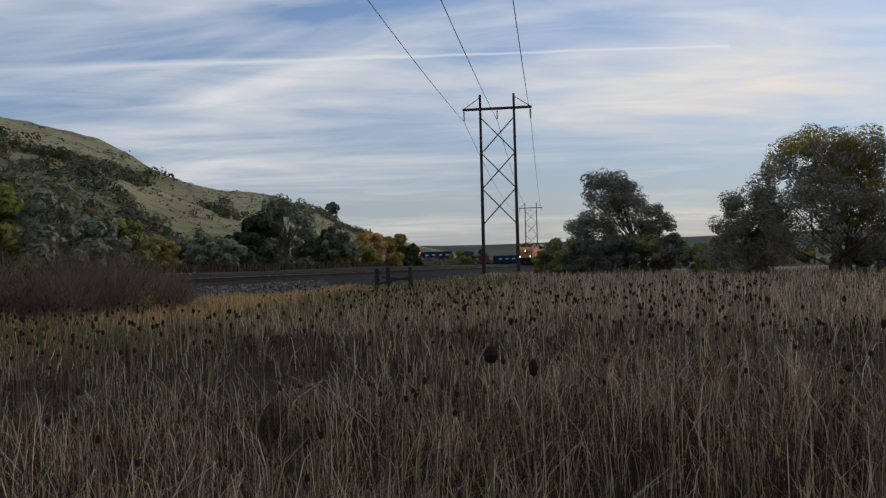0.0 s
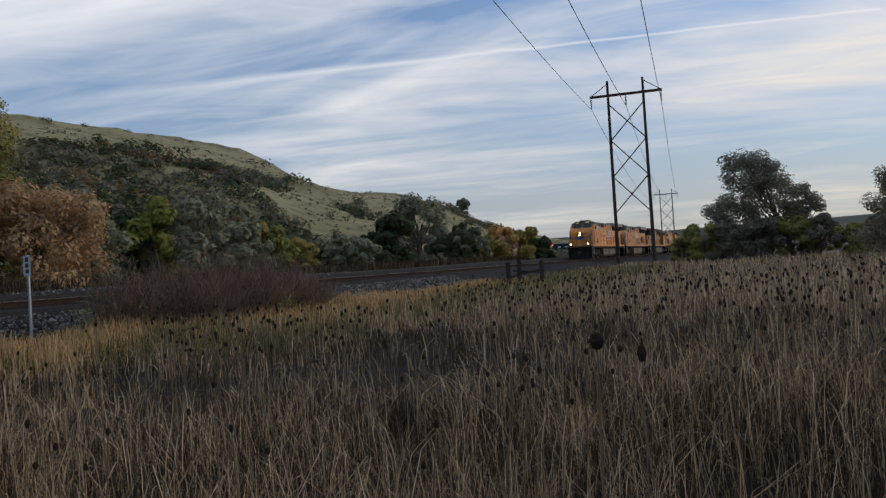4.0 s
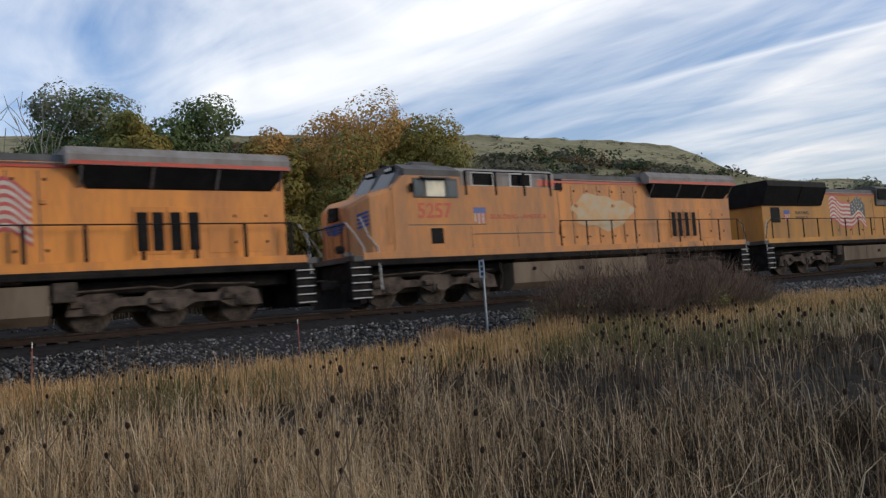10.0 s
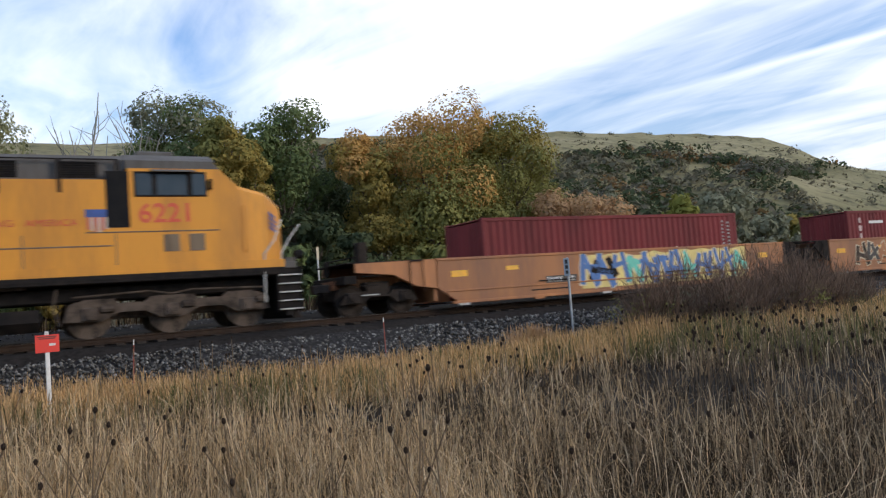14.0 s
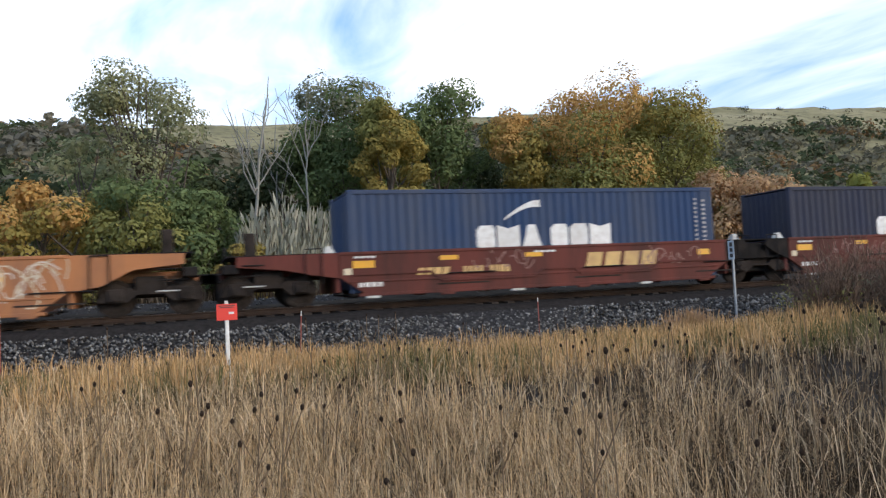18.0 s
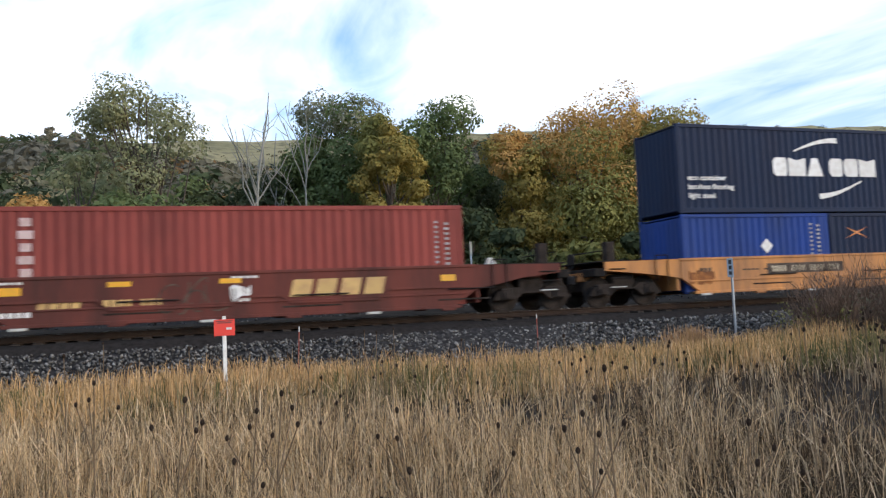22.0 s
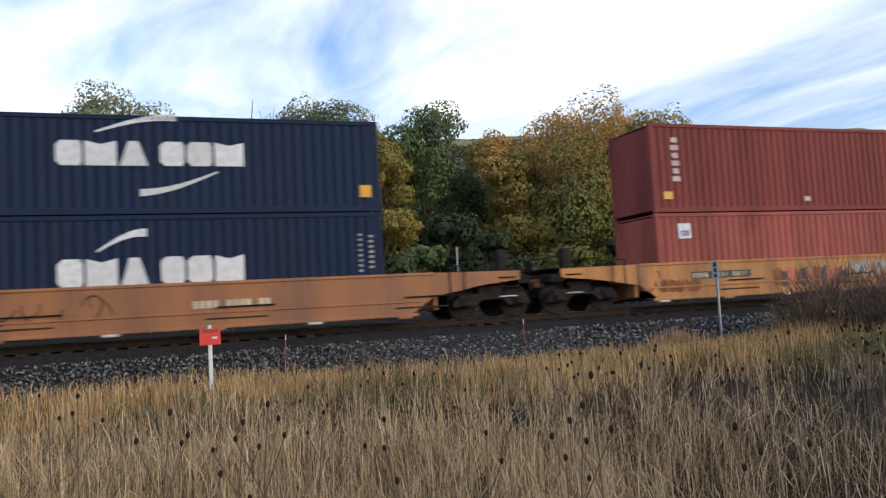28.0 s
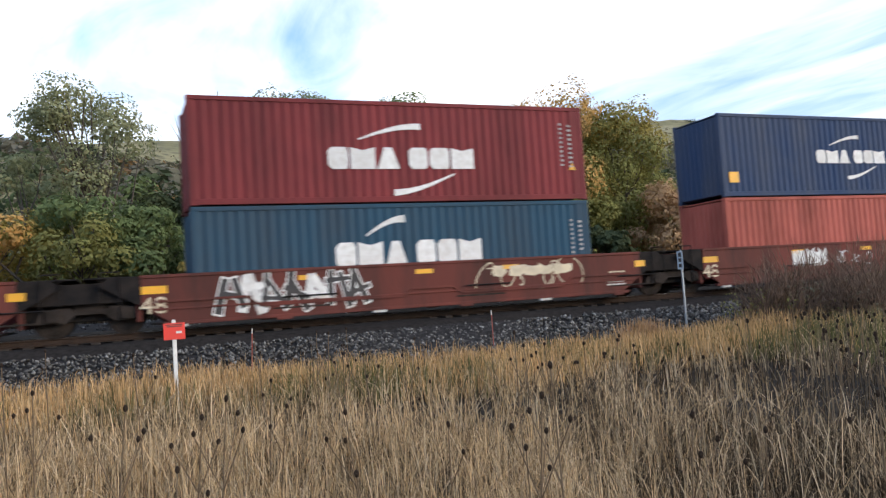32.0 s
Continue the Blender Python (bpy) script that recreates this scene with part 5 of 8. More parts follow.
def flag(parent, x, z, w, h, far, flip, y=1.14):
    """A waving flag painted on the side, in stripes."""
    yy = y if far else -y
    sx = -1 if far else 1
    n = 26
    for i in range(13):
        v = []
        for k in range(n + 1):
            u = k / n
            wave = 0.13 * h * math.sin(u * 9.4 + 0.4) + 0.06 * h * math.sin(u * 17)
            for e in (i, i + 1):
                v.append((sx * u * w, 0, h * (1 - e / 13) + wave - 0.10 * h * u))
        me = bpy.data.meshes.new("stripe")
        me.from_pydata(v, [], [(2 * k, 2 * k + 1, 2 * k + 3, 2 * k + 2) for k in range(n)])
        part("flag_stripe", me, FLAG_WHITE if i % 2 else FLAG_RED, parent, at=pose(x, yy, z))
    v = []
    lo, hi = (0.0, 0.42) if not flip else (0.58, 1.0)
    for k in range(13):
        u = lo + (hi - lo) * k / 12
        wave = 0.13 * h * math.sin(u * 9.4 + 0.4) + 0.06 * h * math.sin(u * 17)
        for e in (0, 7):
            v.append((sx * u * w, 0, h * (1 - e / 13) + wave - 0.10 * h * u))
    me = bpy.data.meshes.new("canton")
    me.from_pydata(v, [], [(2 * k, 2 * k + 1, 2 * k + 3, 2 * k + 2) for k in range(12)])
    for r in range(4):
        for k in range(5):
            u, e = lo + (hi - lo) * (k + 0.6 + 0.3 * (r % 2)) / 6, 0.9 + r * 1.6
            zz = h * (1 - e / 13) + 0.13 * h * math.sin(u * 9.4 + 0.4) + 0.06 * h * math.sin(u * 17) - 0.10 * h * u
            part("flag_star", Shape().box(-0.035, 0.035, -0.003, 0.003, -0.035, 0.035, 0.001), FLAG_WHITE, parent, at=pose(x + sx * u * w, yy + (0.009 if far else -0.009), z + zz, 0, 45, 0))
    part("flag_canton", me, FLAG_BLUE, parent, at=pose(x, yy + (0.004 if far else -0.004), z))


def louvre(parent, x0, x1, y, z0, z1, n=7):
    """A dark grille with slats, on a side at y."""
    s = 1 if y > 0 else -1
    g = part("grille", Shape().box(x0, x1, min(y, y + s * 0.02), max(y, y + s * 0.02), z0, z1, 0.004), DARK_GRILLE, parent)
    for i in range(n):
        z = z0 + (z1 - z0) * (i + 0.5) / n
        part("slat", Shape().box(x0 + 0.02, x1 - 0.02, min(y + s * 0.018, y + s * 0.04), max(y + s * 0.018, y + s * 0.04), z - 0.012, z + 0.012, 0.003), BLACK_STEEL, g)


def steps(parent, x0, x1, y, tall=1.55):
    s = 1 if y > 0 else -1
    lad = part("step_well", Shape().box(x0, x1, min(y - s * 0.35, y), max(y - s * 0.35, y), 0.32, tall, 0.01).box(x0 - 0.03, x0, min(y, y + s * 0.05), max(y, y + s * 0.05), 0.3, tall + 0.1, 0.004).box(x1, x1 + 0.03, min(y, y + s * 0.05), max(y, y + s * 0.05), 0.3, tall + 0.1, 0.004), BLACK_STEEL, parent)
    for i in range(5):
        z = 0.36 + i * (tall - 0.36) / 5
        part("step", Shape().box(x0, x1, min(y, y + s * 0.09), max(y, y + s * 0.09), z, z + 0.035, 0.004), STEP_WHITE, lad, "worn pale step edge")


def loco(kind, number, q, reverse, label, patch=False):
    ob = thing("locomotive", label, "locomotive", group="locomotives at the head of the train")
    P = lambda nm, s, m, par=ob, lab="": part(nm, s, m, par, lab)
    ge = kind == "ge"
    old = number == "6221"
    paint = {"5257": LOCO_FADED, "8213": LOCO_YELLOW, "3959": LOCO_DULL}.get(number, LOCO_BRIGHT)
    # underframe and running gear
    P("underframe", Shape().box(0.9, 21.4, -HW, HW, 1.36, 1.52, 0.02).box(1.3, 21.0, -0.9, 0.9, 0.95, 1.3, 0.03), BLACK_STEEL)
    for y in (-HW, HW):
        P("side_sill", Shape().box(0.95, 21.35, min(y, y * 1.008), max(y, y * 1.008), 1.44, 1.56, 0.004), BLACK_STEEL)
        P("sill_stripe", Shape().box(0.95, 21.35, min(y, y * 1.008), max(y, y * 1.008), 1.56, 1.78, 0.003), paint)
    P("deck", Shape().box(0.6, 21.7, -HW + 0.002, HW - 0.002, 1.52, 1.70, 0.01), LOCO_GREY)
    truck(ob, (1.95, 3.95, 5.95))
    truck(ob, (15.4, 17.4, 19.4))
    tank_top = 0.8 if old else 1.24
    P("fuel_tank", Shape().loft([[(x, y, z) for y, z in ((-1.2, 0.26), (1.2, 0.26), (1.46, 0.5), (1.46, tank_top), (-1.46, tank_top), (-1.46, 0.5))] for x in (7.1, 7.16, 14.3, 14.36)]), BLACK_STEEL if old else TANK_GREY, lab="black fuel tank" if old else "dusty grey fuel tank")
    if old:
        for y in (-1.2, 1.2):
            for x0, x1 in ((9.2, 11.1), (11.6, 13.6)):
                P("main_reservoir", Shape().loft([[(x, y + r * math.cos(t), 1.06 + r * math.sin(t)) for t in (0.52 * i for i in range(12))] for x, r in ((x0 - 0.08, 0.12), (x0, 0.24), (x1, 0.24), (x1 + 0.08, 0.12))]), TANK_GREY, lab="grey air reservoir above the tank")
            P("tank_end_plate", Shape().box(13.85, 14.4, min(y, y * 1.2), max(y, y * 1.2), 0.75, 1.26, 0.02), TANK_GREY)
    else:
        for x in (9.4, 11.9):
            P("tank_seam", Shape().box(x, x + 0.05, -1.475, 1.475, 0.52, 1.22, 0.006), TANK_GREY)
        for sy in (-1, 1):
            P("tank_gauge", Shape().box(10.4, 10.7, *sorted((sy * 1.46, sy * 1.475)), 0.85, 1.0, 0.004), BLACK_STEEL)
            P("filler_cap", Shape().tube((8.1, sy * 1.44, 1.0), (8.1, sy * 1.52, 1.0), 0.07, 0.06, 10), BLACK_STEEL)
    for y in (-1.2, 1.2):
        P("air_reservoir", Shape().tube((7.4, y, 1.42), (13.8, y, 1.42), 0.13, 0.13, 10), TRUCK_DIRT)
        P("equipment_box", Shape().box(14.45, 15.0, min(y, y * 1.2), max(y, y * 1.2), 0.8, 1.3, 0.02), TRUCK_DIRT)
        P("sand_hose", Shape().path([(6.7, y, 1.3), (6.8, y, 0.8), (6.65, y, 0.35)], 0.03), TRUCK_DIRT)
    for x0, x1 in ((0.1, 0.75), (21.55, 22.2)):
        P("coupler", Shape().box(x0, x1, -0.13, 0.13, 0.72, 1.0, 0.03).box(x0 if x0 < 5 else x1 - 0.28, x0 + 0.28 if x0 < 5 else x1, -0.2, 0.2, 0.68, 1.04, 0.04), TRUCK_DIRT)
    P("pilot", Shape().prism([(0.75, 0.2), (0.95, 0.2), (0.95, 1.55), (0.75, 1.55)], -1.45, 1.45), BLACK_STEEL)
    P("snow_plough", Shape().loft([[(0.78, -1.45, 0.12), (0.78, -1.45, 0.9), (0.78, 1.45, 0.9), (0.78, 1.45, 0.12)], [(0.35, -1.0, 0.10), (0.6, -1.0, 0.8), (0.6, 1.0, 0.8), (0.35, 1.0, 0.10)]]), BLACK_STEEL)
    P("rear_pilot", Shape().box(21.4, 21.6, -1.45, 1.45, 0.25, 1.5, 0.02), BLACK_STEEL)
    for y in (-HW + 0.06, HW - 0.06):
        steps(ob, 0.5, 1.15, y)
        steps(ob, 21.0, 21.55, y)
    for y in (-0.62, 0.62):
        P("hose", Shape().path([(0.7, y, 1.0), (0.5, y, 0.75), (0.55, y, 0.45)], 0.03), BLACK_STEEL)
    # nose
    sec = lambda x, w, z: [(x, -w, 1.7), (x, w, 1.7), (x, w, z - 0.12), (x, w - 0.15, z), (x, -w + 0.15, z), (x, -w, z - 0.12)]
    P("nose", Shape().loft([sec(0.82, 0.92, 3.28), sec(0.86, 0.98, 3.36), sec(1.35, 1.42, 3.66), sec(2.2, 1.47, 3.88)]), paint)
    for y in (-0.45, 0.45):
        P("nose_door_seam", Shape().box(0.795, 0.83, y - 0.012, y + 0.012, 1.75, 3.1, 0.003), LOCO_GREY)
    emblem = P("nose_emblem", Shape().prism([(0.79, 2.45), (0.815, 2.45), (0.815, 2.85), (0.79, 2.85)], -0.17, 0.17), LOGO_BLUE, lab="blue winged emblem in plain shapes")
    for sy in (-1, 1):
        for i in range(4):
            z = 2.5 + i * 0.09
            P("emblem_bar", Shape().prism([(0.795, z), (0.815, z), (0.815, z + 0.06), (0.795, z + 0.06)], *sorted((sy * 0.17, sy * (0.5 + 0.09 * i)))), LOGO_BLUE, emblem)
    for sy in (-1, 1):
        s = Shape()
        for i in range(4):
            z = 2.5 + i * 0.13
            s.add([(0.93 + 0.0, sy * 1.005, z), (1.30, sy * (1.40), z + 0.16), (1.30, sy * 1.40, z + 0.24), (0.93, sy * 1.005, z + 0.08)], [(0, 1, 2, 3)])
        v = [(x - 0.012, y + sy * 0.012, z) for x, y, z in s.v]
        me = bpy.data.meshes.new("wing_bars")
        me.from_pydata(v, [], s.f)
        P("wing_bar", me, LOGO_BLUE)
    lit = HEADLIGHT if number == "8213" else WINDOW_GLASS
    hl = P("headlight", Shape().box(0.72, 0.86, -0.3 if ge else -0.16, 0.3 if ge else 0.16, 2.92, 3.36, 0.03), BLACK_STEEL)
    for z in (3.02, 3.24):
        P("headlight_hood", Shape().tube((0.66, 0, z + 0.1), (0.74, 0, z + 0.1), 0.03, 0.03, 6), BLACK_STEEL, hl)
        P("headlight_lamp", Shape().tube((0.70, 0, z), (0.735, 0, z), 0.09, 0.09, 14), lit, hl, "lit headlight" if number == "8213" else "unlit headlight")
    for y in (-1.05, 1.05):
        dl = P("ditch_light", Shape().tube((0.28, y, 1.92), (0.5, y, 1.92), 0.13, 0.12, 12), BLACK_STEEL)
        P("ditch_light_lamp", Shape().tube((0.262, y, 1.92), (0.285, y, 1.92), 0.1, 0.1, 14), lit, dl, "lit ditch light" if number == "8213" else "unlit ditch light")
        P("ditch_light_bracket", Shape().box(0.45, 0.8, y - 0.06, y + 0.06, 1.7, 1.85, 0.01), LOCO_GREY)
    # cab
    wide = 9.3 if ge else 5.3
    P("cab_side", Shape().prism([(2.15, 1.71), (wide, 1.71), (wide, 3.98), (4.95, 3.98), (4.95, 4.28), (2.62, 4.28), (2.15, 3.84)], -1.49, 1.49), paint)
    P("windscreen_pillar", Shape().loft([[(2.2, -1.36, 3.82), (2.2, 1.36, 3.82), (2.76, 1.2, 4.6), (2.76, -1.2, 4.6)], [(2.5, -1.4, 3.82), (2.5, 1.4, 3.82), (3.0, 1.24, 4.6), (3.0, -1.24, 4.6)]]), LOCO_GREY)
    for y in (-0.62, 0.62):
        P("windscreen", Shape().loft([[(2.235, y - 0.5, 3.92), (2.235, y + 0.5, 3.92), (2.655, y + 0.47, 4.5), (2.655, y - 0.47, 4.5)], [(2.26, y - 0.5, 3.92), (2.26, y + 0.5, 3.92), (2.68, y + 0.47, 4.5), (2.68, y - 0.47, 4.5)]]), WINDOW_GLASS)
        nb = P("number_board", Shape().box(2.62, 2.8, y - 0.27, y + 0.27, 4.5, 4.68, 0.02), BLACK_STEEL)
        for k in range(4):
            P("number_bar", Shape().box(2.608, 2.621, y - 0.2 + k * 0.105, y - 0.13 + k * 0.105, 4.54, 4.64, 0.002), NUMBER_LIGHT if number == "8213" else WHITE_PAINT, nb)
    P("cab_roof", Shape().loft([[(x, y, z) for y, z in ((-1.42, 4.28), (1.42, 4.28), (1.42, 4.5), (0.9, 4.74), (-0.9, 4.74), (-1.42, 4.5))] for x in (2.72, 2.85, 4.95, 5.0)]), LOCO_GREY)
    P("air_conditioner", Shape().box(3.6, 4.6, -0.6, 0.6, 4.73, 4.92, 0.04), LOCO_GREY)
    P("horn", Shape().tube((3.2, 0.3, 4.82), (2.9, 0.3, 4.84), 0.03, 0.07, 8).tube((3.2, 0.1, 4.82), (2.85, 0.1, 4.84), 0.03, 0.07, 8).box(3.15, 3.3, 0, 0.4, 4.72, 4.82, 0.01), BLACK_STEEL)
    P("antenna", Shape().tube((4.7, -0.3, 4.72), (4.7, -0.3, 5.05), 0.02, 0.01, 6), BLACK_STEEL)
    for sy in (-1, 1):
        yy = sy * 1.492
        win = P("side_window_frame", Shape().box(2.98, 4.82, min(yy, yy + sy * 0.025), max(yy, yy + sy * 0.025), 3.54, 4.2, 0.01), BLACK_STEEL if number in ("3959", "6221") else LOCO_GREY)
        for x0, x1 in ((3.02, 3.36), (3.5, 4.26), (4.38, 4.78)):
            P("side_window", Shape().box(x0, x1, min(yy + sy * 0.022, yy + sy * 0.034), max(yy + sy * 0.022, yy + sy * 0.034), 3.58, 4.14, 0.004), PALE_WINDOW if number == "8213" or (number == "5257" and x0 > 3.4 and x0 < 4) else WINDOW_GLASS, win)
        P("window_sunshade", Shape().add([(3.3, sy * 1.5, 4.24), (4.4, sy * 1.5, 4.24), (4.4, sy * 1.75, 4.16), (3.3, sy * 1.75, 4.16), (3.3, sy * 1.5, 4.26), (4.4, sy * 1.5, 4.26), (4.4, sy * 1.75, 4.18), (3.3, sy * 1.75, 4.18)], [(0, 1, 2, 3), (7, 6, 5, 4), (3, 2, 6, 7), (0, 3, 7, 4), (1, 5, 6, 2)]), LOCO_GREY)
        P("mirror", Shape().box(2.86, 2.92, min(yy, yy + sy * 0.16), max(yy, yy + sy * 0.16), 3.72, 4.0, 0.01), BLACK_STEEL)
        P("grab_iron", Shape().path([(2.0, sy * 1.5, 2.0), (2.0, sy * 1.56, 2.1), (2.0, sy * 1.56, 3.2), (2.0, sy * 1.5, 3.3)], 0.015), paint)
        if ge:
            if old:
                P("cab_door", Shape().box(4.95, 5.5, *sorted((yy, yy + sy * 0.012)), 2.75, 4.2, 0.004), DARK_GRILLE, lab="dark cab doorway")
                for xv in (3.1, 3.75):
                    P("cab_vent", Shape().box(xv, xv + 0.4, *sorted((yy, yy + sy * 0.012)), 2.1, 2.55, 0.004), TANK_GREY)
            else:
                P("cab_vent", Shape().box(3.6, 4.1, min(yy, yy + sy * 0.015), max(yy, yy + sy * 0.015), 2.0, 2.52, 0.005), DARK_GRILLE, lab="black square vent")
            P("body_seam", Shape().box(2.7, 6.0, min(yy, yy + sy * 0.008), max(yy, yy + sy * 0.008), 2.62, 2.65, 0.002), LOCO_GREY)
            P("body_seam", Shape().box(5.4, 9.2, min(yy, yy + sy * 0.008), max(yy, yy + sy * 0.008), 2.28, 2.31, 0.002), LOCO_GREY)
            for x in (5.3, 7.4):
                P("panel_joint", Shape().box(x, x + 0.025, min(yy, yy + sy * 0.008), max(yy, yy + sy * 0.008), 1.8, 2.6, 0.002), LOCO_GREY)
        else:
            P("cab_door", Shape().box(4.86, 5.34, min(yy * 0.96, yy + sy * 0.01), max(yy * 0.96, yy + sy * 0.01), 1.72, 4.25, 0.01), DARK_GRILLE, lab="open dark cab doorway")
            P("panel_joint", Shape().box(2.5, 4.7, min(yy, yy + sy * 0.008), max(yy, yy + sy * 0.008), 2.68, 2.71, 0.002), LOCO_GREY)
    # hood
    hy, top = ((1.12, 4.42) if old else (1.12, 4.5)) if ge else (1.02, 4.3)
    back = 20.6 if old else 20.9
    P("hood", Shape().loft([[(x, -hy, 1.71), (x, hy, 1.71), (x, hy, top - 0.12), (x, hy - 0.14, top), (x, -hy + 0.14, top), (x, -hy, top - 0.12)] for x in (wide, back)]), paint)
    P("hood_roof", Shape().loft([[(x, -hy - 0.02, top - 0.18), (x, hy + 0.02, top - 0.18), (x, hy - 0.1, top + 0.09), (x, -hy + 0.1, top + 0.09)] for x in (wide, back)]), LOCO_GREY)
    for sy in (-1, 1):
        yy = sy * (hy + 0.022)
        P("red_stripe", Shape().box(wide, back, min(yy, yy + sy * 0.006), max(yy, yy + sy * 0.006), top - 0.27, top - 0.19, 0.002), LOCO_RED)
        for i in range(7):
            x = wide + 0.6 + i * (14.4 - wide) / 7
            yh = sy * hy
            P("hood_door_seam", Shape().box(x, x + 0.03, min(yh, yh + sy * 0.01), max(yh, yh + sy * 0.01), 1.85, top - 0.35, 0.002), LOCO_GREY)
            for z in (2.1, top - 0.6):
                P("door_latch", Shape().box(x + 0.12, x + 0.2, min(yh, yh + sy * 0.02), max(yh, yh + sy * 0.02), z, z + 0.07, 0.004), BLACK_STEEL)
    if ge:
        P("auxiliary_roof", Shape().loft([[(x, y, z) for y, z in ((-1.3, 3.98), (1.3, 3.98), (1.3, 4.52), (1.1, 4.66), (-1.1, 4.66), (-1.3, 4.52))] for x in (5.0, 9.6)]), LOCO_GREY if old else ROOF_PALE)
        for sy in (-1, 1):
            for x in (5.65, 7.45):
                P("vent_frame", Shape().box(x - 0.09, x + 0.99, min(sy * 1.3, sy * 1.315), max(sy * 1.3, sy * 1.315), 3.99, 4.52, 0.005), LOCO_GREY if old else STEP_WHITE)
                louvre(ob, x, x + 0.9, sy * 1.316, 4.05, 4.46)
            for x in (10.8, 12.9, 14.3):
                P("lift_lug", Shape().box(x, x + 0.16, *sorted((sy * hy, sy * (hy + 0.05))), 3.3, 3.42, 0.01), paint)
            P("hood_window", Shape().box(9.75, 10.2, min(sy * hy, sy * (hy + 0.02)), max(sy * hy, sy * (hy + 0.02)), 3.95, 4.4, 0.01), DARK_GRILLE)
            P("red_flash", Shape().box(8.7, 9.6, min(sy * 1.3, sy * 1.312), max(sy * 1.3, sy * 1.312), 4.05, 4.3, 0.004), LOCO_RED)
            rail = P("roof_handrail", Shape().path([(5.2, sy * 1.47, 4.5), (9.3, sy * 1.47, 4.5)], 0.02), BLACK_STEEL)
            for x in (5.2, 6.55, 7.9, 9.2):
                P("handrail_post", Shape().box(x - 0.05, x + 0.05, min(sy * 1.44, sy * 1.5), max(sy * 1.44, sy * 1.5), 3.65, 4.5, 0.006), BLACK_STEEL, rail)
        x0, x1 = (16.2, 20.65) if old else (14.9, 21.0)
        out, zl, zt = (1.34, 4.14, 4.56) if old else (1.5, 4.28, 4.78)
        P("radiator", Shape().loft([[(x, y, z) for y, z in ((-out, zl), (out, zl), (out, zt - 0.23), (out - 0.2, zt), (-out + 0.2, zt), (-out, zt - 0.23))] for x in (x0, x0 + 0.12, x1 - 0.1, x1)]), ROOF_PALE, lab="weathered grey overhanging radiator housing")
        if not old:
            P("radiator_underside", Shape().loft([[(x0 + 0.5, -1.14, 3.72), (x0 + 0.5, 1.14, 3.72), (x0 + 0.2, 1.47, 4.28), (x0 + 0.2, -1.47, 4.28)], [(x1 - 0.5, -1.14, 3.72), (x1 - 0.5, 1.14, 3.72), (x1 - 0.1, 1.47, 4.28), (x1 - 0.1, -1.47, 4.28)]]), DARK_GRILLE)
        for sy in (-1, 1):
            if old:
                for xa, xb in ((17.3, 18.75), (18.9, 20.4)):
                    louvre(ob, xa, xb, sy * hy, 3.42, 3.92, 6)
            else:
                for xa in (x0 + 0.3, x0 + 2.1, x0 + 3.9, x1 - 0.3):
                    P("radiator_rib", Shape().loft([[(xa, sy * 1.15, 3.74), (xa + 0.07, sy * 1.15, 3.74), (xa + 0.07, sy * 1.17, 3.74), (xa, sy * 1.17, 3.74)], [(xa, sy * 1.47, 4.26), (xa + 0.07, sy * 1.47, 4.26), (xa + 0.07, sy * 1.5, 4.26), (xa, sy * 1.5, 4.26)]]), LOCO_GREY)
            P("radiator_stripe", Shape().box(x0 + 0.05, x1 - 0.05, min(sy * out, sy * (out + 0.008)), max(sy * out, sy * (out + 0.008)), zl + 0.01, zl + 0.11, 0.002), LOCO_RED)
            for i, x in enumerate((16.6, 17.02, 17.5, 18.0) if not old else (16.55, 17.05, 17.5, 17.95, 18.4, 18.85, 19.4, 19.95)):
                P("hood_vent", Shape().box(x, x + 0.3, min(sy * hy, sy * (hy + 0.02)), max(sy * hy, sy * (hy + 0.02)), 2.05 + 0.14 * (old and i % 3 == 1), 3.1 - 0.16 * (old and i % 3 == 1), 0.01), DARK_GRILLE)
                P("vent_post", Shape().box(x - 0.07, x - 0.01, min(sy * hy, sy * (hy + 0.05)), max(sy * hy, sy * (hy + 0.05)), 2.0, 3.15, 0.006), paint)
            if not old:
                for xa in (16.5, 17.42, 18.55, 19.5):
                    panel = P("hood_door", Shape().box(xa, xa + 0.86, *sorted((sy * (hy - 0.01), sy * (hy + 0.014))), 1.95, 3.25, 0.006), paint)
                    for zz in (2.2, 2.95):
                        P("door_latch", Shape().box(xa + 0.76, xa + 0.82, *sorted((sy * (hy + 0.013), sy * (hy + 0.035))), zz, zz + 0.08, 0.004), BLACK_STEEL, panel)
        P("exhaust_stack", Shape().box(12.6, 13.6, -0.4, 0.4, 4.55, 4.75, 0.04), BLACK_STEEL)
        P("dynamic_brake_hatch", Shape().box(10.4, 12.2, -0.85, 0.85, 4.56, 4.68, 0.03), LOCO_GREY)
    else:
        x0, x1 = 15.6, 21.0
        P("radiator", Shape().loft([[(x, y, z) for y, z in ((-1.12, 3.45), (1.12, 3.45), (1.5, 4.35), (1.46, 4.62), (-1.46, 4.62), (-1.5, 4.35))] for x in (x0, x1)]), DARK_GRILLE, lab="black flared radiator section")
        for x in (x0, 17.9, x1 - 0.06):
            for sy in (-1, 1):
                P("radiator_rib", Shape().loft([[(x, sy * 1.13, 3.46), (x + 0.06, sy * 1.13, 3.46), (x + 0.06, sy * 1.15, 3.46), (x, sy * 1.15, 3.46)], [(x, sy * 1.49, 4.35), (x + 0.06, sy * 1.49, 4.35), (x + 0.06, sy * 1.53, 4.35), (x, sy * 1.53, 4.35)]]), BLACK_STEEL)
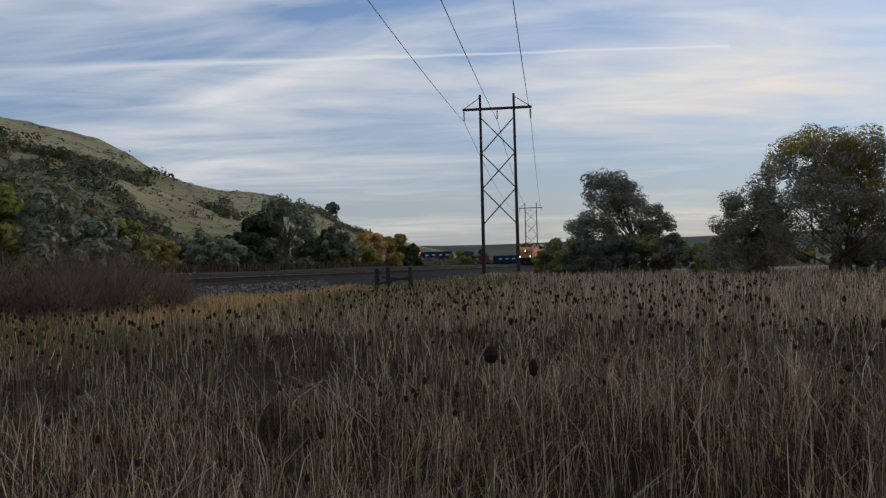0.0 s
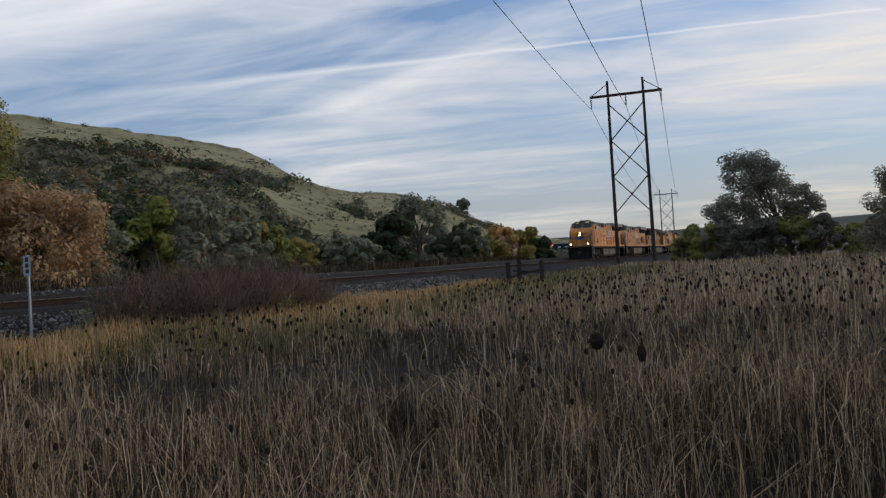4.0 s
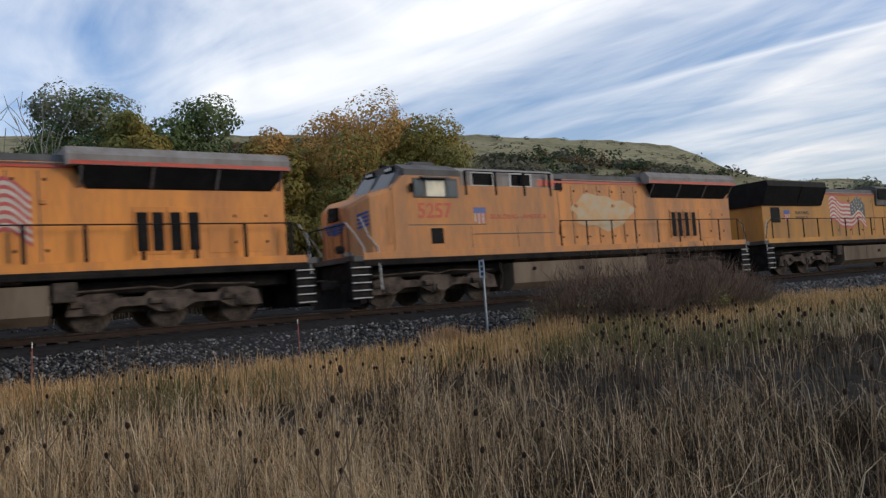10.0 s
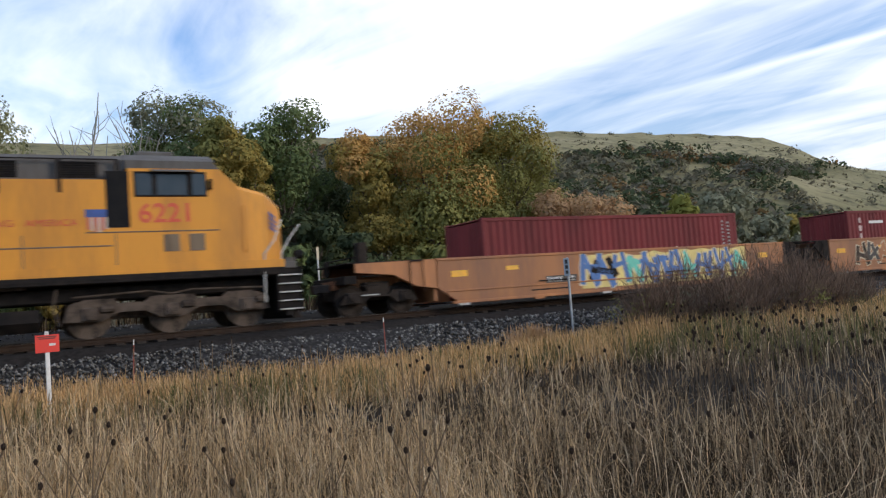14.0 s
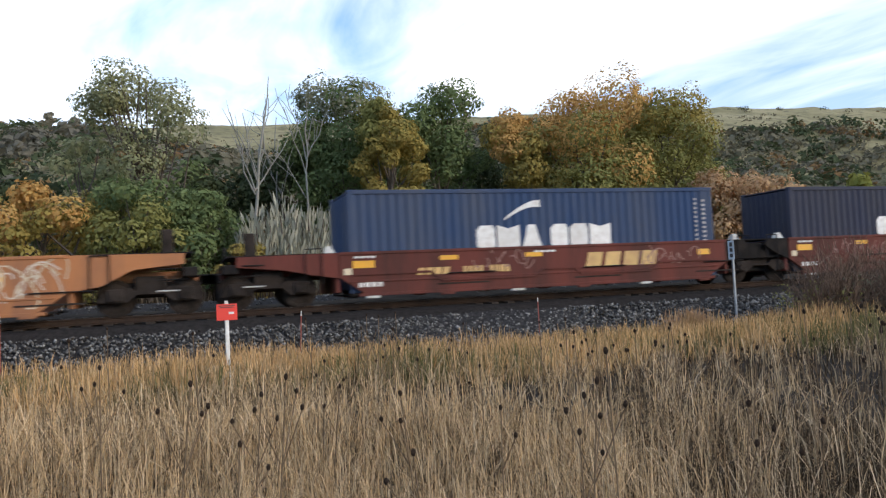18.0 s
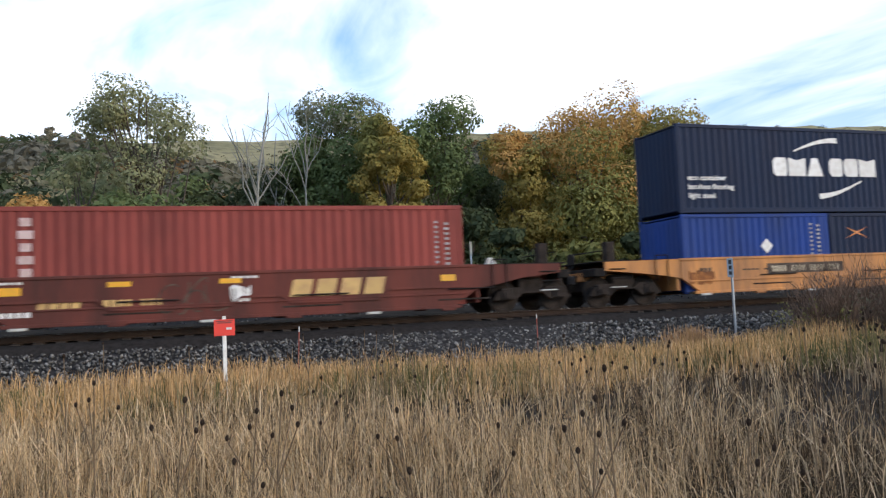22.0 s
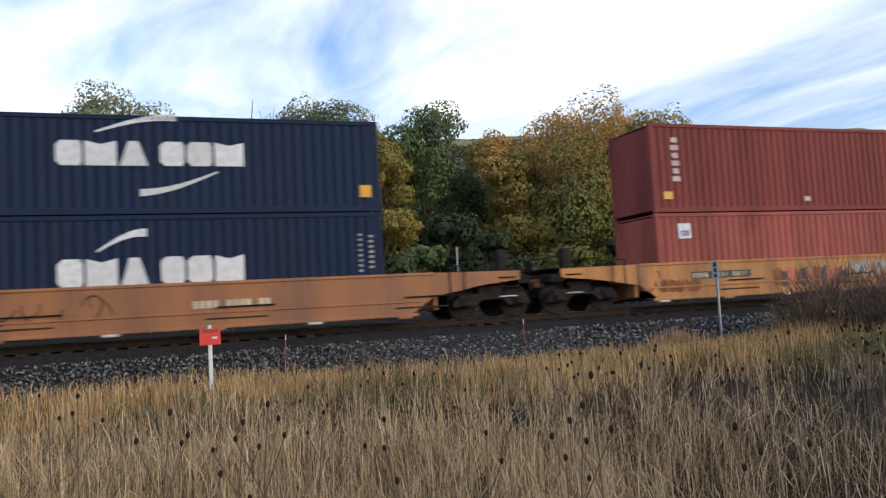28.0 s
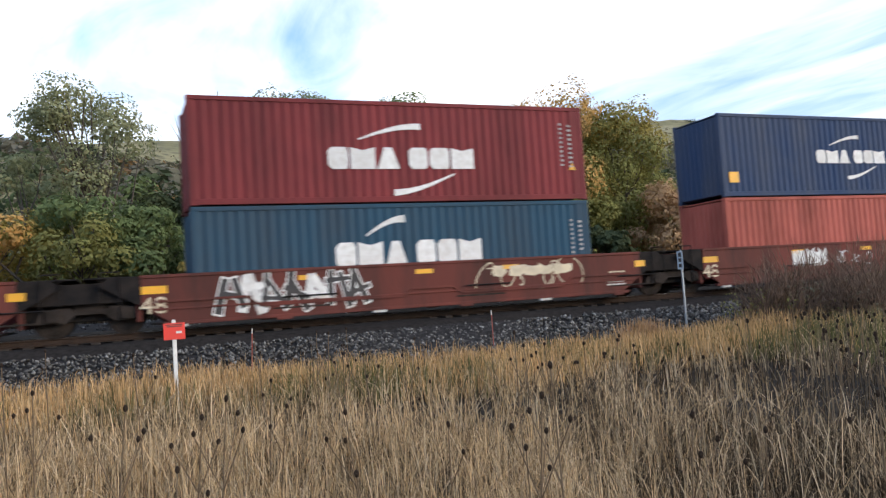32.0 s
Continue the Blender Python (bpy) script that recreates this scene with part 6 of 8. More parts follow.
        P("brake_hatch", Shape().loft([[(x, y, z) for y, z in ((-1.1, 3.5), (1.1, 3.5), (1.16, 4.5), (0.9, 4.62), (-0.9, 4.62), (-1.16, 4.5))] for x in (5.4, 9.5)]), LOCO_GREY)
        for sy in (-1, 1):
            for xa, xb, za, zb in ((5.6, 7.2, 3.55, 4.15), (7.45, 9.4, 3.85, 4.45)):
                louvre(ob, xa, xb, sy * 1.165, za, zb, 9)
            P("hood_vent", Shape().box(19.4, 20.2, min(sy * hy, sy * (hy + 0.02)), max(sy * hy, sy * (hy + 0.02)), 2.6, 3.35, 0.01), DARK_GRILLE)
        for x in (11.2, 13.0):
            P("exhaust_stack", Shape().box(x, x + 0.5, -0.3, 0.3, 4.36, 4.6, 0.03), BLACK_STEEL)
    if patch:
        for sy in (-1, 1):
            P("grey_touch_up", Shape().prism([(12.3 + (1.75 + 0.18 * math.sin(3 * t + 1) + 0.1 * math.sin(7 * t)) * math.cos(t), 3.1 + (0.68 + 0.1 * math.sin(4 * t) + 0.06 * math.sin(9 * t + 2)) * math.sin(t)) for t in (0.1309 * i for i in range(48))], *sorted((sy * hy, sy * (hy + 0.011)))), material("grey_primer_patch", (0.56, 0.45, 0.29), 0.6, dark=(0.66, 0.33, 0.10), amount=1.0, scale=2.5), lab="grey primer patch over old artwork")
    else:
        flag(ob, *((11.0, 2.5, 3.1, 1.35) if not reverse else (15.0 if old else 14.6, 2.45, 3.8, 1.4)), reverse, reverse, hy + 0.012)
    # walkway rails
    start = 9.5 if ge else 5.5
    for sy in (-1, 1):
        yy = sy * (HW - 0.03)
        rail = P("handrail", Shape().path([(start, yy, 2.2), (start + 0.1, yy, 2.74), (20.9, yy, 2.74), (21.3, yy, 2.5), (21.5, yy, 1.8)], 0.02), BLACK_STEEL)
        n = 9 if ge else 12
        for i in range(n):
            x = start + 0.1 + i * (20.8 - start) / (n - 1)
            P("handrail_post", Shape().box(x - (0.05 if number == "8213" else 0.025), x + (0.05 if number == "8213" else 0.025), yy - 0.02, yy + 0.02, 1.6, 2.76, 0.006), BLACK_STEEL, rail)
        P("front_handrail", Shape().path([(0.42, sy * 1.4, 2.75), (0.75, sy * 1.42, 2.35), (1.0, sy * 1.45, 1.95), (1.02, sy * 1.45, 1.3)], 0.024), STEP_WHITE)
        P("front_handrail", Shape().path([(0.95, sy * 1.42, 2.9), (1.2, sy * 1.46, 2.3), (1.5, sy * 1.47, 1.95), (1.55, sy * 1.5, 0.6)], 0.024), STEP_WHITE)
        P("rear_handrail", Shape().path([(21.2, sy * 1.4, 2.7), (21.45, sy * 1.44, 2.2), (21.5, sy * 1.45, 1.2)], 0.024), STEP_WHITE)
    P("front_railing", Shape().path([(0.55, -1.3, 1.7), (0.55, -1.3, 2.72), (0.55, 1.3, 2.72), (0.55, 1.3, 1.7)], 0.02), BLACK_STEEL)
    for y in (-0.85, -0.3, 0.3, 0.85):
        P("railing_bar", Shape().tube((0.55, y, 1.7), (0.55, y, 2.72), 0.016), BLACK_STEEL)
    # markings
    for far in (False, True):
        sy = 1 if far else -1
        num = lettering(number, 0.5, 1.02, 0.012)
        part("road_number", num, FADED_RED, ob, "faded red painted number", at=side_pose(4.75 if far else 3.1, sy * 1.497, 2.88, far))
        if ge:
            for i, word in enumerate(("BUILDING", "AMERICA")):
                part("slogan_word", lettering(word, 0.17, 1.2), LOCO_RED, ob, at=side_pose(8.85 - 1.5 * i if far else 6.2 + 1.5 * i, sy * 1.497, 2.82, far))
            sx = 5.45
        else:
            for i, word in enumerate(("BUILDING", "AMERICA")):
                part("slogan", lettering(word, 0.18, 1.15), LOCO_GREY, ob, at=side_pose(18.0 if far else 16.2, sy * (hy + 0.008), 3.0 - i * 0.25, far))
            sx = 18.5
        yy = sy * (1.495 if ge else hy + 0.005)
        sh = P("shield", Shape().box(sx, sx + 0.55, min(yy, yy + sy * 0.006), max(yy, yy + sy * 0.006), 3.02, 3.22, 0.002), LOGO_BLUE, lab="blue-topped shield in plain shapes")
        for k in range(6):
            P("shield_stripe", Shape().box(sx + 0.03 + k * 0.084, sx + 0.10 + k * 0.084, min(yy, yy + sy * 0.006), max(yy, yy + sy * 0.006), 2.62 + 0.04 * abs(k - 2.5), 3.02, 0.002), FLAG_RED if k % 2 else FLAG_WHITE, sh)
    add_to_train(ob, q + (22.3 if reverse else 0), 180 if reverse else 0)
    return ob


# ---- containers ----
BOX_W = 2.438


def corrugated(length, height, sy):
    """A pressed steel container side with its waves."""
    pitch, x, v = 0.278, 0.16, []
    z0, z1 = 0.17, height - 0.11
    pts = [(0.12, 0.0)]
    while x + pitch < length - 0.14:
        pts += [(x, 0.0), (x + 0.068, 0.036), (x + 0.138, 0.036), (x + 0.206, 0.0)]
        x += pitch
    pts.append((length - 0.12, 0.0))
    y = BOX_W / 2 - 0.012
    for px, d in pts:
        v += [(px, sy * (y - d), z0), (px, sy * (y - d), z1)]
    return Shape().add(v, [(2 * i, 2 * i + 2, 2 * i + 3, 2 * i + 1) for i in range(len(pts) - 1)])


BOX_MESHES = {}


def box_parts(length, height, colour):
    """The meshes of one size and colour of container, made once."""
    key = (length, height, colour)
    if key in BOX_MESHES:
        return BOX_MESHES[key]
    mat, w, made = BOX_COLOURS[colour], BOX_W / 2, []

    def keep(name, s, m=mat):
        me = s.mesh(name)
        me.materials.append(m)
        made.append((name, me))

    for sy in (-1, 1):
        keep("side_wall", corrugated(length, height, sy))
        keep("bottom_rail", Shape().box(0.1, length - 0.1, *sorted((sy * w, sy * (w - 0.06))), 0.02, 0.18, 0.01))
        keep("top_rail", Shape().box(0.1, length - 0.1, *sorted((sy * w, sy * (w - 0.06))), height - 0.12, height, 0.01))
        for x in (0.0, length - 0.16):
            keep("corner_post", Shape().box(x, x + 0.16, *sorted((sy * w, sy * (w - 0.16))), 0.1, height - 0.1, 0.012))
            for z in (0.0, height - 0.118):
                keep("corner_casting", Shape().box(x - 0.004, x + 0.174, *sorted((sy * (w + 0.004), sy * (w - 0.15))), z, z + 0.122, 0.014))
    keep("roof", Shape().box(0.05, length - 0.05, -w + 0.05, w - 0.05, height - 0.06, height - 0.02, 0.01))
    keep("floor", Shape().box(0.05, length - 0.05, -w + 0.05, w - 0.05, 0.1, 0.16, 0.01))
    prof, yy = [(-w + 0.1, 0.03)], -w + 0.16
    while yy + 0.25 < w - 0.1:
        prof += [(yy, 0.03), (yy + 0.06, 0.075), (yy + 0.125, 0.075), (yy + 0.185, 0.03)]
        yy += 0.25
    prof.append((w - 0.1, 0.03))
    front = Shape().add([(px, py, z) for py, px in prof for z in (0.12, height - 0.1)], [(2 * i, 2 * i + 2, 2 * i + 3, 2 * i + 1) for i in range(len(prof) - 1)])
    keep("front_wall", front)
    for s in (-1, 1):
        keep("door", Shape().box(length - 0.1, length - 0.05, *sorted((s * 0.02, s * (w - 0.12))), 0.14, height - 0.12, 0.008))
        for y in (0.3, 0.85):
            keep("lock_rod", Shape().tube((length - 0.03, s * y, 0.12), (length - 0.03, s * y, height - 0.1), 0.02, 0.02, 6), STEP_WHITE)
    BOX_MESHES[key] = made
    return made


def plate(parent, name, x, z, w, h, mat, sy, y, label=""):
    yy = sy * y
    return part(name, Shape().box(x, x + w, *sorted((yy, yy + sy * 0.007)), z, z + h, 0.002), mat, parent, label)


def arc(cx, cz, w, rise, thick, up=True, n=12):
    """A tapered swoosh."""
    top, bot = [], []
    for i in range(n + 1):
        u = i / n
        if up:
            z = rise * math.sin(u * math.pi / 2)
            t = thick * (0.25 + 0.75 * u)
        else:
            z = rise * (1 - math.cos(u * math.pi / 2))
            t = thick * (1 - 0.75 * u)
        top.append((cx + u * w, cz + z))
        bot.append((cx + u * w, cz + z - t))
    return top + bot[::-1]


def letter_blocks(parent, x, z, w, h, mat, sy, y, name="lettering_block"):
    """Two groups of three heavy blocks in place of a company name."""
    widths = (0.92, 1.15, 1.05, 0.0, 0.92, 0.98, 1.15)
    total = sum(k or 0.35 for k in widths) + 0.1 * 6
    u = w / total
    px = x
    for i, k in enumerate(widths):
        if k:
            c = h * 0.18
            a, b = px, px + k * u
            if i in (0, 4, 5):
                out = [(a + c, z), (b - c * 0.5, z), (b, z + c), (b, z + h - c), (b - c * 0.5, z + h), (a + c, z + h), (a, z + h - c), (a, z + c)]
            elif i == 2:
                out = [(a, z), (b, z), (b - (b - a) * 0.32, z + h), (a + (b - a) * 0.32, z + h)]
            else:
                out = [(a, z), (b, z), (b, z + h), ((a + b) / 2, z + h * 0.86), (a, z + h)]
            yy = sy * y
            part(name, Shape().prism(out, *sorted((yy, yy + sy * 0.008))), mat, parent)
            px = b + 0.1 * u
        else:
            px += 0.35 * u


MARK_Y = BOX_W / 2 - 0.008


def container(q, z, length, height, colour, label, marks=()):
    ob = thing("shipping_container", label, "shipping container", group="containers on the train", at=pose(0, 0, z))
    for name, me in box_parts(length, height, colour):
        part(name, me, None, ob)
    sy, y = -1, MARK_Y
    for mk in marks:
        if mk[0] == "line":     # the shipping line's lettering with swooshes
            _, x, zz, w, h, mat = mk[:6]
            letter_blocks(ob, x, zz, w, h, mat, sy, y)
            two = len(mk) > 6
            part("swoosh", Shape().prism(arc(x + w * 0.2, zz + h * (1.4 if two else 1.28), w * (0.42 if two else 0.26), h * 0.75, h * 0.3), *sorted((sy * y, sy * (y + 0.008)))), mat, ob, "curved swoosh above the lettering")
            if two:
                part("swoosh", Shape().prism(arc(x + w * 0.42, zz - h * 0.95, w * 0.42, h * 0.75, h * 0.3, False), *sorted((sy * y, sy * (y + 0.008)))), mat, ob, "curved swoosh below the lettering")
        elif mk[0] == "codes":  # small identification lines at the right end
            _, x, z0, z1, mat = mk
            for cx, top in ((x, z1), (x + 0.3, z1 - 0.05)):
                zz = top
                while zz - 0.1 > z0:
                    plate(ob, "code_bar", cx + 0.03, zz - 0.12, 0.1 if cx == x else 0.13, 0.07, CODE_PALE, sy, y)
                    zz -= 0.145
        elif mk[0] == "column": # a name painted letter under letter, as blocks
            _, x, ztop, n, w, h, mat = mk
            for i in range(n):
                plate(ob, "lettering_block", x + (0.04 if i % 2 else 0.08), ztop - (i + 1) * h * 1.3, w - (0.16 if i % 2 == 0 else 0.08), h * 0.85, COLUMN_PALE, sy, y)
        elif mk[0] == "end":
            part("lettering", lettering(mk[1], mk[2], 1.0, 0.01), WHITE_PAINT, ob, at=pose(0.026, 0.1, 1.7, 0, 0, -90))
        elif mk[0] == "words":
            _, x, zz, h, lines, mat = mk
            for i, ln in enumerate(lines):
                px = x
                for word in ln.split():
                    me = lettering(word, h, 1.15, 0.006)
                    part("lettering", me, mat, ob, at=side_pose(px, sy * (y + 0.004), zz - i * h * 1.75))
                    px += max(v.co.x for v in me.vertices) + 0.45 * h
        elif mk[0] == "plate":
            plate(ob, "placard", *mk[1:6], sy, y)
        elif mk[0] == "tri":
            _, x, zz, w, mat = mk
            part("warning_triangle", Shape().prism([(x, zz), (x + w, zz), (x + w / 2, zz + w * 0.9)], *sorted((sy * y, sy * (y + 0.007)))), mat, ob)
        elif mk[0] == "diamond":
            _, x, zz, w, mat = mk
            part("placard", Shape().prism([(x, zz), (x + w / 2, zz - w / 2), (x + w, zz), (x + w / 2, zz + w / 2)], *sorted((sy * y, sy * (y + 0.007)))), mat, ob)
        elif mk[0] == "cross":
            _, x, zz, w, mat = mk
            for k in (-1, 1):
                part("emblem_stroke", Shape().prism([(x, zz + k * w * 0.2), (x + w * 0.5, zz - 0.03), (x + w, zz - k * w * 0.2), (x + w * 0.5, zz + 0.03)], *sorted((sy * y, sy * (y + 0.007 + 0.002 * k)))), mat, ob)
    add_to_train(ob, q)
    return ob


# ---- well cars ----


def spray(parent, x, z, w, h, mats, y, seed, n=9):
    """Sprayed tags as overlapping plain strokes on the car side."""
    rnd = random.Random(seed)
    for i in range(n):
        a = x + w * i / n
        b = a + w / n * rnd.uniform(0.8, 1.3)
        k = rnd.uniform(-0.25, 0.25) * h
        sh = [(a, z + rnd.uniform(0, 0.15) * h), (a + (b - a) * 0.6, z + rnd.uniform(0, 0.1) * h), (b, z + rnd.uniform(0.2, 0.5) * h), (b + k * 0.3, z + h * rnd.uniform(0.8, 1.0)), (a + (b - a) * 0.5 + k * 0.3, z + h * rnd.uniform(0.6, 1.0)), (a + k * 0.3, z + h * rnd.uniform(0.8, 1.0))]
        part("graffiti_stroke", Shape().prism(sh, y - 0.006 - 0.0012 * (i % 3), y), mats[i % len(mats)], parent)


def strokes(parent, x, z, w, h, mat, y, seed, n=6, thick=0.04):
    """Thin sprayed lines: loops and slashes."""
    rnd = random.Random(seed)
    n = n * 2
    for i in range(n):
        cx, cz = x + w * (i + rnd.random()) / n, z + h * rnd.uniform(0.35, 0.65)
        s = Shape()
        a0, k, r = rnd.uniform(0, 6), rnd.uniform(0.6, 4.5), h * rnd.uniform(0.2, 0.55)
        sl, wd = rnd.uniform(-0.6, 0.6), rnd.uniform(0.4, 1.1)
        pts = []
        for j in range(9):
            t = a0 + k * j / 8
            pz = cz + r * math.sin(t)
            pts.append((cx + r * wd * math.cos(t) + sl * (pz - cz), y - 0.004, pz))
        edge = []
        for k, (a_, b_) in enumerate(zip(pts, pts[1:] + [pts[-1]])):
            b_ = b_ if k < 8 else (2 * a_[0] - pts[7][0], y, 2 * a_[2] - pts[7][2])
            dx, dz = b_[0] - a_[0], b_[2] - a_[2]
            m = thick * 0.5 / max(0.001, math.hypot(dx, dz))
            edge += [(a_[0] - dz * m, y - 0.008, a_[2] + dx * m), (a_[0] + dz * m, y - 0.008, a_[2] - dx * m)]
        s.add(edge, [(2 * k, 2 * k + 1, 2 * k + 3, 2 * k + 2) for k in range(8)])
        part("graffiti_line", s, mat, parent)


def mural(parent, x, z, w, h, back, fill, rim, y, seed, n=6):
    """A painted piece: a ragged ground and fat overlapping angular shapes with rims and slits."""
    rnd = random.Random(seed)
    if back is not None:
        k = int(w * 2)
        top = [(x + w * i / k, z + h * rnd.uniform(0.86, 1.0)) for i in range(k + 1)]
        for i in range(k):
            (xa, za), (xb, zb) = top[i], top[i + 1]
            part("mural_ground", Shape().prism([(xa, z + h * 0.04), (xb, z + h * 0.04), (xb, zb), (xa, za)], y - 0.005, y), back, parent)
    lw = w / n

    def bar(cell, i, p, q, t):
        """One fat slanted stroke of a figure: its rim, and the fill proud of it."""
        (xa, za), (xb, zb) = p, q
        d = math.hypot(xb - xa, zb - za) or 1.0
        ux, uz = (xb - xa) / d, (zb - za) / d
        for grow, lift, m, name in ((0.045, 0.0062, rim, "mural_rim"), (0.0, 0.0088, fill[cell % len(fill)], "mural_stroke")):
            k, e = t / 2 + grow, t * 0.2 + grow
            out = [(xa - ux * e - uz * k, za - uz * e + ux * k), (xb + ux * e - uz * k * 0.8, zb + uz * e + ux * k * 0.8), (xb + ux * e + uz * k * 0.8, zb + uz * e - ux * k * 0.8), (xa - ux * e + uz * k, za - uz * e - ux * k)]
            part(name, Shape().prism(out, y - lift - 0.0004 * (i % 4), y), m, parent)

    for i in range(n):
        a, b = x + lw * i, x + lw * (i + 0.95)
        t = lw * rnd.uniform(0.24, 0.4)
        j = lambda v, r: v + rnd.uniform(-r, r)
        lo, hi = z + h * 0.16, z + h * 0.86
        bar(i, 4 * i, (j(a, lw * 0.1), j(lo, h * 0.08)), (j(a + lw * 0.25, lw * 0.12), j(hi, h * 0.08)), t)
        bar(i, 4 * i + 1, (j(b, lw * 0.12), j(lo, h * 0.1)), (j((a + b) / 2, lw * 0.3), j(hi, h * 0.12)), t * 0.9)
        bar(i, 4 * i + 2, (j(a, lw * 0.1), j((lo + hi) / 2, h * 0.25)), (j(b, lw * 0.1), j((lo + hi) / 2, h * 0.25)), t * 0.75)


def well_car(q, length, colour, label, z_top=1.4, z_bot=0.24, left="joint", right="joint", marks=()):
    """One unit of an articulated well car: deep side walls between trucks."""
    ob = thing("well_car", label, "freight car", group="well cars of the train")
    mat = {"brown": CAR_BROWN, "yellow": CAR_YELLOW, "tan": CAR_TAN}[colour]
    y0 = BOX_W / 2 + 0.05
    for sy in (-1, 1):
        cut_l, cut_r = left == "end" or colour == "brown", right == "end" or colour == "brown"
        prof = [(0.0, z_bot + 0.5 if cut_l else z_bot), (0.75 if cut_l else 0.02, z_bot), (length - (0.75 if cut_r else 0.02), z_bot), (length, z_bot + 0.5 if cut_r else z_bot), (length, z_top), (0.0, z_top)]
        wall = part("side_wall", Shape().prism(prof, *sorted((sy * y0, sy * (y0 + 0.1)))), mat, ob)
        part("top_chord", Shape().box(-0.02, length + 0.02, *sorted((sy * (y0 - 0.01), sy * (y0 + 0.13))), z_top - 0.07, z_top + 0.015, 0.012), mat, wall)
        part("bottom_chord", Shape().box(0.5, length - 0.5, *sorted((sy * (y0 - 0.01), sy * (y0 + 0.13))), z_bot - 0.03, z_bot + 0.06, 0.012), mat, wall)
        part("side_rail", Shape().box(0.3, length - 0.3, *sorted((sy * (y0 + 0.1), sy * (y0 + 0.13))), z_bot + 0.36, z_bot + 0.41, 0.008), mat, wall)
        if colour == "brown":
            step = [(0.35, 0.62), (2.6, 0.62), (2.95, 0.36), (length * 0.46, 0.36), (length * 0.48, 0.56), (length * 0.56, 0.56), (length * 0.58, 0.36), (length - 2.95, 0.36), (length - 2.6, 0.62), (length - 0.35, 0.62)]
            part("pressed_rib", Shape().prism([(x, z_bot + z) for x, z in step] + [(x, z_bot + z - 0.06) for x, z in reversed(step)], *sorted((sy * (y0 + 0.1), sy * (y0 + 0.145)))), mat, wall)
        n = 6
        for i in range(n):
            x = 0.9 + i * (length - 1.8) / (n - 1)
            part("support_foot", Shape().box(x - 0.2, x + 0.2, *sorted((sy * (y0 + 0.02), sy * (y0 + 0.14))), z_bot - 0.09, z_bot - 0.02, 0.012), mat if i % 2 else STEP_WHITE, wall)
            if i % 2:
                part("grab_rail", Shape().path([(x, sy * (y0 + 0.16), z_bot + 0.52), (x + 1.5, sy * (y0 + 0.16), z_bot + 0.52)], 0.02, 5), BLACK_STEEL, wall)
                part("drain_slot", Shape().box(x - 0.3, x + 1.3, *sorted((sy * (y0 + 0.1), sy * (y0 + 0.112))), z_bot + 0.2, z_bot + 0.245, 0.004), GEAR_DARK, wall)
    part("well_floor", Shape().box(0.3, length - 0.3, -y0, y0, z_bot + 0.0, z_bot + 0.05, 0.01), BLACK_STEEL, ob)
    for side, x, d in ((left, 0.0, -1), (right, length, 1)):
        a, b = sorted((x, x + d * 0.12))
        part("bulkhead", Shape().box(a, b, -y0 + 0.002, y0 - 0.002, z_bot + 0.1, z_top - 0.05, 0.02), mat, ob)
        reach = 3.1 if side == "end" else 1.45
        a, b = sorted((x, x + d * reach))
        part("end_platform", Shape().box(a, b, *((-0.55, 0.55, 0.82, 1.12) if side == "end" else (-1.18, 1.18, 0.78, 1.3)), 0.02), BLACK_STEEL if side == "joint" else mat, ob)
        for sy in (-1, 1):
            out = [(x, z_top), (x + d * 0.75, z_top), (x + d * 1.0, z_top - 0.2), (x + d * 0.55, 0.95), (x, z_bot + 0.5)]
            if side == "end":
                out = [(x, z_top), (x + d * 2.75, z_top - 0.03), (x + d * 2.75, z_top - 0.30), (x + d * 1.5, z_top - 0.42), (x + d * 0.75, z_bot + 0.62), (x, z_bot + 0.5)]
            part("end_gusset", Shape().prism(out, *sorted((sy * (y0 - 0.04), sy * (y0 + 0.07)))), mat if side == "end" else BLACK_STEEL, ob)
            part("ladder", Shape().path([(x + d * 0.5, sy * (y0 + 0.12), 0.6), (x + d * 0.5, sy * (y0 + 0.12), 1.55), (x + d * 0.95, sy * (y0 + 0.12), 1.55), (x + d * 0.95, sy * (y0 + 0.12), 0.75)], 0.018, 5), BLACK_STEEL, ob)
        # added black box inside the joint, only to stop light showing through
        if side == "joint":
            part("articulation_block", Shape().box(*sorted((x + d * 0.05, x + d * 1.4)), -0.85, 0.85, 0.35, 1.25, 0.03), BLACK_STEEL, ob)
        a, b = sorted((x + d * 0.1, x + d * (reach - 0.1)))
        part("walkway_grating", Shape().box(a, b, -y0, y0, z_top - 0.03, z_top + 0.01, 0.006), BLACK_STEEL, ob)
        if side == "end":
            truck(ob, tuple(sorted((x + d * 1.05, x + d * 2.75))), False)
            a, b = sorted((x + d * 3.1, x + d * 3.65))
            part("coupler", Shape().box(a, b, -0.14, 0.14, 0.74, 1.02, 0.03), TRUCK_DIRT, ob)
            part("brake_wheel", Shape().tube((x + d * 2.9, 0.5, 1.5), (x + d * 2.95, 0.5, 1.5), 0.26, 0.26, 14), BLACK_STEEL, ob)
            part("hand_brake_stand", Shape().box(*sorted((x + d * 2.2, x + d * 2.5)), -1.05, -0.75, z_top - 0.05, z_top + 0.62, 0.02), GEAR_DARK, ob)
            for k in range(3):
                part("ladder_rung", Shape().path([(x + d * 2.05, -y0 - 0.1, 0.6 + 0.28 * k), (x + d * 2.6, -y0 - 0.1, 0.6 + 0.28 * k)], 0.02, 5), STEP_WHITE if k == 0 else BLACK_STEEL, ob)
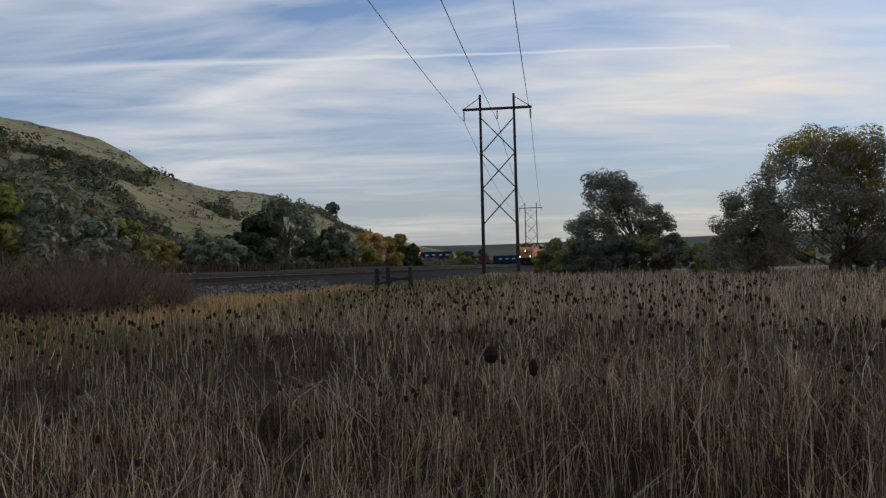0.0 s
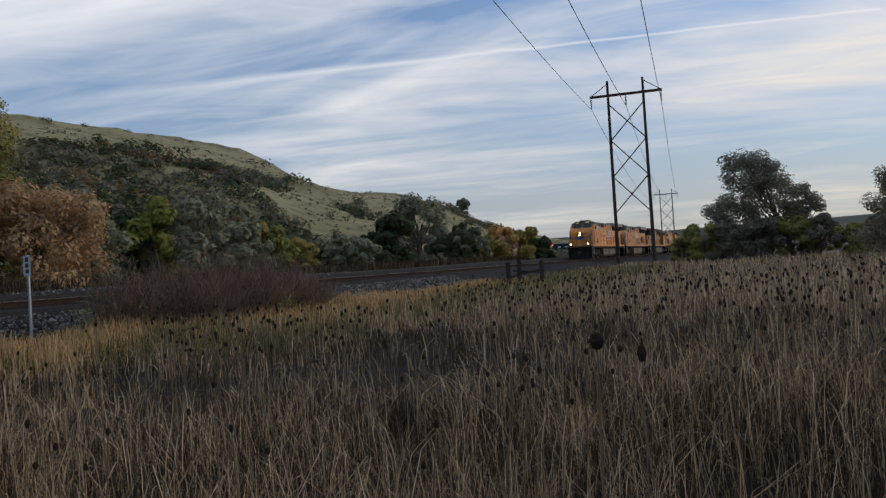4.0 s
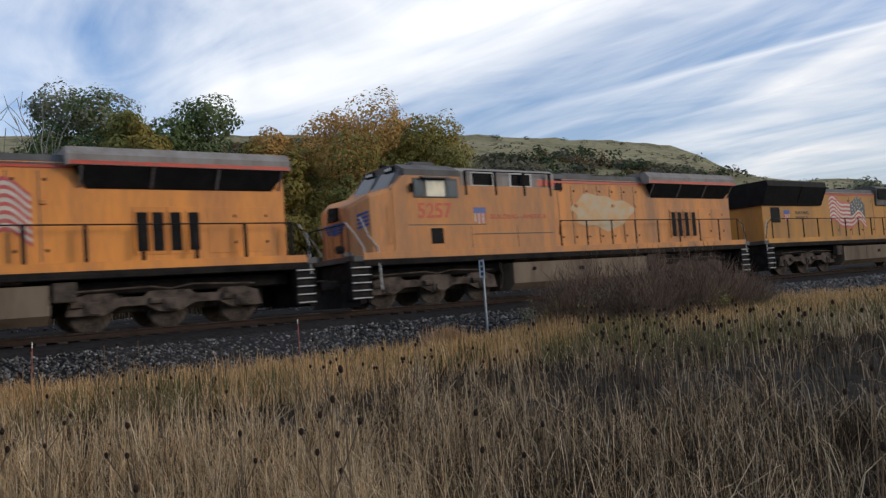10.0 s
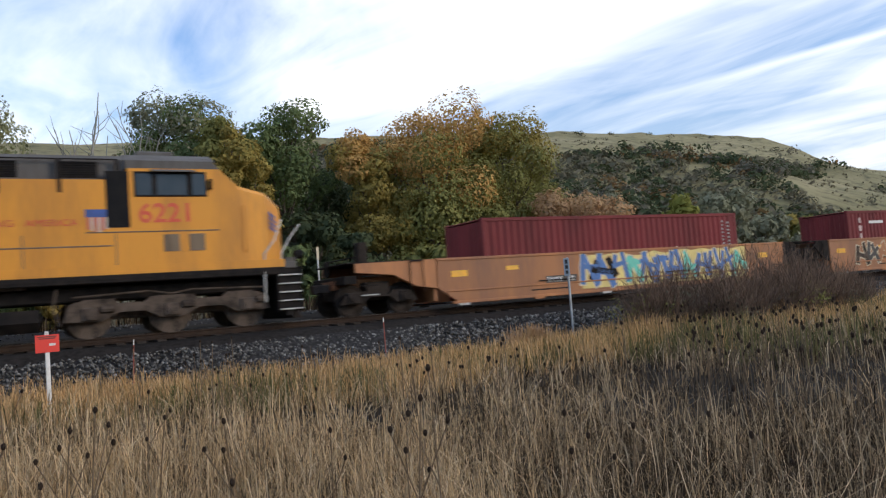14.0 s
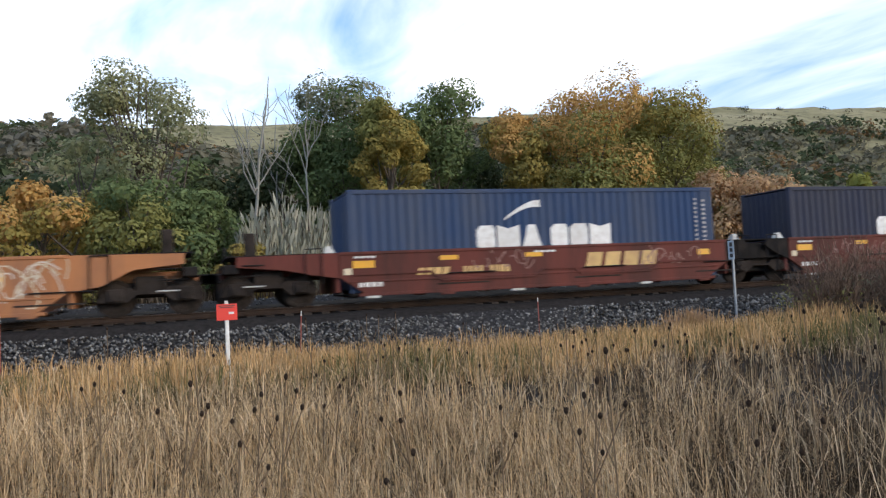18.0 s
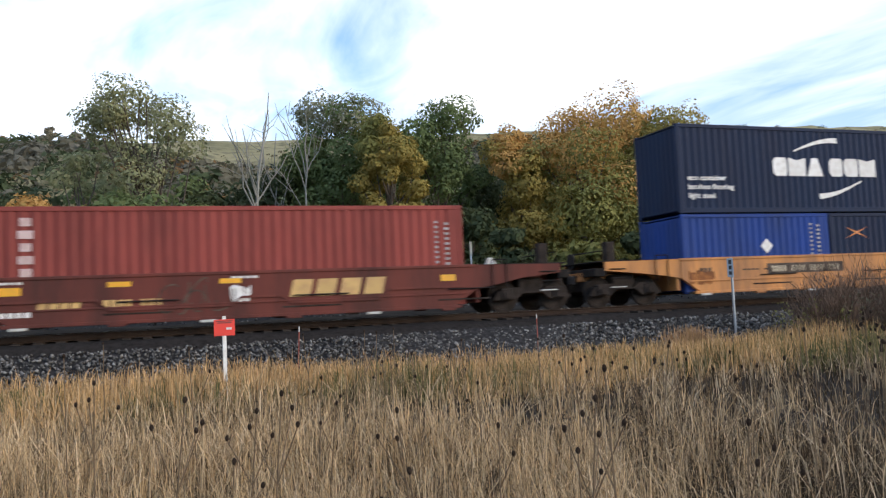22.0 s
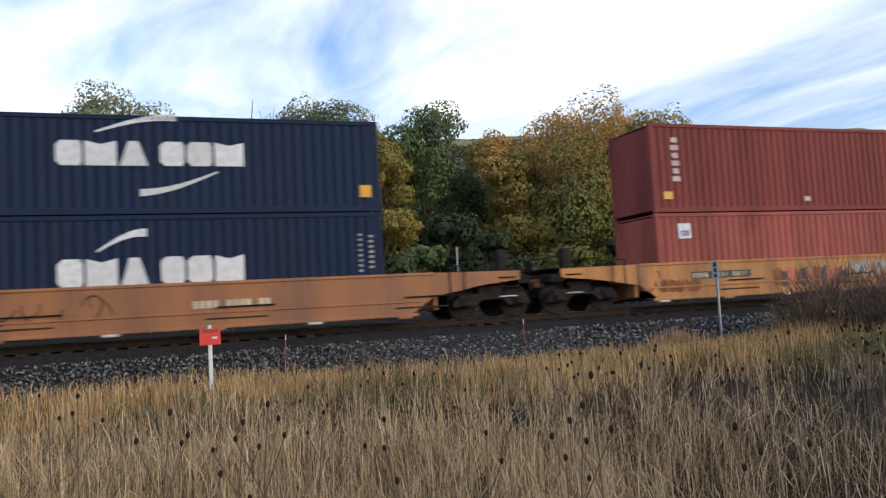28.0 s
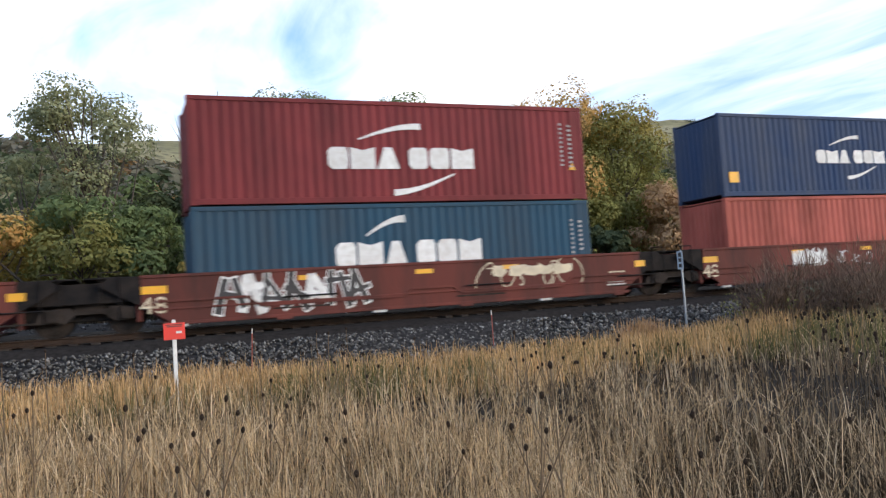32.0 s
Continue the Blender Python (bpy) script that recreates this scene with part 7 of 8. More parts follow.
            part("end_rail", Shape().path([(x + d * 2.7, -1.15, 1.1), (x + d * 2.7, -1.15, 1.75), (x + d * 2.7, 1.15, 1.75), (x + d * 2.7, 1.15, 1.1)], 0.02, 5), BLACK_STEEL, ob)
            part("end_sill", Shape().box(*sorted((x + d * 2.7, x + d * 3.1)), -1.3, 1.3, 0.95, 1.2, 0.02), BLACK_STEEL, ob)
    if right == "joint":
        truck(ob, (length + 0.75, length + 2.45), False)
    for mk in marks:
        y = -(y0 + 0.102)
        if mk[0] == "plate":
            part("marking_plate", Shape().box(mk[1], mk[1] + mk[3], y - 0.006, y, mk[2], mk[2] + mk[4], 0.002), mk[5], ob)
        elif mk[0] == "text":
            part("lettering", lettering(mk[3], mk[4], mk[6] if len(mk) > 6 else 1.1, mk[7] if len(mk) > 7 else 0.0), mk[5], ob, at=side_pose(mk[1], y - 0.005, mk[2]))
        elif mk[0] == "spray":
            spray(ob, *mk[1:5], mk[5], y, mk[6], mk[7] if len(mk) > 7 else 9)
        elif mk[0] == "mural":
            mural(ob, *mk[1:8], y, mk[8], mk[9])
        elif mk[0] == "strokes":
            strokes(ob, *mk[1:5], mk[5], y, mk[6], mk[7] if len(mk) > 7 else 6)
        elif mk[0] == "bars":      # unreadable or withheld writing
            _, x, z, w, h, m = mk
            n = max(3, int(w / 0.16))
            for i in range(n):
                if i % 5 != 4:
                    part("code_bar", Shape().box(x + i * w / n, x + (i + 0.75) * w / n, y - 0.006, y, z, z + h, 0.002), m, ob)
        elif mk[0] == "blocks":    # a company's letters as plain slanted shapes
            _, x, z, w, h, n, m = mk
            for i in range(n):
                a = x + i * w / n
                part("lettering_block", Shape().prism([(a, z), (a + w / n * 0.8, z), (a + w / n * 0.8 + h * 0.25, z + h), (a + h * 0.25, z + h)], y - 0.006, y), m, ob)
    add_to_train(ob, q)
    return ob


def make_train():
    loco("ge", "8213", 0.0, False, "orange-yellow diesel locomotive with lit headlights and waving flag artwork")
    loco("ge", "5257", 22.35, False, "faded orange-yellow diesel locomotive with grey primer patch", patch=True)
    loco("emd", "3959", 44.7, True, "yellow diesel locomotive running backwards with black flared radiators")
    loco("ge", "6221", 67.5, True, "bright yellow diesel locomotive running backwards with flag artwork")
    HI, LO = 2.896, 2.591
    W, C, G = WHITE_PAINT, FADED_CREAM, YELLOW_MARK
    code_hi, code_lo = ("codes", 11.45, 0.9, 2.6, W), ("codes", 11.45, 1.2, 2.35, W)
    low_name = ("line", 3.83, 1.09, 4.57, 0.72, W)
    spots = [("plate", x, 1.12, 0.55, 0.13, G) for x in (2.9, 5.6, 8.4, 10.9)]
    # three long units behind the engines
    q0 = 93.8
    long_marks = ([("plate", 0.5, 0.98, 0.6, 0.2, G), ("plate", 2.6, 1.1, 0.5, 0.14, G), ("plate", 4.2, 0.58, 1.35, 0.24, SPRAY_BLACK), ("bars", 4.25, 0.62, 1.2, 0.16, W), ("mural", 5.75, 0.24, 8.5, 1.3, SPRAY_YELLOW, (SPRAY_BLUE, SPRAY_BLUE, SPRAY_BLUE, MINT_PAINT), FADED_CREAM, 3, 12), ("mural", 6.3, 0.5, 1.1, 0.85, None, (BLACK_STEEL,), MARK_GOLD, 4, 1), ("plate", 15.0, 1.0, 0.6, 0.2, G)],
                  [("plate", 0.5, 0.98, 0.6, 0.2, G), ("plate", 3.6, 1.1, 0.5, 0.14, G), ("mural", 1.9, 0.3, 6.2, 1.15, None, (TRUCK_DIRT, SPRAY_BLACK, CAR_TAN), FADED_CREAM, 12, 7), ("plate", 8.6, 0.85, 2.9, 0.36, TRUCK_DIRT), ("plate", 8.68, 0.92, 2.74, 0.22, CAR_TAN), ("bars", 8.9, 0.95, 2.2, 0.15, TRUCK_DIRT), ("strokes", 11.9, 0.4, 2.6, 0.9, FADED_CREAM, 15, 4), ("plate", 15.2, 1.0, 0.6, 0.2, G)],
                  [("mural", 1.0, 0.28, 3.2, 1.15, None, (SPRAY_BLACK, SPRAY_BLUE, SPRAY_BLACK), W, 21, 4), ("plate", 5.5, 0.95, 0.8, 0.2, SPRAY_BLACK), ("plate", 8.1, 0.6, 3.0, 0.34, SPRAY_BLACK), ("bars", 8.25, 0.66, 2.7, 0.22, W), ("plate", 9.6, 1.1, 0.55, 0.14, G), ("plate", 12.0, 1.1, 0.55, 0.14, G), ("strokes", 12.2, 0.35, 4.2, 1.1, FADED_CREAM, 22, 11), ("strokes", 13.6, 0.35, 2.8, 1.0, FLAG_WHITE, 27, 8), ("spray", 13.2, 0.45, 1.5, 0.9, (PINK_PAINT, FLAG_RED), 23, 6), ("plate", 14.6, 1.0, 0.6, 0.2, G)])
    for i, (boxq, hgt, col, lab, mk) in enumerate(((95.7, LO, "maroon", "maroon corrugated container in a well car", [("codes", 11.3, 1.2, 2.35, C)]),
                                                   (115.3, LO, "maroon", "maroon corrugated container with small white lettering", [("column", 0.75, 2.4, 3, 0.3, 0.28, W), ("plate", 1.6, 2.0, 1.1, 0.12, W), ("codes", 11.3, 1.2, 2.35, C)]),
                                                   (135.0, LO, "blue", "weathered blue corrugated container with large white lettering", [low_name, code_lo]))):
        container(boxq, 0.27, 12.192, hgt, col, lab, mk)
        well_car(q0 + 19.75 * i, 16.6, "tan", ("faded orange well car covered in blue and yellow graffiti", "faded orange well car with dark graffiti", "faded orange well car with red and black graffiti")[i], 1.58, 0.16, "end" if i == 0 else "joint", "end" if i == 2 else "joint", long_marks[i])
    # five brown units, one layer of boxes
    brown = ((157.0, "blue", [low_name, code_hi]), (172.4, "slate", [low_name, code_hi]), (187.95, "navy", [low_name, code_hi]), (203.5, "salmon", [("column", 0.75, 2.72, 5, 0.42, 0.24, W), ("plate", 10.8, 1.7, 0.2, 0.14, G), ("tri", 11.5, 1.55, 0.25, G), ("codes", 11.2, 1.9, 2.6, FADED_CREAM)]), (219.15, "rust", [("column", 0.55, 2.72, 5, 0.42, 0.24, W), ("codes", 11.3, 1.0, 2.5, FADED_CREAM)]))
    base = [("plate", 0.35, 0.98, 0.62, 0.2, G), ("plate", 11.7, 0.98, 0.45, 0.18, G), ("plate", 0.1, 0.8, 0.22, 0.18, FADED_CREAM), ("bars", 0.5, 0.45, 0.9, 0.14, W), ("bars", 5.9, 1.24, 0.9, 0.06, W), ("bars", 0.4, 1.25, 0.8, 0.06, W), *spots[:2]]
    extra = ([("blocks", 2.2, 0.72, 1.0, 0.2, 4, MARK_GOLD), ("bars", 3.6, 0.72, 1.5, 0.2, MARK_GOLD), ("blocks", 7.6, 0.74, 2.6, 0.44, 4, MARK_GOLD), ("strokes", 4.0, 0.8, 1.8, 0.5, FAINT_CHALK, 31, 5), ("strokes", 9.6, 0.7, 2.0, 0.6, FAINT_CHALK, 32, 5)],
             [("strokes", 1.5, 0.6, 3.4, 0.7, FAINT_CHALK, 33, 7), ("strokes", 8.6, 0.6, 3.0, 0.6, FAINT_CHALK, 34, 6), ("text", 4.55, 0.82, "C", 0.26, W)],
             [("mural", 0.73, 0.3, 2.9, 1.06, None, (SPRAY_BLACK, W, W), W, 35, 5), ("blocks", 6.9, 0.74, 3.0, 0.44, 4, MARK_GOLD), ("strokes", 10.1, 0.6, 1.9, 0.6, FAINT_CHALK, 36, 6), ("text", 4.3, 0.8, "D", 0.26, W)],
             [("mural", 7.8, 0.4, 3.9, 1.0, None, (PINK_PAINT, PINK_PAINT, FLAG_RED), FLAG_WHITE, 37, 5), ("spray", 7.44, 0.65, 0.7, 0.5, (MINT_PAINT,), 38, 3), ("spray", 11.3, 0.6, 0.7, 0.6, (MINT_PAINT,), 39, 3), ("text", 4.2, 0.8, "E", 0.28, W), ("strokes", 1.4, 0.5, 2.4, 0.6, TRUCK_DIRT, 40, 6)],
             [("blocks", 1.3, 0.6, 1.0, 0.2, 4, MARK_GOLD), ("bars", 2.8, 0.6, 1.4, 0.2, MARK_GOLD), ("blocks", 7.4, 0.7, 2.7, 0.46, 4, MARK_GOLD), ("strokes", 4.3, 0.4, 1.4, 0.9, TRUCK_DIRT, 41, 4), ("spray", 5.9, 0.6, 0.5, 0.5, (W,), 42, 3)])
    for i, (bq, col, mk) in enumerate(brown):
        container(bq, 0.28, 12.192, HI, col, {"blue": "dark blue corrugated container with large white lettering", "navy": "navy corrugated container with large white lettering", "slate": "slate blue corrugated container with large white lettering", "salmon": "faded red corrugated container in a brown well car", "rust": "red-brown corrugated container in a brown well car"}[col], mk)
        well_car(bq - 0.3, 12.8, "brown", ("brown well car with gold lettering", "brown well car with faint chalk tags", "brown well car with black and white graffiti", "brown well car with pink and mint graffiti", "brown well car with gold slanted lettering")[i], 1.42, 0.22, "end" if i == 0 else "joint", "end" if i == 4 else "joint", base + extra[i])
        for x, e in ((bq - 0.7, 0), (bq + 12.9, 1)):
            cone = thing("corner_guide", "small white corner guide on a well car", "guide", at=pose(0, 0, 1.42), shape=Shape().loft([[(0, -1.25, 0), (0.3, -1.25, 0), (0.3, -1.0, 0), (0, -1.0, 0)], [(0.08, -1.2, 0.2), (0.2, -1.2, 0.2), (0.2, -1.08, 0.2), (0.08, -1.08, 0.2)]]), mat=STEP_WHITE)
            add_to_train(cone, x)
    # five yellow units, two layers
    big = ("line", 3.85, 1.27, 4.65, 0.64, W, 1)
    mid = ("line", 4.4, 1.36, 3.4, 0.46, W, 1)
    eco = lambda x, h=0.16: ("words", x, 1.1, h, ("eco container", "bamboo flooring", "light steel"), W)
    eco2 = lambda x, z=1.05: ("words", x, z, 0.19, ("eco container", "bamboo flooring"), W)
    yl = ((238.95, [(0, "royal", 6.058, LO, "bright blue short container with a white diamond", [("diamond", 3.1, 1.5, 0.5, W), ("codes", 5.2, 1.0, 2.3, W)]), (6.13, "navy", 6.058, LO, "dark navy short container with an orange emblem", [("cross", 0.7, 1.9, 1.0, material("emblem_orange", (0.75, 0.25, 0.05), 0.5)), ("bars_x", 0, 0)])],
           ("navy", LO + 0.3 - 0.0, [big, eco(0.35, 0.17), ("codes", 11.3, 0.9, 2.5, W), ("plate", 11.6, 0.42, 0.33, 0.34, G), ("tri", 11.6, 0.95, 0.25, G)], "navy double-stacked container with large white lettering")),
          (254.95, [(0, "blue", 6.058, LO, "dark blue short container with small markings", [("plate", 0.55, 1.95, 0.35, 0.16, FLAG_RED), ("plate", 0.9, 1.95, 1.0, 0.16, W), ("plate", 5.2, 1.75, 0.65, 0.3, STEP_WHITE)]), (6.13, "cyan", 6.058, LO, "bright sky-blue short container", [("plate", 4.6, 1.9, 0.45, 0.16, W), ("plate", 4.6, 1.65, 0.7, 0.16, W), ("plate", 3.2, 0.95, 0.4, 0.6, BOX_COLOURS["royal"])])],
           ("greyblue", LO + 0.3, [("line", 3.45, 1.27, 4.65, 0.64, C, 1), ("words", 0.35, 2.3, 0.17, ("eco container bamboo", "light steel"), C), ("words", 9.3, 2.3, 0.17, ("eco container", "bamboo flooring"), C), ("plate", 0.25, 0.42, 0.45, 0.4, G), ("tri", 11.7, 0.95, 0.25, G), ("plate", 10.7, 1.2, 0.9, 0.5, BOX_COLOURS["steelblue"])], "weathered grey-blue container with cream lettering")),
          (270.2, [(0, "steelblue", 12.192, HI, "faded blue corrugated container with large white lettering", [low_name, ("words", 0.35, 2.3, 0.18, ("bamboo container", "light steel"), W), eco2(9.2, 2.2), code_lo])],
           ("navy", HI, [mid, eco2(8.9), ("codes", 11.3, 1.0, 2.6, W), ("plate", 0.3, 0.5, 0.42, 0.38, G), ("tri", 11.6, 1.0, 0.25, G)], "navy double-stacked container with white lettering and yellow plate")),
          (285.8, [(0, "rust", 12.192, HI, "faded red lower container of a double stack", [("codes", 11.3, 0.9, 2.6, FADED_CREAM), ("tri", 11.5, 1.3, 0.24, G)])],
           ("rust", HI, [("column", 0.75, 2.55, 6, 0.4, 0.2, W), ("codes", 11.3, 1.0, 2.6, FADED_CREAM), ("plate", 11.3, 0.35, 0.35, 0.25, G), ("tri", 11.4, 0.95, 0.24, G)], "red-brown upper container of a double stack")),
          (301.3, [(0, "navy", 12.192, HI, "navy lower container with large white lettering", [low_name, ("tri", 11.4, 1.15, 0.24, G), code_lo])],
           ("navy", HI, [mid, eco2(8.9, 0.95), ("codes", 11.3, 1.2, 2.6, W), ("plate", 0.3, 0.5, 0.42, 0.38, G), ("tri", 11.6, 1.0, 0.25, G)], "navy double-stacked container with white lettering and yellow plate")))
    names = [("blocks", 7.1, 0.74, 1.9, 0.5, 3, material("old_red_lettering", (0.42, 0.085, 0.045), 0.6, dark=(0.5, 0.2, 0.07), amount=0.5))]
    for i, (bq, lower, (ucol, uh, umk, ulab)) in enumerate(yl):
        for dx, col, ln, hgt, lab, mk in lower:
            container(bq + dx, 0.28, ln, hgt, col, lab, [m for m in mk if m[0] != "bars_x"])
            zt = 0.28 + hgt
        container(bq, zt + 0.03, 12.192, 2.97, ucol, ulab, umk)
        mk = [("bars", 0.7, 0.9, 0.5, 0.2, TRUCK_DIRT), ("bars", 2.4, 0.98, 1.4, 0.05, TRUCK_DIRT), ("text", 4.6, 0.85, "ABCDE"[i], 0.2, TRUCK_DIRT)]
        mk += [("spray", 0.3 + 2.1 * i, 0.55, 0.9, 0.5, (RUST_STAIN,), 90 + i, 3), ("spray", 11.2 - 1.3 * i, 0.45, 0.7, 0.4, (RUST_STAIN,), 95 + i, 2)]
        mk += names if i in (1, 2, 3) else [("plate", 3.4 if i == 0 else 7.4, 0.84, 3.3 if i == 0 else 2.9, 0.34, TRUCK_DIRT), ("bars", 3.6 if i == 0 else 7.6, 0.9, 2.9 if i == 0 else 2.5, 0.2, FADED_CREAM)]
        well_car(bq - 0.25, 12.75, "yellow", ("yellow well car with a dark number panel", "yellow well car with red lettering", "yellow well car with red lettering", "yellow well car with red lettering", "yellow well car with a dark number panel")[i], 1.42, 0.3, "end" if i == 0 else "joint", "end" if i == 4 else "joint", mk)
    # two single cars
    container(323.0, 0.28, 12.192, HI, "navy", "navy lower container of a double stack", [low_name, code_lo])
    container(323.0, 0.28 + HI + 0.012, 12.192, LO, "navy", "navy upper container with white lettering", [big, eco(0.35, 0.15), ("plate", 11.6, 0.42, 0.33, 0.34, G)])
    well_car(322.0, 14.6, "tan", "rust-stained orange well car", 1.38, 0.2, "end", "end", [("strokes", 2, 0.5, 4, 0.6, TRUCK_DIRT, 51, 5), ("bars", 8.0, 0.7, 2.0, 0.2, FADED_CREAM)])
    container(344.4, 0.42, 12.192, LO, "salmon", "faded red lower container with a small emblem plate", [("plate", 0.85, 1.75, 0.5, 0.5, W), ("plate", 0.92, 1.82, 0.36, 0.2, LOGO_BLUE), ("codes", 11.3, 1.0, 2.3, FADED_CREAM)])
    container(344.4, 0.44 + LO, 12.192, 2.97, "rust", "red-brown upper container of a double stack", [("column", 0.75, 2.6, 6, 0.4, 0.2, W), ("plate", 0.4, 0.45, 0.35, 0.25, G), ("codes", 11.3, 1.0, 2.6, FADED_CREAM), ("plate", 11.2, 0.3, 0.35, 0.1, W), ("plate", 6.3, 0.35, 0.25, 0.16, FADED_CREAM)])
    well_car(343.5, 14.4, "yellow", "yellow well car with white graffiti letters", 1.38, 0.22, "end", "end", [("text", 8.84, 0.68, "MUNKS", 0.5, CODE_PALE, 1.34, 0.03), ("plate", 2.0, 0.82, 2.4, 0.24, SPRAY_BLACK), ("bars", 2.05, 0.86, 2.25, 0.16, FADED_CREAM), ("spray", 5.4, 0.4, 3.2, 0.7, (RUST_STAIN, SPRAY_BLACK, FLAG_RED), 52, 11), ("spray", 12.0, 0.5, 2.0, 0.7, (RUST_STAIN, TRUCK_DIRT), 57, 7), ("spray", 0.8, 0.4, 1.6, 0.5, (RUST_STAIN,), 58, 5), ("strokes", 0.2, 0.45, 1.2, 0.6, TRUCK_DIRT, 53, 3), ("strokes", 12.6, 0.45, 1.4, 0.6, FLAG_RED, 54, 3)])
    # long brown units, two layers
    GREY_PANEL = material("grey_end_panel", (0.22, 0.225, 0.24), 0.6, dark=(0.12, 0.12, 0.13), amount=0.7, streak=True)
    tail = ((365.4, "steelblue", "rust", [low_name, code_lo], [("column", 0.8, 2.55, 6, 0.42, 0.2, W), ("plate", 8.6, 0.25, 0.85, 1.1, BOX_COLOURS["maroon"]), ("plate", 10.3, 0.85, 0.35, 0.6, BOX_COLOURS["maroon"]), ("codes", 11.3, 1.0, 2.5, FADED_CREAM), ("tri", 11.6, 0.95, 0.25, G)], 0, 12.192),
            (383.1, "salmon", "blue", [("plate", 1.0, 1.9, 0.45, 0.5, W), ("plate", 1.0, 1.0, 0.45, 0.5, W), ("codes", 11.3, 1.0, 2.5, FADED_CREAM)], [("line", 4.42, 0.98, 4.56, 0.63, W, 1), ("plate", 12.96, 0.1, 0.74, 2.78, GREY_PANEL), ("plate", 0.02, 0.1, 0.68, 2.78, GREY_PANEL), ("end", "6", 0.5), ("plate", 12.5, 0.45, 0.36, 0.34, G), ("plate", 12.5, 1.05, 0.22, 0.16, G)], -0.72, 13.716),
            (401.1, "steelblue", "maroon", [low_name, code_lo], [("line", 3.76, 0.98, 4.58, 0.63, W, 1), ("codes", 11.3, 1.0, 2.5, FADED_CREAM), ("tri", 11.6, 0.95, 0.25, G)], 0, 12.192),
            (418.9, "salmon", "blue", [code_lo], [("line", 4.5, 1.2, 3.6, 0.5, W, 1), ("plate", 0.3, 0.5, 0.42, 0.38, G), code_hi], 0, 12.192))
    tags = ([("plate", 1.0, 0.78, 2.3, 0.2, W), ("strokes", 3.2, 0.7, 2.4, 0.5, W, 61, 6), ("spray", 3.3, 0.75, 2.2, 0.4, (FADED_CREAM,), 62, 7), ("strokes", 10.6, 0.4, 3.0, 0.9, FADED_CREAM, 63, 6), ("strokes", 11.2, 0.8, 2.4, 0.5, W, 64, 5)],
            [("spray", 1.4, 0.35, 2.0, 0.75, (FADED_CREAM, TRUCK_DIRT), 65, 7), ("strokes", 8.0, 0.6, 2.6, 0.55, FADED_CREAM, 66, 6), ("strokes", 9.0, 0.4, 2.3, 0.95, W, 67, 7), ("spray", 8.2, 0.95, 0.9, 0.25, (W,), 68, 4), ("plate", 6.9, 0.8, 0.6, 0.1, FLAG_RED)],
            [("mural", 1.9, 0.24, 4.1, 1.16, None, (SPRAY_BLACK, W, SPRAY_BLACK), W, 69, 7), ("strokes", 9.5, 0.5, 3.4, 0.8, FADED_CREAM, 71, 6), ("spray", 9.9, 0.85, 2.6, 0.4, (FADED_CREAM,), 72, 5)],
            [("spray", 4.0, 0.6, 1.6, 0.7, (W,), 73, 5), ("strokes", 6.0, 0.6, 2.0, 0.6, W, 74, 4)])
    for i, (bq, lc, uc, lm, um, du, ul) in enumerate(tail):
        container(bq, 0.28, 12.192, HI, lc, {"steelblue": "faded blue lower container with large white lettering", "salmon": "faded red lower container of a double stack"}[lc], lm)
        container(bq + du, 0.28 + HI + 0.03, ul, 2.97, uc, {"rust": "red-brown upper container with darker patches", "blue": "weathered blue upper container with white lettering", "maroon": "maroon upper container with white lettering"}[uc], um)
        mk = [("plate", 0.0, 0.95, 0.62, 0.2, G), ("text", -0.05, 0.45, "48", 0.44, FADED_CREAM, 1.1), ("plate", 4.0, 1.1, 0.55, 0.13, G), ("plate", 7.4, 1.1, 0.55, 0.13, G), ("plate", 10.2, 1.1, 0.55, 0.13, G), ("plate", 15.0, 0.95, 0.4, 0.2, G), ("bars", 13.9, 0.4, 0.9, 0.05, W), ("bars", 13.9, 0.5, 0.9, 0.05, W), ("bars", 14.0, 0.8, 0.8, 0.05, FADED_CREAM)]
        well_car(bq - 1.3, 15.2, "brown", ("brown well car tagged with white paint", "brown well car with looping white tags", "brown well car with black and white graffiti", "brown well car with white tags")[i], 1.42, 0.16, "end" if i == 0 else "joint", "joint", mk + tags[i])


make_train()

# ---- power line, signs, posts ----


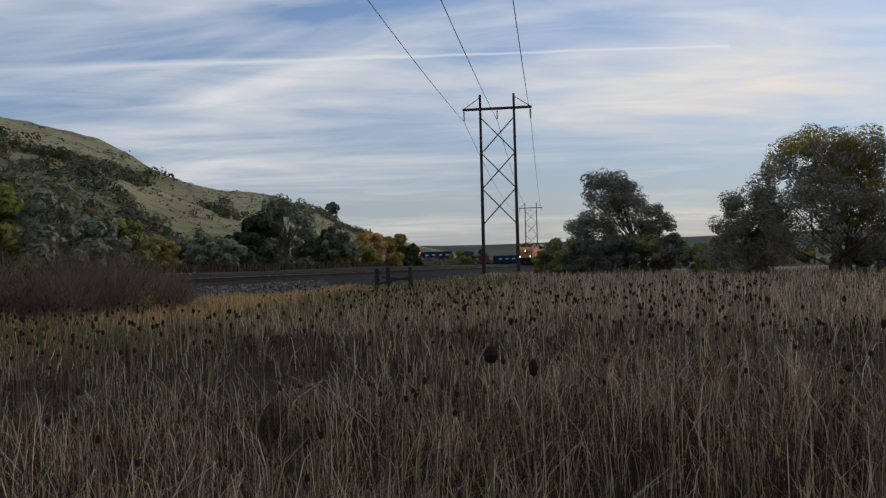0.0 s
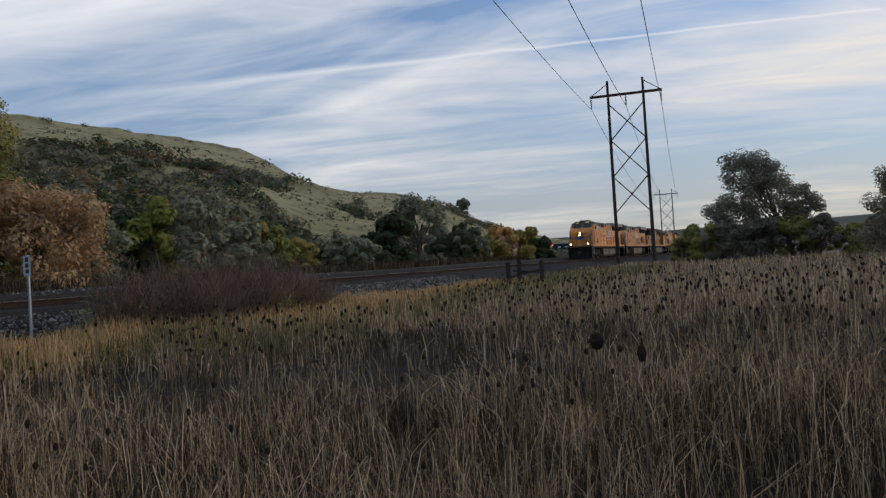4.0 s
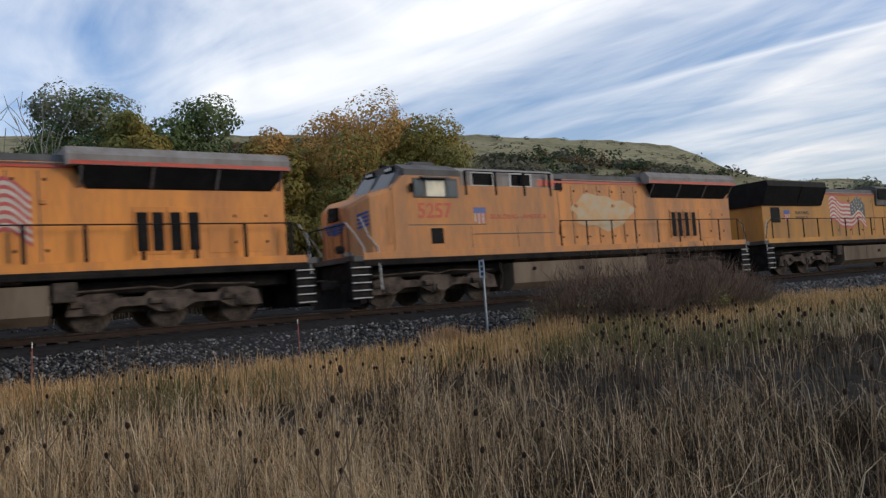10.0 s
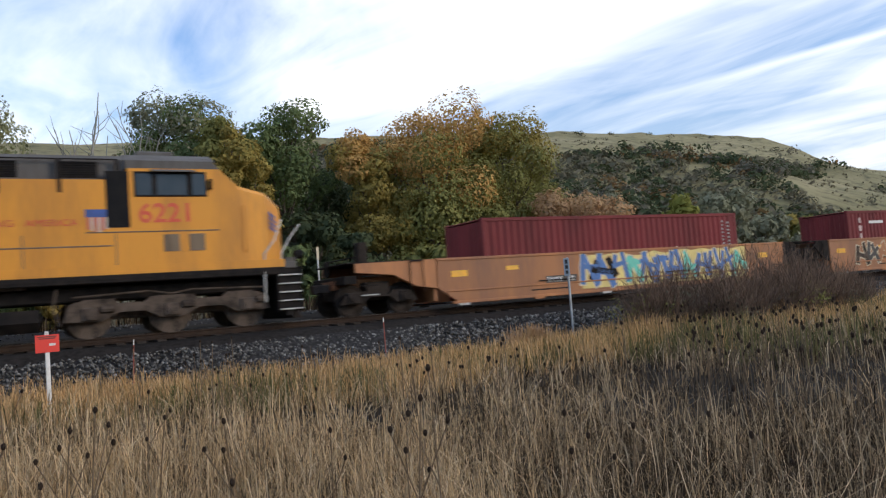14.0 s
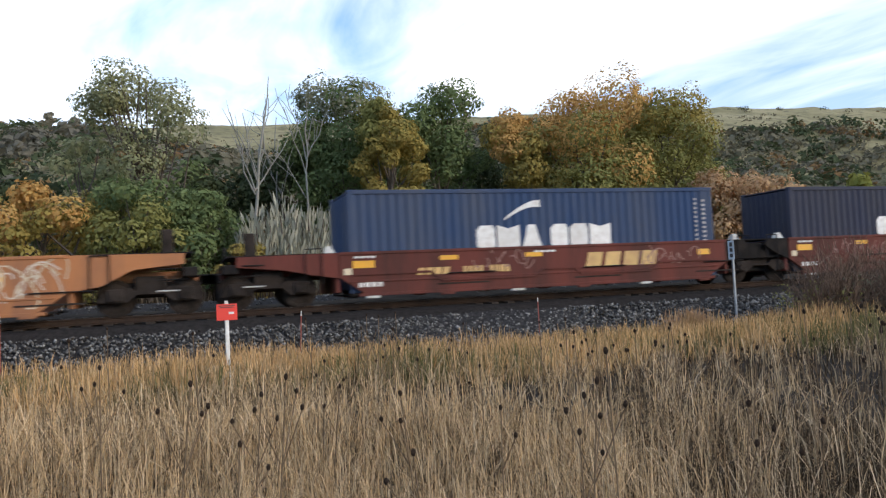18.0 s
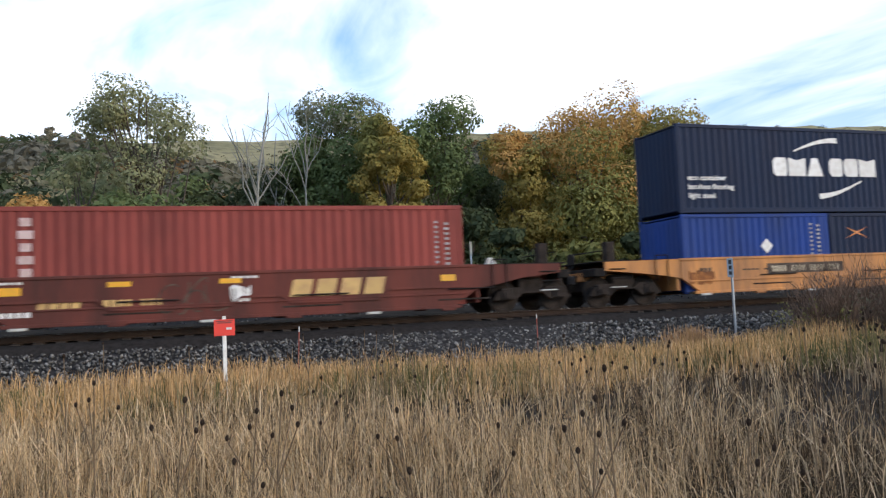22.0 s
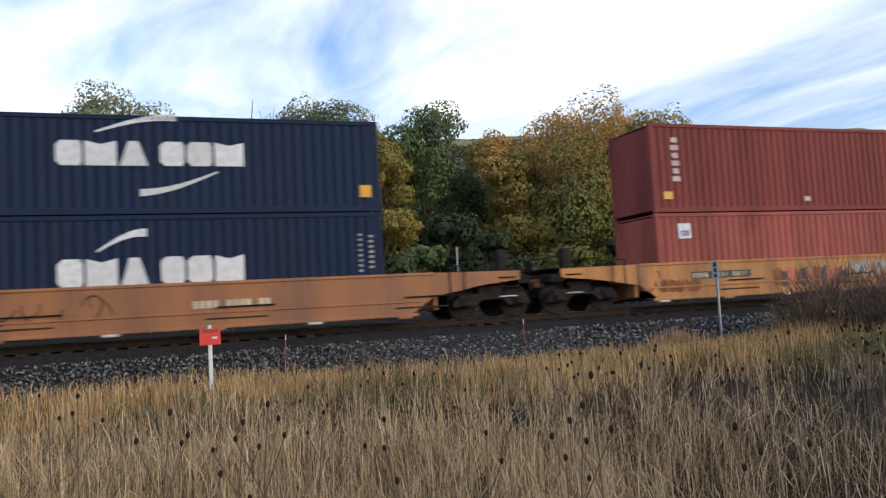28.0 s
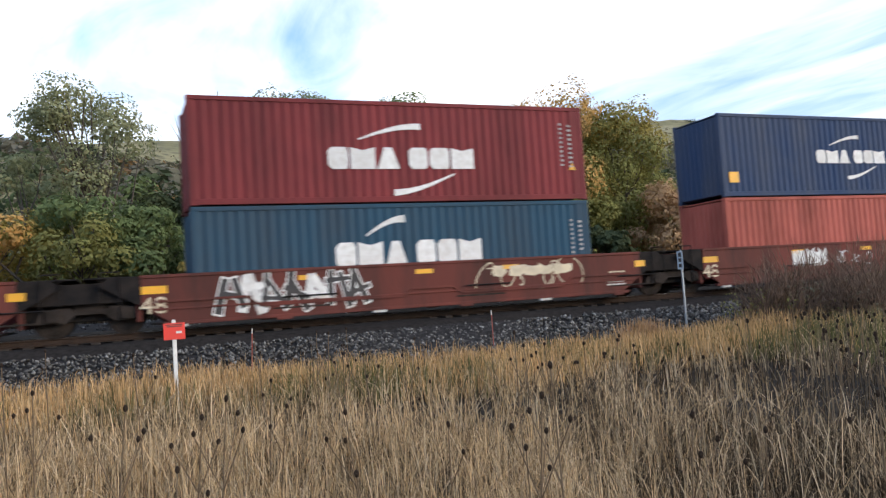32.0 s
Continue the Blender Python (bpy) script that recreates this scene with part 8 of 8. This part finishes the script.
def pylon(x, y, turn, label, group="power line towers"):
    """A tall wooden H-frame with cross braces and three insulator strings."""
    z0 = float(ground_z(x, y))
    ob = thing("power_pylon", label, "pylon", group=group, at=pose(x, y, z0, 0, 0, turn))
    h = 22.9 - 0.0
    for sy in (-2.12, 2.12):
        part("pole", Shape().tube((0, sy * 1.02, -0.5), (0, sy, h), 0.24, 0.15, 12), POLE_WOOD, ob)
    part("crossarm", Shape().box(-0.14, 0.14, -4.35, 4.35, h - 1.95, h - 1.65, 0.02), POLE_WOOD, ob)
    for sy in (-1, 1):
        part("arm_stay", Shape().tube((0.1, sy * 2.12, h - 0.3), (0.1, sy * 4.2, h - 1.68), 0.05, 0.05, 6), POLE_WOOD, ob)
    levels = (h - 2.9, h - 7.4, h - 11.9, h - 16.4)
    for a, b in zip(levels, levels[1:]):
        for s in (-1, 1):
            part("cross_brace", Shape().tube((0.16 * s, -2.12, a), (0.16 * s, 2.12, b), 0.075, 0.075, 6) if s > 0 else Shape().tube((-0.16, 2.12, a), (-0.16, -2.12, b), 0.075, 0.075, 6), POLE_WOOD, ob)
    for y_ in (-4.2, 0.0, 4.2):
        st = part("insulator_string", Shape().tube((0, y_, h - 1.95), (0, y_, h - 3.25), 0.03, 0.03, 6), INSULATOR, ob)
        for k in range(8):
            part("insulator_disc", Shape().tube((0, y_, h - 2.1 - k * 0.14), (0, y_, h - 2.16 - k * 0.14), 0.13, 0.07, 10), INSULATOR, st)
    return ob


LINE = ((298.0, 38.5), (98.6, 16.75), (-110.0, -6.0))
TURN = math.degrees(math.atan2(LINE[1][1] - LINE[0][1], LINE[1][0] - LINE[0][0])) - 180
pylon(*LINE[1], TURN, "tall dark wooden H-frame power pylon with crossed braces")
pylon(*LINE[0], TURN, "distant wooden H-frame power pylon")


def wires():
    for k in (-4.2, 0.0, 4.2):
        for (xa, ya), (xb, yb) in zip(LINE, LINE[1:]):
            a = radians(TURN)
            za, zb = float(ground_z(xa, ya)) + 19.6, float(ground_z(max(xb, -50), yb)) + 19.6
            s = Shape()
            pts = []
            for i in range(25):
                u = i / 24
                pts.append((xa + (xb - xa) * u - math.sin(a) * k, ya + (yb - ya) * u + math.cos(a) * k, za + (zb - za) * u - 3.2 * 4 * u * (1 - u)))
            s.loft([[(px, py + 0.03 * math.cos(t), pz + 0.03 * math.sin(t)) for t in (0.0, 1.571, 3.142, 4.712)] for px, py, pz in pts])
            thing("power_line_wire", "thin dark power line wire between pylons", "wire", group="power line wires", shape=s, mat=WIRE)


wires()


def marker_sign(x, y):
    z0 = float(ground_z(x, y))
    ob = thing("marker_sign", "red warning marker on a white post in the grass", "sign", at=pose(x, y, z0, 0, 0, 8))
    part("post", Shape().box(-0.035, 0.035, -0.02, 0.02, -0.2, 1.62, 0.008), WHITE_PAINT, ob, "white painted post")
    pl = part("plate", Shape().box(-0.19, 0.19, -0.034, -0.022, 1.28, 1.58, 0.003), SIGN_RED, ob, "red sign plate with dark small print")
    for i, (w, zz) in enumerate(((0.3, 1.54), (0.26, 1.51))):
        part("print_bar", Shape().box(-w / 2, w / 2, -0.038, -0.034, zz, zz + 0.016, 0.001), SPRAY_BLACK, pl)
    part("print_bar", Shape().box(0.03, 0.13, -0.038, -0.034, 1.39, 1.43, 0.001), WHITE_PAINT, pl)
    part("cap", Shape().box(-0.03, 0.03, -0.025, 0.025, 1.60, 1.64, 0.006), WHITE_PAINT, ob)


def mile_post(x, y):
    z0 = -0.75
    ob = thing("mile_post", "narrow white milepost plate on a steel post by the track", "sign", at=pose(x, y, z0, 0, 0, 0))
    part("post", Shape().box(-0.03, 0.03, -0.025, 0.025, -0.3, 2.0, 0.006), material("galvanised_post", (0.32, 0.36, 0.40), 0.5, 0.5), ob)
    pl = part("plate", Shape().box(-0.012, 0.0, -0.085, 0.085, 1.46, 1.98, 0.003), material("grey_blue_plate", (0.42, 0.48, 0.52), 0.5), ob, "pale grey number plate", at=pose(-0.035, 0, 0, 0, 0, 35))
    for k in range(3):
        part("number_bar", Shape().box(-0.018, -0.012, -0.04, 0.04, 1.52 + k * 0.15, 1.62 + k * 0.16, 0.002), SPRAY_BLACK, pl)


def stake(x, y, h, z):
    ob = thing("survey_stake", "thin red-and-white survey stake in the ballast", "stake", group="survey stakes", at=pose(x, y, z, random.uniform(-3, 3), random.uniform(-3, 3), 0))
    part("rod", Shape().tube((0, 0, -0.2), (0, 0, h * 0.88), 0.016, 0.014, 6), material("stake_red", (0.30, 0.055, 0.035), 0.7, dark=(0.3, 0.16, 0.12), amount=0.7, scale=12), ob)
    part("tip", Shape().tube((0, 0, h * 0.88), (0, 0, h), 0.016, 0.012, 6), WHITE_PAINT, ob, "white tip")


marker_sign(0.95, 15.25)
mile_post(14.9, 18.3)
for x, h in ((2.87, 1.0), (9.15, 1.0), (-3.45, 1.25), (15.5, 0.9)):
    stake(x, 19.0, h, -1.05)
far_post = thing("far_side_post", "thin pale marker post beyond the track", "post", at=pose(11.3, 29.0, 0.2))
part("post", Shape().box(-0.03, 0.03, -0.03, 0.03, -0.2, 2.45, 0.006), STEP_WHITE, far_post)
part("cap_plate", Shape().box(-0.05, 0.05, -0.04, -0.03, 2.0, 2.5, 0.004), FADED_CREAM, far_post)


def fence_remains():
    ob = thing("old_fence", "three weathered fence posts with sagging rails in the grass", "fence")
    for x, y, h in ((42.7, 14.45, 1.6), (42.9, 13.85, 1.68), (43.3, 12.65, 1.62)):
        z = float(ground_z(x, y))
        part("post", Shape().tube((x, y, z - 0.3), (x + 0.02, y, z + h), 0.14, 0.125, 9), POLE_WOOD, ob)
    z = float(ground_z(43, 13.5))
    part("rail", Shape().tube((42.8, 14.4, z + 0.75), (43.25, 12.7, z + 1.1), 0.06, 0.05, 6), POLE_WOOD, ob)
    part("rail", Shape().tube((42.8, 14.2, z + 1.1), (43.2, 12.7, z + 0.95), 0.05, 0.05, 6), POLE_WOOD, ob)
    part("wire", Shape().path([(42.7, 14.45, z + 1.4), (43.0, 13.6, z + 1.3), (43.3, 12.65, z + 1.4)], 0.008, 4), WIRE, ob)


def hill_fence():
    ob = thing("hillside_fence", "line of thin wooden fence posts over the bluff", "fence")
    for i in range(9):
        x, y = 228 + i * 5.5, 84 + i * 3.2
        z = float(ground_z(x, y))
        part("post", Shape().tube((x, y, z - 0.2), (x, y, z + 1.7), 0.11, 0.1, 6), POLE_WOOD, ob)


fence_remains()
hill_fence()


def parked_cars():
    """A standing string of low loaded cars far down the valley, on a curve."""
    rnd = random.Random(5)
    for i in range(3):
        x, y = 252 + i * 3.2, 64 - i * 11.5
        z = float(ground_z(x, y))
        ob = thing("parked_freight_car", "distant dark low freight car standing on a curve", "freight car", group="parked freight cars", at=pose(x, y, max(z, 0.4), 0, 0, 108))
        part("body", Shape().box(-5.2, 5.2, -1.3, 1.3, 0.5, 2.9, 0.05), (BOX_COLOURS["navy"], BOX_COLOURS["maroon"], BOX_COLOURS["navy"])[i], ob)
        part("underframe", Shape().box(-5.5, 5.5, -1.2, 1.2, 0.1, 0.5, 0.05), BLACK_STEEL, ob)
        for k in range(4):
            part("marking", Shape().box(-4 + 2.2 * k, -3 + 2.2 * k, 1.3, 1.32, 1.6, 2.0, 0.01), STEP_WHITE, ob)
        if i != 1:
            part("marker_lamp", Shape().tube((-5.3 * (1 if i else -1), 1.35, 2.6), (-5.3 * (1 if i else -1), 1.5, 2.6), 0.22, 0.22, 10), RED_LIGHT, ob, "red marker lamp")


parked_cars()


def motions():
    """The train rolls along the track; the lead engine's coupler stands at x = 7.0 at 9 s."""
    rows = ((0.0, 165.0), (3.0, 112.3), (6.0, 59.65), (9.0, 7.0), (12.0, -46.1), (15.0, -99.2), (20.0, -187.7), (26.0, -293.9), (29.0, -346.55), (32.0, -399.2))
    for ob, q, turn in TRAIN:
        z = ob.matrix_basis.translation.z
        walk(ob, [(t, pose(x + q, TRACK_Y, z, 0, 0, turn)) for t, x in rows])
    # the wheels roll with their cars
    turned = {ob: -1 if turn else 1 for ob, q, turn in TRAIN}
    n = int(32 * FPS)
    times = [i / FPS for i in range(n + 1)]
    at = np.interp(times, [t for t, x in rows], [x for t, x in rows])
    for ws, car, x, r in WHEELSETS:
        walk(ws, [(t, pose(x, 0, r, 0, math.degrees(turned[car] * (s - 165.0) / r), 0)) for t, s in zip(times, at)])


motions()
